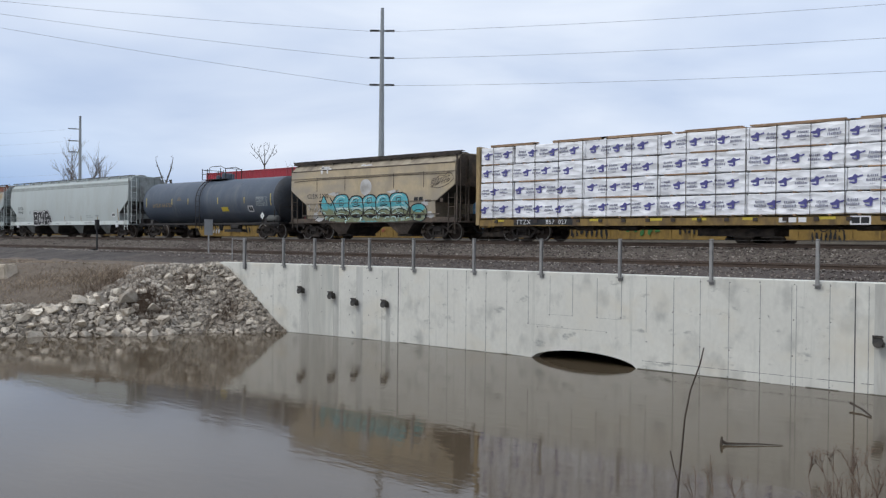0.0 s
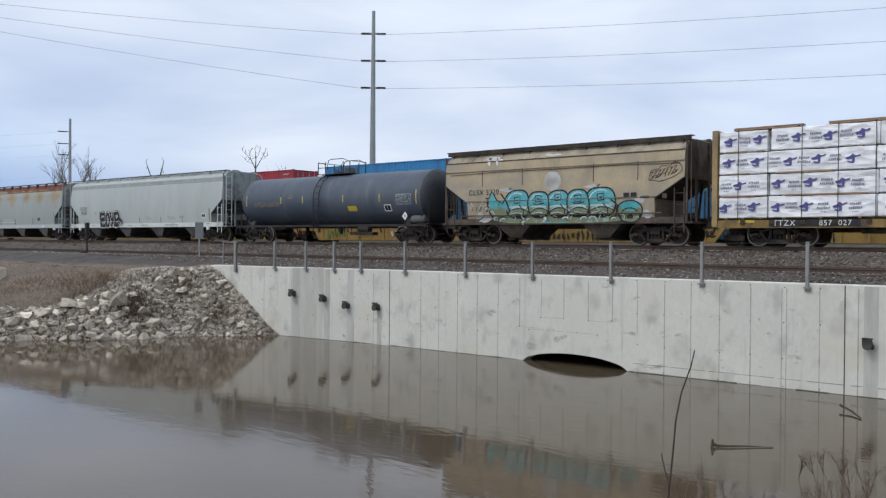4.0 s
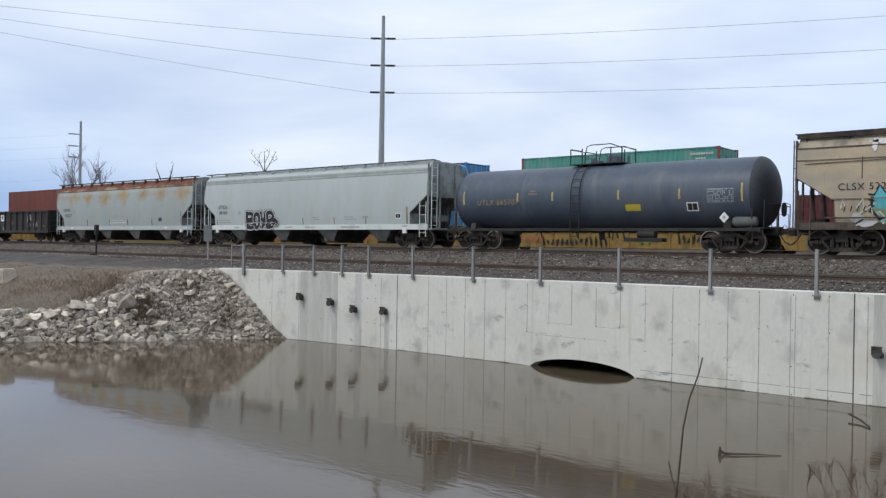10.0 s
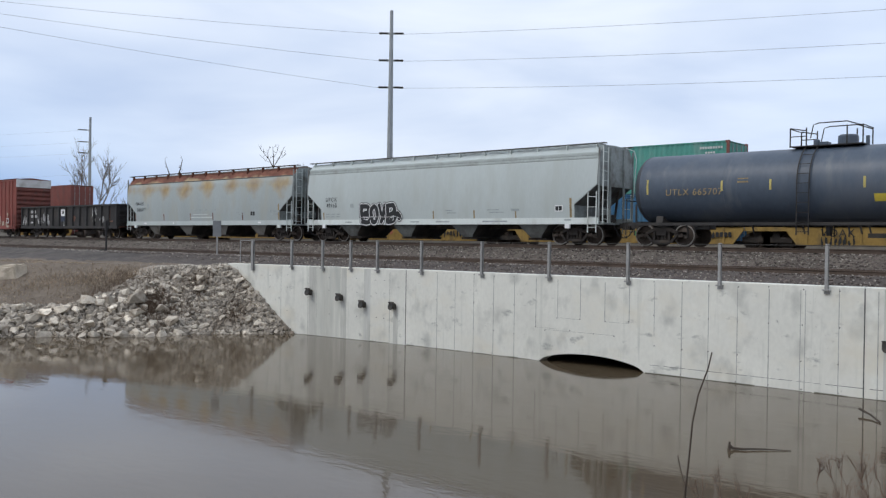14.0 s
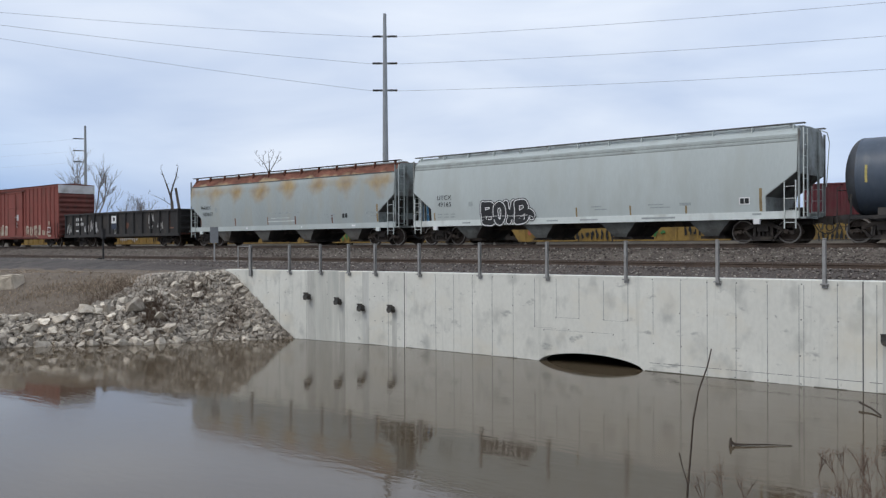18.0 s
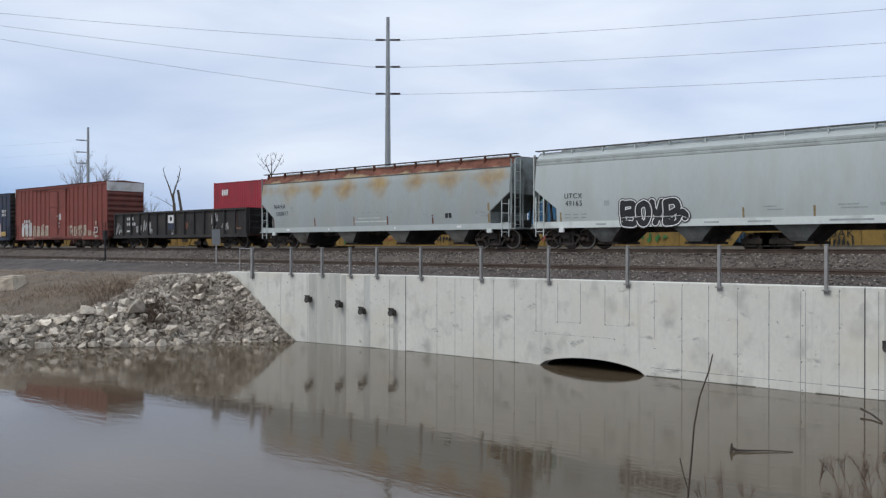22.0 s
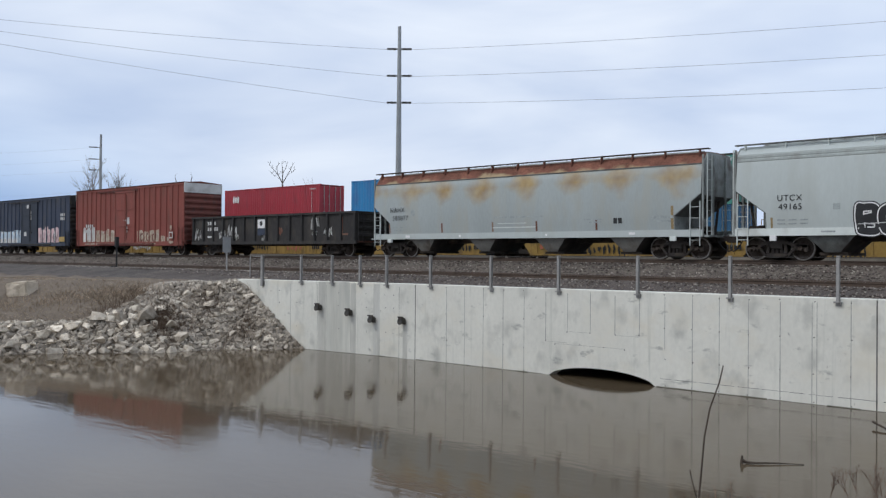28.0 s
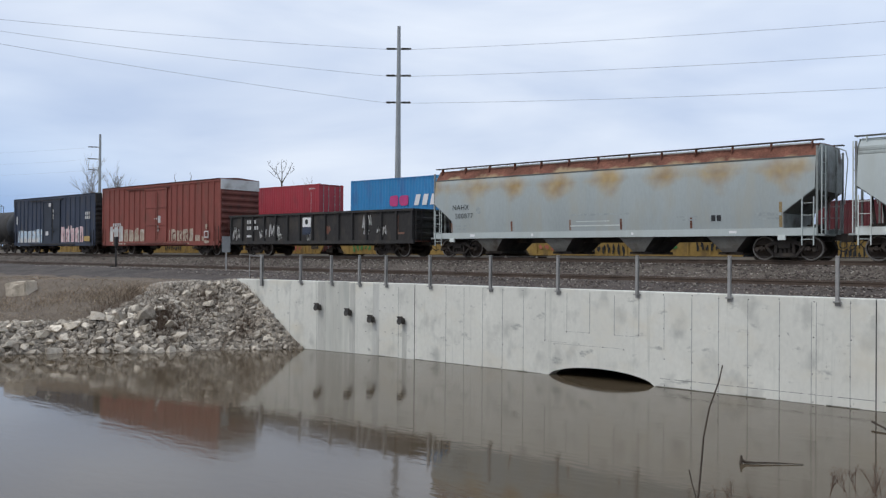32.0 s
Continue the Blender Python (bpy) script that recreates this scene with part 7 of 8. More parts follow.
MAGENTA = mat("magenta_logo_paint", (0.50, 0.055, 0.20), 0.6, var=0.1, scale=2, bump=0)
REDPAINT = mat("red_spray_paint", (0.42, 0.13, 0.08), 0.6, var=0.2, scale=2, bump=0)


def container(x0, z0, paint, label, height=2.59, post=None):
    L, w = 12.19, 1.219
    ct = thing("shipping_container", label, "shipping container", pose(x0 + L / 2, STACK_Y, z0), group="containers on the stack train")
    n, d = 42, 0.036
    wave = []
    for i in range(n):
        a = -L / 2 + 0.12 + (L - 0.24) * i / n
        p = (L - 0.24) / n
        wave += [(a, 0), (a + p * 0.3, 0), (a + p * 0.5, d), (a + p * 0.8, d)]
    wave.append((L / 2 - 0.12, 0))
    for s in (-1, 1):
        bm = bmesh.new()
        prism(bm, [(x, s * (w - 0.02 - k)) for x, k in wave] + [(L / 2 - 0.12, s * (w - 0.09)), (-L / 2 + 0.12, s * (w - 0.09))], 0.14, height - 0.06, "z")
        part("side_panel", bm, paint, ct)
        bm = bmesh.new()
        box(bm, -L / 2 + 0.1, L / 2 - 0.1, *sorted((s * w, s * (w - 0.07))), height - 0.08, height - 0.015)
        part("top_rail", bm, paint, ct)
        bm = bmesh.new()
        box(bm, -L / 2 + 0.1, L / 2 - 0.1, *sorted((s * w, s * (w - 0.09))), 0.0, 0.15)
        part("bottom_rail", bm, paint, ct)
        for e in (-1, 1):
            bm = bmesh.new()
            box(bm, *sorted((e * L / 2, e * (L / 2 - 0.13))), *sorted((s * w, s * (w - 0.11))), 0.1, height - 0.1)
            part("corner_post", bm, post or paint, ct)
            for z in (0.0, height - 0.12):
                bm = bmesh.new()
                box(bm, *sorted((e * (L / 2 + 0.002), e * (L / 2 - 0.178))), *sorted((s * (w + 0.002), s * (w - 0.162))), z, z + 0.12)
                part("corner_casting", bm, post or paint, ct)
    bm = bmesh.new()
    box(bm, -L / 2 + 0.1, L / 2 - 0.1, -w + 0.07, w - 0.07, height - 0.05, height - 0.02)
    for i in range(30):
        x = -L / 2 + 0.3 + (L - 0.6) * i / 29
        box(bm, x - 0.09, x + 0.09, -w + 0.12, w - 0.12, height - 0.02, height - 0.002)
    part("roof", bm, paint, ct)
    bm = bmesh.new()
    box(bm, -L / 2 + 0.1, L / 2 - 0.1, -w + 0.08, w - 0.08, 0.02, 0.12)
    part("floor", bm, IRON, ct)
    for e in (-1, 1):
        x = e * L / 2
        for y0, y1 in ((-w + 0.11, -0.006), (0.006, w - 0.11)):
            bm = bmesh.new()
            box(bm, *sorted((x - e * 0.02, x - e * 0.07)), y0, y1, 0.13, height - 0.12)
            if e < 0:
                for k in range(5):
                    y = y0 + (y1 - y0) * (k + 0.5) / 5
                    prism(bm, [(x - e * 0.02, y - 0.08), (x + e * 0.005, y - 0.04), (x + e * 0.005, y + 0.04), (x - e * 0.02, y + 0.08)], 0.2, height - 0.2, "z")
            dr = part("door" if e > 0 else "end_wall", bm, paint, ct)
            if e > 0:
                for k in (0.3, 0.75):
                    y = y0 + (y1 - y0) * k
                    bm = bmesh.new()
                    tube(bm, (x + 0.025, y, 0.1), (x + 0.025, y, height - 0.1), 0.02, n=6)
                    for z in (0.5, 1.1, 1.7, 2.2):
                        box(bm, x - 0.02, x + 0.03, y - 0.05, y + 0.05, z - 0.03, z + 0.03)
                    part("lock_rod", bm, GALV, dr)
    return ct


def well_car(xc, half=7.0):
    wc = thing("well_car", "grimy yellow container well car with graffiti", "freight car", pose(xc, STACK_Y, STACK_Z), group="well cars of the stack train")
    for s in (-1, 1):
        bm = bmesh.new()
        prism(bm, [(-half, 0.95), (-half + 0.5, 0.30), (half - 0.5, 0.30), (half, 0.95), (half, 1.15), (-half, 1.15)], *sorted((s * 1.36, s * 1.44)), "y")
        part("side_sill", bm, WELL, wc)
        bm = bmesh.new()
        box(bm, -half, half, *sorted((s * 1.30, s * 1.50)), 1.13, 1.22)
        box(bm, -half + 0.5, half - 0.5, *sorted((s * 1.30, s * 1.50)), 0.26, 0.34)
        part("chord", bm, WELL, wc)
        bm = bmesh.new()
        box(bm, -0.05, 0.05, *sorted((s * 1.44, s * 1.49)), 0.34, 1.13)
        stiff = mesh_of(bm, "stiffener", WELL)
        for i in range(11):
            piece("stiffener", stiff, wc, pose(-half + 1 + (2 * half - 2) * i / 10, 0, 0))
    bm = bmesh.new()
    box(bm, -half + 0.4, half - 0.4, -1.36, 1.36, 0.24, 0.32)
    part("well_floor", bm, IRON, wc)
    for s in (-1, 1):
        bm = bmesh.new()
        box(bm, *sorted((s * half, s * (half + 1.05))), -1.3, 1.3, 0.92, 1.18)
        part("end_platform", bm, WELL, wc)
        bm = bmesh.new()
        for y in (-1.2, 1.2):
            path_tube(bm, [(s * (half + 0.3), y, 1.18), (s * (half + 0.3), y, 2.1), (s * (half + 0.9), y, 2.1), (s * (half + 0.9), y, 1.18)], 0.025)
        part("handrail", bm, WELL, wc)
        bm = bmesh.new()
        box(bm, *sorted((s * (half + 0.4), s * (half + 0.75))), -1.05, 1.05, 0.45, 0.92)
        tk = part("truck", bm, IRON, wc)
        for y in (-0.75, 0.75):
            for x in (s * (half + 0.15), s * (half + 1.02)):
                bm = bmesh.new()
                turned(bm, ((y - 0.07, 0.1), (y - 0.07, 0.40), (y + 0.07, 0.43), (y + 0.07, 0.1)), "y", (x, 0, 0.42), 20)
                part("wheel", bm, WHEELMAT, tk, smooth=True)
            bm = bmesh.new()
            box(bm, *sorted((s * (half - 0.2), s * (half + 1.2))), y * 1.35 - 0.07, y * 1.35 + 0.07, 0.36, 0.62)
            part("side_frame", bm, IRON, tk)
    return wc


def on_well(z):
    return 1.495


wells = {x: well_car(x) for x in (-94.0, -72.2, -56.2, -40.5, -24.06, -8.0)}
sprays = ((-72.2, ((-3, 0.75, 1.6, WHITEGREY, 9), (2.5, 0.7, 1.4, BLACK, 8))), (-56.2, ((-4.6, 0.72, 0.9, WHITEGREY, 5), (-1, 0.75, 1.3, BLACK, 8), (3.5, 0.65, 1.0, REDPAINT, 4))),
          (-40.5, ((-4.6, 0.7, 1.0, GREENPAINT, 5), (-1.6, 0.75, 1.0, REDPAINT, 4), (1.2, 0.72, 0.6, WHITEGREY, 3), (4.2, 0.7, 1.2, BLACK, 9))),
          (-24.06, ((-5.0, 0.7, 0.9, REDPAINT, 4), (-2.2, 0.6, 2.2, BLACK, 14), (2.0, 0.72, 1.1, GREENPAINT, 5), (4.8, 0.75, 0.8, BLACK, 6))), (-8.0, ((-4.6, 0.42, 0.8, BLACK, 8), (2.0, 0.7, 1.0, BLACK, 6))))
for xc, marks in sprays:
    for k, (x, z, w, m, n) in enumerate(marks):
        r = random.Random(int(xc * 10) + k)
        decal("graffiti", [oval(x - w + 2 * w * (i + 0.5) / n, z + r.uniform(-0.06, 0.06), w / n * 0.55, r.uniform(0.10, 0.26), 12, 0.3, 300 + i) for i in range(n)], on_well, m, wells[xc], "spray-painted scribble")
    decal("lettering", [rect(5.6 + 0.22 * i, 5.76 + 0.22 * i, 0.62, 0.86, 2) for i in range(4)], on_well, BLACK, wells[xc])
letters("VOAK", -4.6, -1.505, 0.82, 0.52, BLACK, wells[-8.0], "black spray-painted tag", name="graffiti")
base = STACK_Z + 0.325
top2 = base + 2.59 + 0.01
container(-62.3, base, C_BROWN, "brown-red shipping container low in a well car")
red = container(-62.3, top2, C_RED, "red shipping container stacked on top")
container(-46.6, base, C_SKY, "mid-blue shipping container low in a well car")
blue = container(-46.6, top2, C_BLUE, "bright blue stacked shipping container with magenta and white shapes")
container(-30.15, base, C_SKY, "mid-blue shipping container low in a well car")
teal = container(-30.15, top2, C_TEAL, "faded green-teal shipping container stacked on top", post=C_BROWN)
container(-14.1, base, C_MAROON, "maroon shipping container alone in a well car")
container(-100.1, base, C_BROWN, "brown-red shipping container low in a well car")
container(-100.1, top2 - 0.3 + 0.3, C_BROWN, "brown-red shipping container stacked on top")
panel = lambda z: 1.222
# company marks as plain shapes
decal("logo_shape", [oval(-61.0 - -56.2 + 0.30 * i, 1.75, 0.12, 0.26, 14, 0.06, i, 3) for i in range(3)], panel, WHITE, red, "white company logo shapes")
decal("logo_shape", [oval(-42.2 - -40.5 + 0.95 * i, 1.0, 0.42, 0.36, 18, 0.04, i, 4) for i in range(2)], panel, MAGENTA, blue, "magenta logo shapes")
for i in range(4):
    x = -40.3 + 40.5 + 0.72 * i
    bm = bmesh.new()
    prism(bm, [(x, 0.64), (x + 0.42, 0.64), (x + 0.62, 1.36), (x + 0.20, 1.36)], -1.235, -1.222, "y")
    part("logo_shape", bm, WHITE, blue, "slanted white logo bar")
bars(teal, [(4.6 + 0.14 * i, 2.25, 0.10, 0.12) for i in range(9)] + [(4.9 + 0.14 * i, 2.0, 0.10, 0.10) for i in range(4)], panel, WHITEGREY, "small white code bars")
bars(red, [(5.0 + 0.12 * i, 2.25, 0.08, 0.10) for i in range(6)] + [(5.2, 0.35 + 0.2 * i, 0.05, 0.13) for i in range(9)], panel, WHITEGREY)

# ---- poles, wires, trees and bank clutter ----
def power_pole(name, x, y, base, height, arms, arm_len, turn, r0, r1, label, sides=(-1, 1)):
    p = thing(name, label, "utility pole", pose(x, y, base, 0, 0, turn), group="power line poles")
    bm = bmesh.new()
    tube(bm, (0, 0, 0), (0, 0, height), r0, r1, 14)
    part("shaft", bm, STEEL_POLE, p, smooth=True)
    for z in arms:
        for s in sides:
            bm = bmesh.new()
            prism(bm, [(0, z - 0.13), (0, z + 0.13), (s * arm_len * 0.3, z + 0.10), (s * arm_len * 0.3, z - 0.06)], -0.10, 0.10, "y")
            a = part("crossarm", bm, STEEL_POLE, p)
            bm = bmesh.new()
            k0, k1 = arm_len * 0.26, arm_len
            rim = [(s * (k0 + (k1 - k0) * i / 14), 0.16 if i % 2 else 0.09) for i in range(15)]
            turned(bm, [(rim[0][0], 0.02)] + rim + [(rim[-1][0], 0.02)], "x", (0, 0, z + 0.02), 10)
            ins = part("insulator", bm, BLACKPLASTIC, a, smooth=True)
            bm = bmesh.new()
            box(bm, s * arm_len - 0.06, s * arm_len + 0.06, -0.06, 0.06, z - 0.06, z + 0.12)
            part("clamp", bm, STEEL_POLE, ins)
    return p


PX, PY = -74.0, 75.0
power_pole("utility_pole", PX, PY, 2.9, 28.9, (26.15, 22.9, 19.65), 1.45, 41, 0.46, 0.20,
           "tall grey tubular steel power pole with three crossarm pairs")
power_pole("utility_pole", -197.7, 100.0, 2.9, 29.3, (26.2, 23.4, 20.8), 2.6, 62, 0.46, 0.25, "distant grey steel power pole with arms on one side", (-1,))


def wire(a, b, sag, r=0.02):
    bm = bmesh.new()
    pts = []
    for i in range(25):
        k = i / 24
        p = Vector(a).lerp(Vector(b), k)
        p.z -= sag * 4 * k * (1 - k)
        pts.append(p)
    path_tube(bm, pts, r, 5)
    return bm


CABLE = mat("aluminium_conductor", (0.34, 0.36, 0.40), 0.6, 0.4, var=0.05, bump=0)
lines = thing("overhead_wires", "thin grey power conductors slung between the poles", "power line")
ca, sa = math.cos(radians(41)), math.sin(radians(41))
for z, zl, zr in ((29.0, 30.7, 28.6), (25.75, 30.45, 25.2), (22.5, 30.05, 21.9)):
    part("wire", wire((PX - 1.4 * ca, PY - 1.4 * sa, z), (-113, 20, zl), 0.55), CABLE, lines)
    part("wire", wire((PX + 1.4 * ca, PY + 1.4 * sa, z), (31, 113, zr), 1.2), CABLE, lines)
for z in (29.0, 26.2, 23.6, 18.6):
    part("wire", wire((-199.9, 98.0, z), (-330, 70, 4.05 + (z - 4.05) * 1.25), 1.5, 0.012), CABLE, lines)

BARK = mat("grey_brown_bark", (0.10, 0.086, 0.072), 0.95, var=0.25, scale=3, fine=20, bump=0.3)
# bark paled for the far crowns: distance haze put into the colour
HAZYTWIG = mat("haze_paled_twig", (0.17, 0.15, 0.135), 0.95, var=0.25, scale=3, bump=0)
DRYWEED = mat("dry_weed", (0.30, 0.235, 0.17), 0.95, var=0.3, scale=3, fine=10, bump=0, piece=0.12)
WEEDBROWN = mat("brown_bank_weed", (0.15, 0.105, 0.073), 0.95, var=0.3, scale=3, bump=0, piece=0.3)
TWIG = mat("thin_brown_twig", (0.062, 0.048, 0.037), 0.9, var=0.25, scale=4, bump=0)


def limb(bm, rnd, p, way, length, r, depth, spread):
    n = 3
    for i in range(n):
        q = p + way * (length / n)
        r2 = r * 0.86
        tube(bm, p, q, r, r2, 5, caps=False)
        if depth and (i or depth < 3):
            for _ in range(rnd.randint(1, 2)):
                side = (way + Vector((rnd.uniform(-1, 1), rnd.uniform(-1, 1), rnd.uniform(-0.1, 0.8))) * spread).normalized()
                limb(bm, rnd, q, side, length * rnd.uniform(0.45, 0.72), r2 * 0.74, depth - 1, spread)
        p, r = q, r2
        way = (way + Vector((rnd.uniform(-1, 1), rnd.uniform(-1, 1), rnd.uniform(-0.1, 0.3))) * 0.22).normalized()


def bare_tree(x, y, h, r, seed, depth, spread, label, forks=2, lean=0.45):
    t = thing("tree", label, "tree", pose(x, y, 2.8))
    rnd = random.Random(seed)
    bm = bmesh.new()
    tube(bm, (0, 0, -0.3), (0, 0, h * 0.22), r, r * 0.8, 8)
    part("trunk", bm, BARK, t)
    bm = bmesh.new()
    for i in range(forks):
        k = math.tau * (i + rnd.random() * 0.5) / forks
        limb(bm, rnd, Vector((0, 0, h * 0.27)), Vector((math.cos(k) * lean, math.sin(k) * lean, 1)).normalized(), h * 0.62, r * 0.62, depth, spread)
    k = h / max(v.co.z for v in bm.verts)
    n = len(bm.verts)
    mx, my, mz = (sum(v.co[i] for v in bm.verts) / n for i in range(3))
    for v in bm.verts:
        f = max(0.0, v.co.z - h * 0.27) / (mz - h * 0.27)
        v.co = Vector((v.co.x - mx * f, v.co.y - my * f, v.co.z)) * k
    part("crown", bm, HAZYTWIG, t, "leafless branches")


for x, y, h, r, s, d, sp, f in ((-222.3, 113.9, 27.5, 0.65, 3, 4, 0.62, 4), (-214.5, 111.0, 16.5, 0.32, 8, 4, 0.75, 3), (-243, 117.5, 16.5, 0.38, 12, 4, 0.7, 3), (-110, 90, 13.8, 0.42, 15, 4, 0.8, 4), (-150, 86, 11.4, 0.24, 9, 4, 0.8, 5), (-156, 88, 10.8, 0.24, 10, 4, 0.9, 4)):
    bare_tree(x, y, h, r, s, d, sp, "bare leafless tree beyond the tracks", f, 0.16 if f == 2 else 0.30 if f == 6 else 0.45)

# two trees whose limbs stand out against the sky: a broken forked snag and an open vase-shaped crown
def limbed_tree(x, y, label, limbs, twigs=1):
    t = thing("tree", label, "tree", pose(x, y, 2.8))
    d = math.hypot(x, y)
    for name, pts in limbs:
        bm = bmesh.new()
        loft(bm, [[(u * y / d + 0.75 * r * math.cos(k), -u * x / d + 0.75 * r * math.sin(k), z) for k in (math.tau * i / 7 for i in range(7))] for u, z, r in pts])
        part(name, bm, BARK, t)
        if name == "limb":
            rnd = random.Random(int(abs(x) * 10) + len(t.children))
            bm = bmesh.new()
            for u, z, r in pts[1:]:
                for _ in range(twigs):
                    a = Vector((u * y / d, -u * x / d, z))
                    w = Vector((rnd.uniform(-1, 1), rnd.uniform(-1, 1), rnd.uniform(0.2, 1.3))).normalized()
                    b = a + w * rnd.uniform(0.3, 0.8)
                    tube(bm, a, b, 0.03, 0.012, 4)
                    tube(bm, a.lerp(b, 0.5), a.lerp(b, 0.5) + (w + Vector((rnd.uniform(-1, 1), rnd.uniform(-1, 1), 0.4))) * 0.35, 0.018, 0.01, 4)
            part("twig", bm, BARK, t)


limbed_tree(-113.6, 70.2, "dead forked tree with broken limbs beyond the tracks", (
    ("trunk", ((0.6, 0, 0.40), (0.45, 4.5, 0.34), (0.3, 7.7, 0.28))), ("limb", ((0.35, 7.3, 0.20), (0.05, 8.6, 0.17), (-0.35, 9.9, 0.14), (-0.88, 11.4, 0.09), (-1.2, 12.4, 0.05))),
    ("limb", ((0.28, 7.5, 0.20), (0.2, 8.9, 0.18), (0.48, 9.9, 0.15), (0.95, 11.4, 0.11), (1.22, 12.8, 0.05))), ("limb", ((0.75, 10.7, 0.07), (1.3, 11.2, 0.03))),
    ("limb", ((0.2, 7.1, 0.13), (-0.7, 7.7, 0.11), (-1.6, 8.2, 0.08), (-3.0, 8.75, 0.04))), ("trunk", ((1.5, 0, 0.34), (1.35, 6.4, 0.28), (0.85, 9.6, 0.24)))))
limbed_tree(-113.2, 88.0, "small bare tree with an open spreading crown", (
    ("trunk", ((0, 0, 0.34), (0.05, 8, 0.24), (0, 12.9, 0.17))), ("limb", ((0, 12.8, 0.13), (-0.7, 14.2, 0.10), (-1.5, 15.1, 0.07), (-2.1, 15.8, 0.04))),
    ("limb", ((0, 12.8, 0.13), (0.05, 14.4, 0.09), (-0.1, 16.0, 0.04))), ("limb", ((0, 12.8, 0.13), (0.8, 14.2, 0.09), (1.3, 15.1, 0.07), (1.6, 15.9, 0.04))),
    ("limb", ((0.8, 14.2, 0.06), (1.5, 14.6, 0.05), (2.0, 15.1, 0.035))), ("limb", ((0.05, 14.4, 0.06), (0.5, 15.2, 0.05), (0.7, 16.0, 0.03))),
    ("limb", ((-0.7, 14.2, 0.06), (-0.9, 15.0, 0.05), (-0.8, 15.7, 0.03))), ("limb", ((-0.35, 13.5, 0.06), (-1.2, 13.9, 0.05), (-1.7, 14.4, 0.03)))), 2)

# sign and switch stand beside the siding
SIGN = mat("dull_sign_back", (0.20, 0.208, 0.215), 0.5, 0.5, var=0.1, scale=3, bump=0)
DARKPAINT = mat("flat_black_paint", (0.022, 0.021, 0.021), 0.7, var=0.3, scale=4, bump=0.05)
sx, sy = -38.4, 26.3
sg = thing("sign", "square grey metal sign on a thin steel post", "sign", pose(sx, sy, 2.72, 0, 0, 48))
bm = bmesh.new()
box(bm, -0.035, 0.035, -0.03, 0.03, 0, 1.9)
part("post", bm, GALV, sg)
bm = bmesh.new()
box(bm, -0.21, 0.21, -0.045, -0.032, 1.42, 2.25)
part("panel", bm, SIGN, sg)
bm = bmesh.new()
box(bm, -0.16, 0.16, -0.14, 0.14, -0.06, 0.05)
part("foot", bm, DARKPAINT, sg)
st = thing("switch_stand", "black switch stand beside the siding rails", "switch stand", pose(-51.2, 27.0, 3.05))
bm = bmesh.new()
box(bm, -0.30, 0.30, -0.25, 0.25, -0.03, 0.10)
box(bm, -0.55, -0.30, -0.1, 0.1, 0.0, 0.22)
part("base", bm, DARKPAINT, st)
bm = bmesh.new()
tube(bm, (0, 0, 0.08), (0, 0, 1.55), 0.06, 0.05)
part("mast", bm, DARKPAINT, st)
bm = bmesh.new()
box(bm, -0.11, 0.11, -0.10, 0.10, 1.42, 2.02)
part("target", bm, DARKPAINT, st)

# broken concrete block lying in the grass
bm = bmesh.new()
box(bm, -0.62, 0.62, -0.42, 0.42, -0.3, 0.5)
bmesh.ops.bevel(bm, geom=bm.edges[:], offset=0.07, segments=2, affect="EDGES")
bmesh.ops.subdivide_edges(bm, edges=bm.edges[:], cuts=2, use_grid_fill=True)
for v in bm.verts:
    v.co += Vector((noise.noise(v.co * 2), noise.noise(v.co * 2 + Vector((5, 0, 0))), noise.noise(v.co * 2 + Vector((0, 7, 0))))) * 0.09
BLOCK = mat("weathered_pale_block", (0.52, 0.45, 0.36), 0.9, var=0.15, scale=1.5, fine=10, bump=0.3, dirt=(0.3, 0.26, 0.2), amount=0.4)
solid("concrete_block", bm, BLOCK, "broken pale concrete slab lying in dry grass", "concrete block", m=pose(-42.3, 17.6, 2.15, 4, -5, 28))


def blades(name, label, spots, lo, hi, material, lean=0.35, w=0.012):
    """Dry stalks: each a narrow bent strip."""
    verts, faces = [], []
    for x, y, z in spots:
        h, k = random.uniform(lo, hi), random.uniform(0, math.tau)
        dx, dy = math.cos(k) * lean * h * random.random(), math.sin(k) * lean * h * random.random()
        q = random.uniform(0, math.tau)
        ux, uy = math.cos(q) * w, math.sin(q) * w
        n = len(verts)
        for f, s in ((0, 1), (0.5, 0.8), (1, 0.15)):
            px, py, pz = x + dx * f * f, y + dy * f * f, z + h * f
            verts += [(px - ux * s, py - uy * s, pz), (px + ux * s, py + uy * s, pz)]
        faces += [(n, n + 1, n + 3, n + 2), (n + 2, n + 3, n + 5, n + 4)]
    me = bpy.data.meshes.new(name)
    me.from_pydata(verts, [], faces)
    me.materials.append(material)
    return tagged(new(name, me), label, "dry grass", kind="stuff")


GRASSMAT = mat("matted_dead_grass", (0.33, 0.258, 0.185), 0.95, var=0.2, scale=0.5, fine=2, bump=0, piece=0.10)
spots = []
rnd = random.Random(21)
while len(spots) < 11000:
    y = rnd.uniform(9, 21.5)
    k = min(1, max(0, (y - 17.0) / 6.0))
    s = 1.9 + 2.4 * k + 14 * rnd.random() ** 1.5
    x = shore_x(y) - s
    if noise.noise((x * 0.35, y * 0.35, 4)) > -0.6 + rnd.uniform(-0.2, 0.2):
        spots.append((x, y, ground_z(x, y)))
blades("dry_grass", "matted dry brown grass on the bank", spots, 0.015, 0.05, GRASSMAT, 3.0, 0.022)
spots = []
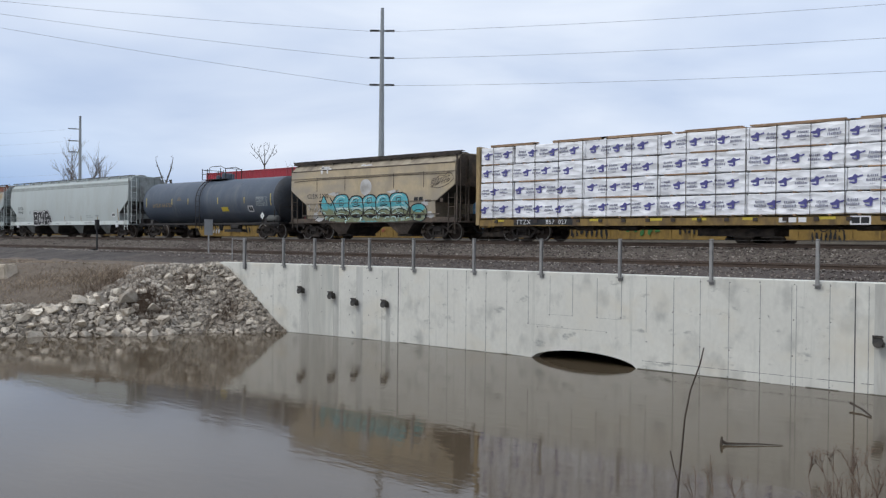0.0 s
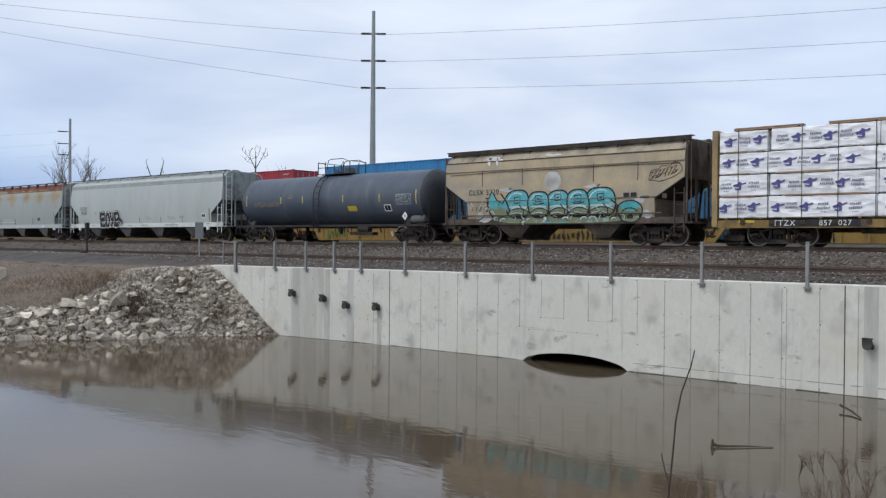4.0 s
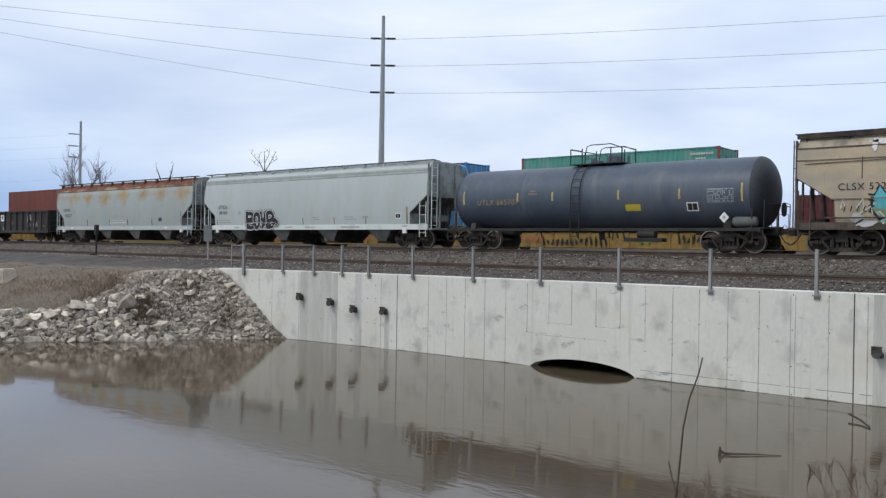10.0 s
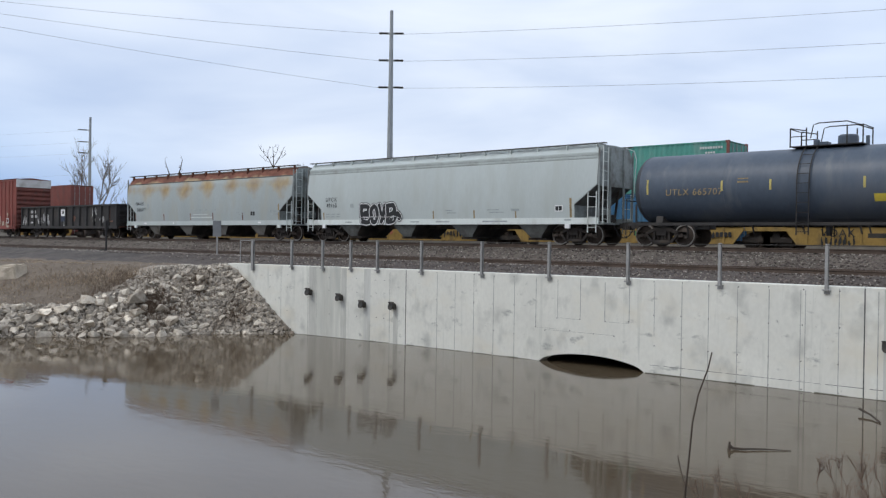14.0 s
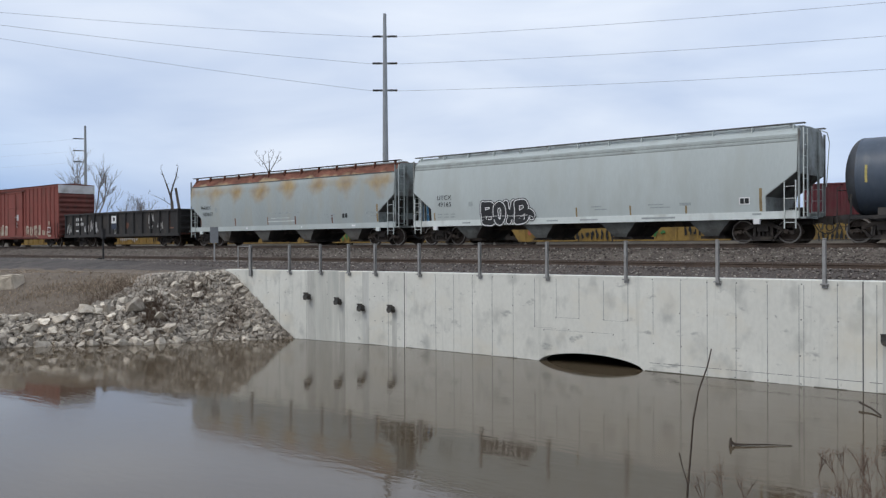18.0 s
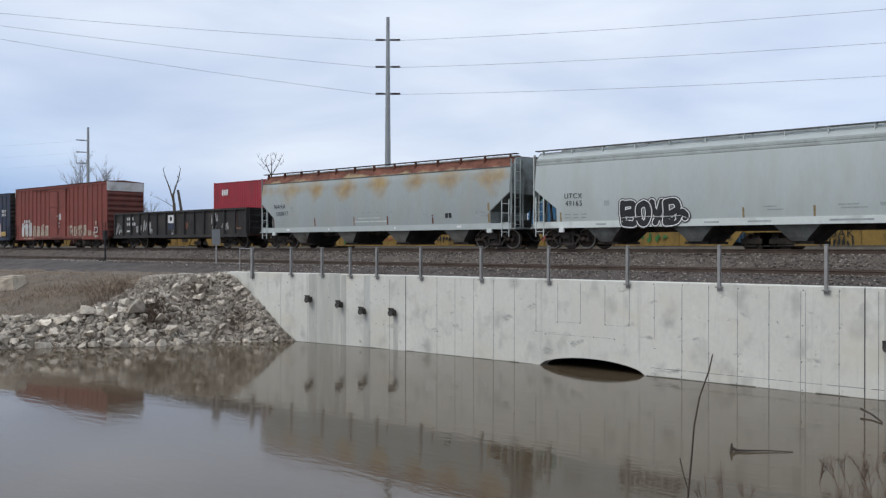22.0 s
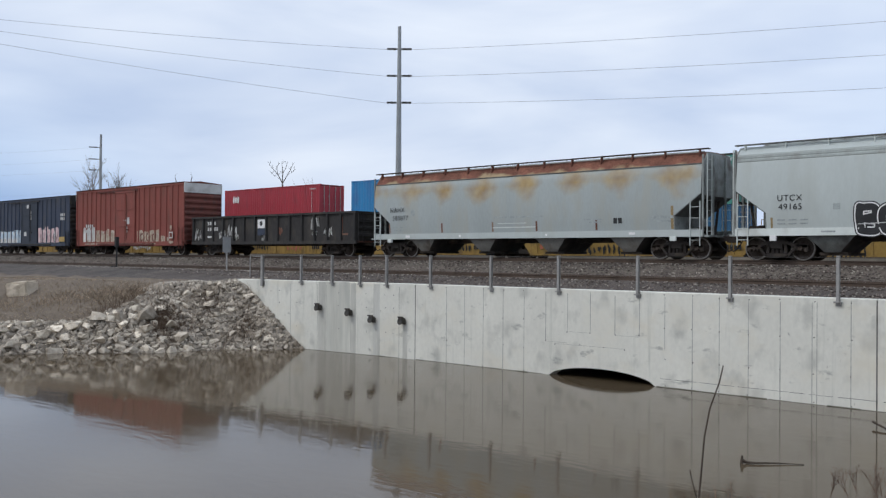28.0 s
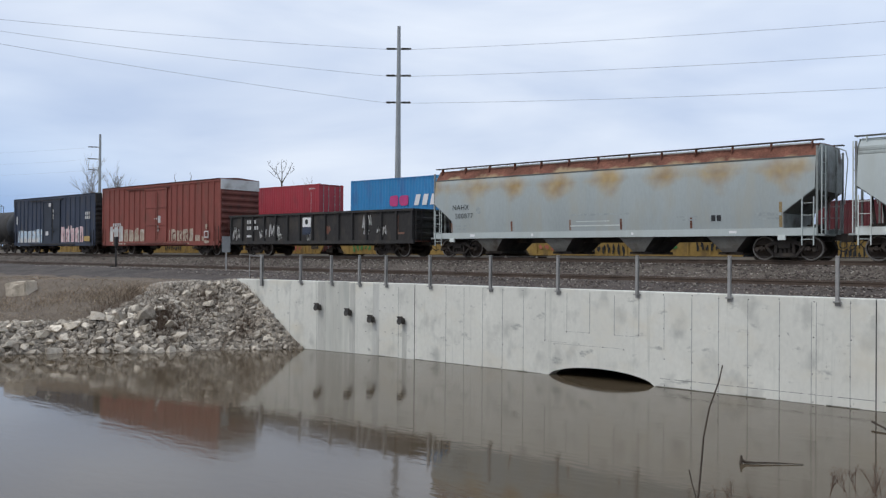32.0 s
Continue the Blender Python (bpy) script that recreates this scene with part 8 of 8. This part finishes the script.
for cx, cy, n, rad in ((-34.9, 20.6, 160, 0.45), (-33.4, 22.2, 80, 0.4), (-32.3, 23.2, 100, 0.45), (-35.5, 18.6, 120, 0.4), (-36.2, 19.8, 160, 0.6), (-31.6, 22.7, 120, 0.35), (-33.7, 20.0, 420, 0.4), (-33.35, 19.8, 650, 0.3), (-33.7, 20.3, 250, 0.3), (-33.0, 21.1, 200, 0.32), (-33.4, 21.9, 250, 0.3), (-31.6, 22.6, 120, 0.3)):
    for _ in range(n):
        x, y = rnd.gauss(cx, rad), min(rnd.gauss(cy, rad), 23.6)
        spots.append((x, y, max(ground_z(x, y), 0)))
blades("dry_weeds", "thin brown weeds growing between the stones", spots, 0.18, 0.5, WEEDBROWN, 0.9, 0.009)
spots = []
for cx, cy, n, rad in ((-36.6, 20.2, 500, 0.6), (-37.4, 20.0, 400, 0.7), (-39.5, 18.0, 300, 0.6), (-38.2, 19.2, 450, 0.6), (-41.0, 16.2, 350, 0.7)):
    for _ in range(n):
        x, y = rnd.gauss(cx, rad), min(rnd.gauss(cy, rad), 23.6)
        spots.append((x, y, max(ground_z(x, y), 0)))
blades("tall_grass", "darker dead grass fringe above the stones", spots, 0.06, 0.24, DRYWEED, 1.4, 0.014)


def sapling(name, label, category, pts, r0, r1, twigs=()):
    ob = thing(name, label, category)
    bm = bmesh.new()
    n = len(pts) - 1
    for i in range(n):
        tube(bm, pts[i], pts[i + 1], r0 + (r1 - r0) * i / n, r0 + (r1 - r0) * (i + 1) / n, 6)
    part("stem", bm, TWIG, ob)
    for tw in twigs:
        bm = bmesh.new()
        path_tube(bm, tw, 0.006, 4)
        part("twig", bm, TWIG, ob)
    return ob



# bare scrub beyond the far track
spots = []
rnd = random.Random(8)
for _ in range(9000):
    x = rnd.uniform(-420, 60)
    y = 58 + rnd.uniform(-3, 3) + 0.05 * max(0, -x - 60)
    spots.append((x, y, 4.3))
blades("scrub", "low tangled bare brown scrub beyond the tracks", spots, 0.5, 1.6, BARK, 0.5, 0.10)

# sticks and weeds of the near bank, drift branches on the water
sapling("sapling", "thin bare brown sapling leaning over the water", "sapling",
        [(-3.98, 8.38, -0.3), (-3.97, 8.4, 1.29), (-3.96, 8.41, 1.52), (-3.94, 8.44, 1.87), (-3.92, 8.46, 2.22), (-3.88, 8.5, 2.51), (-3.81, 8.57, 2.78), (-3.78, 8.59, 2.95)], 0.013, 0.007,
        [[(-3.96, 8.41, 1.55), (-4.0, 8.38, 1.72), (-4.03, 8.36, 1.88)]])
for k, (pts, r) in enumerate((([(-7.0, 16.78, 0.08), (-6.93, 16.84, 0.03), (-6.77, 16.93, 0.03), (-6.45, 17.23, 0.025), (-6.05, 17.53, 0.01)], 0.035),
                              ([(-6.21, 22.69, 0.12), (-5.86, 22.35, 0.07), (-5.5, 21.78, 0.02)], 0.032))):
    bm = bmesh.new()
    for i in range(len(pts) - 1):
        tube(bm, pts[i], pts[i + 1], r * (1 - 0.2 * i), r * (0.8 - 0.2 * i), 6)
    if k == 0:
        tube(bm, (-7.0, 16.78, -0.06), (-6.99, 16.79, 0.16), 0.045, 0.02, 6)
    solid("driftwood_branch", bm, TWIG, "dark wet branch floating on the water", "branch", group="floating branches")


REDTWIG = mat("reddish_brown_weed", (0.13, 0.088, 0.064), 0.9, var=0.25, scale=4, bump=0)


def weed(x, y, h, seed, spread=0.35):
    rnd = random.Random(seed)
    ob = thing("dry_weed", "thin dead weed with small brown seed heads", "weed", pose(x, y, ground_z(x, y) - 0.05), group="weeds on the near bank")
    bm = bmesh.new()
    tips = []
    p = Vector((0, 0, 0))
    way = Vector((rnd.uniform(-0.05, 0.05), rnd.uniform(-0.05, 0.05), 1)).normalized()
    for i in range(9):
        q = p + way * h / 9
        tube(bm, p, q, 0.009 - 0.0007 * i, 0.0083 - 0.0007 * i, 5)
        if i > 4:
            for _ in range(3):
                d = (way + Vector((rnd.uniform(-1, 1), rnd.uniform(-1, 1), 0.3)) * spread * 2).normalized()
                e = q + d * rnd.uniform(0.12, 0.34)
                tube(bm, q, e, 0.004, 0.0025, 4)
                tips.append(e)
                for _ in range(4):
                    g = q.lerp(e, rnd.uniform(0.3, 0.95))
                    w = g + (d + Vector((rnd.uniform(-1, 1), rnd.uniform(-1, 1), rnd.uniform(0, 1))) * 0.9).normalized() * rnd.uniform(0.04, 0.14)
                    tube(bm, g, w, 0.0022, 0.0014, 3)
                    tips.append(w)
        p = q
        way = (way + Vector((rnd.uniform(-1, 1), rnd.uniform(-1, 1), 0)) * 0.08).normalized()
    tips.append(p)
    part("stem", bm, REDTWIG, ob)
    bm = bmesh.new()
    for e in tips:
        for _ in range(4):
            c = e + Vector((rnd.uniform(-1, 1), rnd.uniform(-1, 1), rnd.uniform(-1, 1))) * 0.03
            bmesh.ops.create_icosphere(bm, subdivisions=1, radius=rnd.uniform(0.003, 0.006), matrix=Matrix.Translation(c))
    tagged(part("seed_tuft", bm, REDTWIG, ob), kind="stuff")


rnd = random.Random(77)
for i in range(42):
    y = rnd.uniform(7.7, 9.3)
    x = -y * (0.215 + 0.085 * rnd.random() ** 1.6)
    weed(x, y, rnd.uniform(1.05, 2.0) - ground_z(x, y), 500 + i)
for i, (x, y, top) in enumerate(((-3.75, 8.55, 1.45), (-3.86, 8.3, 1.6), (-4.1, 8.4, 1.5), (-3.45, 8.6, 1.2), (-3.2, 8.4, 1.3), (-3.0, 8.7, 1.35))):
    weed(x, y, top - ground_z(x, y), 600 + i)


# ---- what moves: the freight train rolls to a halt's pace, its wheels turning ----
SLACK = ((0, -0.13), (2, -0.21), (4, -0.30), (6, -0.41), (32, -0.41))     # the coupling behind the lumber car closes up as the train brakes


def gone(t):
    """Metres along the track at t seconds."""
    return float(np.interp(t, range(33), TRAVEL))


def motions():
    for car, c in TRAIN:
        slack = SLACK if car.name.startswith("lumber") else ((0, 0.0), (32, 0.0))
        walk(car, [(t, pose(TRAVEL[t] + c + float(np.interp(t, *zip(*slack))), TRACK_Y, RAIL_Z)) for t in range(33)])
    times, t = [0.0], 0.0
    while t < 31.99:
        step = 0.1
        while t + step + 0.1 <= 32.0 and (gone(t + step + 0.1) - gone(t)) / WHEEL_R < 1.35:
            step += 0.1
        t = round(min(32.0, t + step), 3)
        times.append(t)
    turns = [(t, math.degrees((gone(t) - gone(0)) / WHEEL_R)) for t in times]
    for w, x in WHEELS:
        walk(w, [(t, pose(x, 0, WHEEL_R, 0, a, 0)) for t, a in turns])


motions()
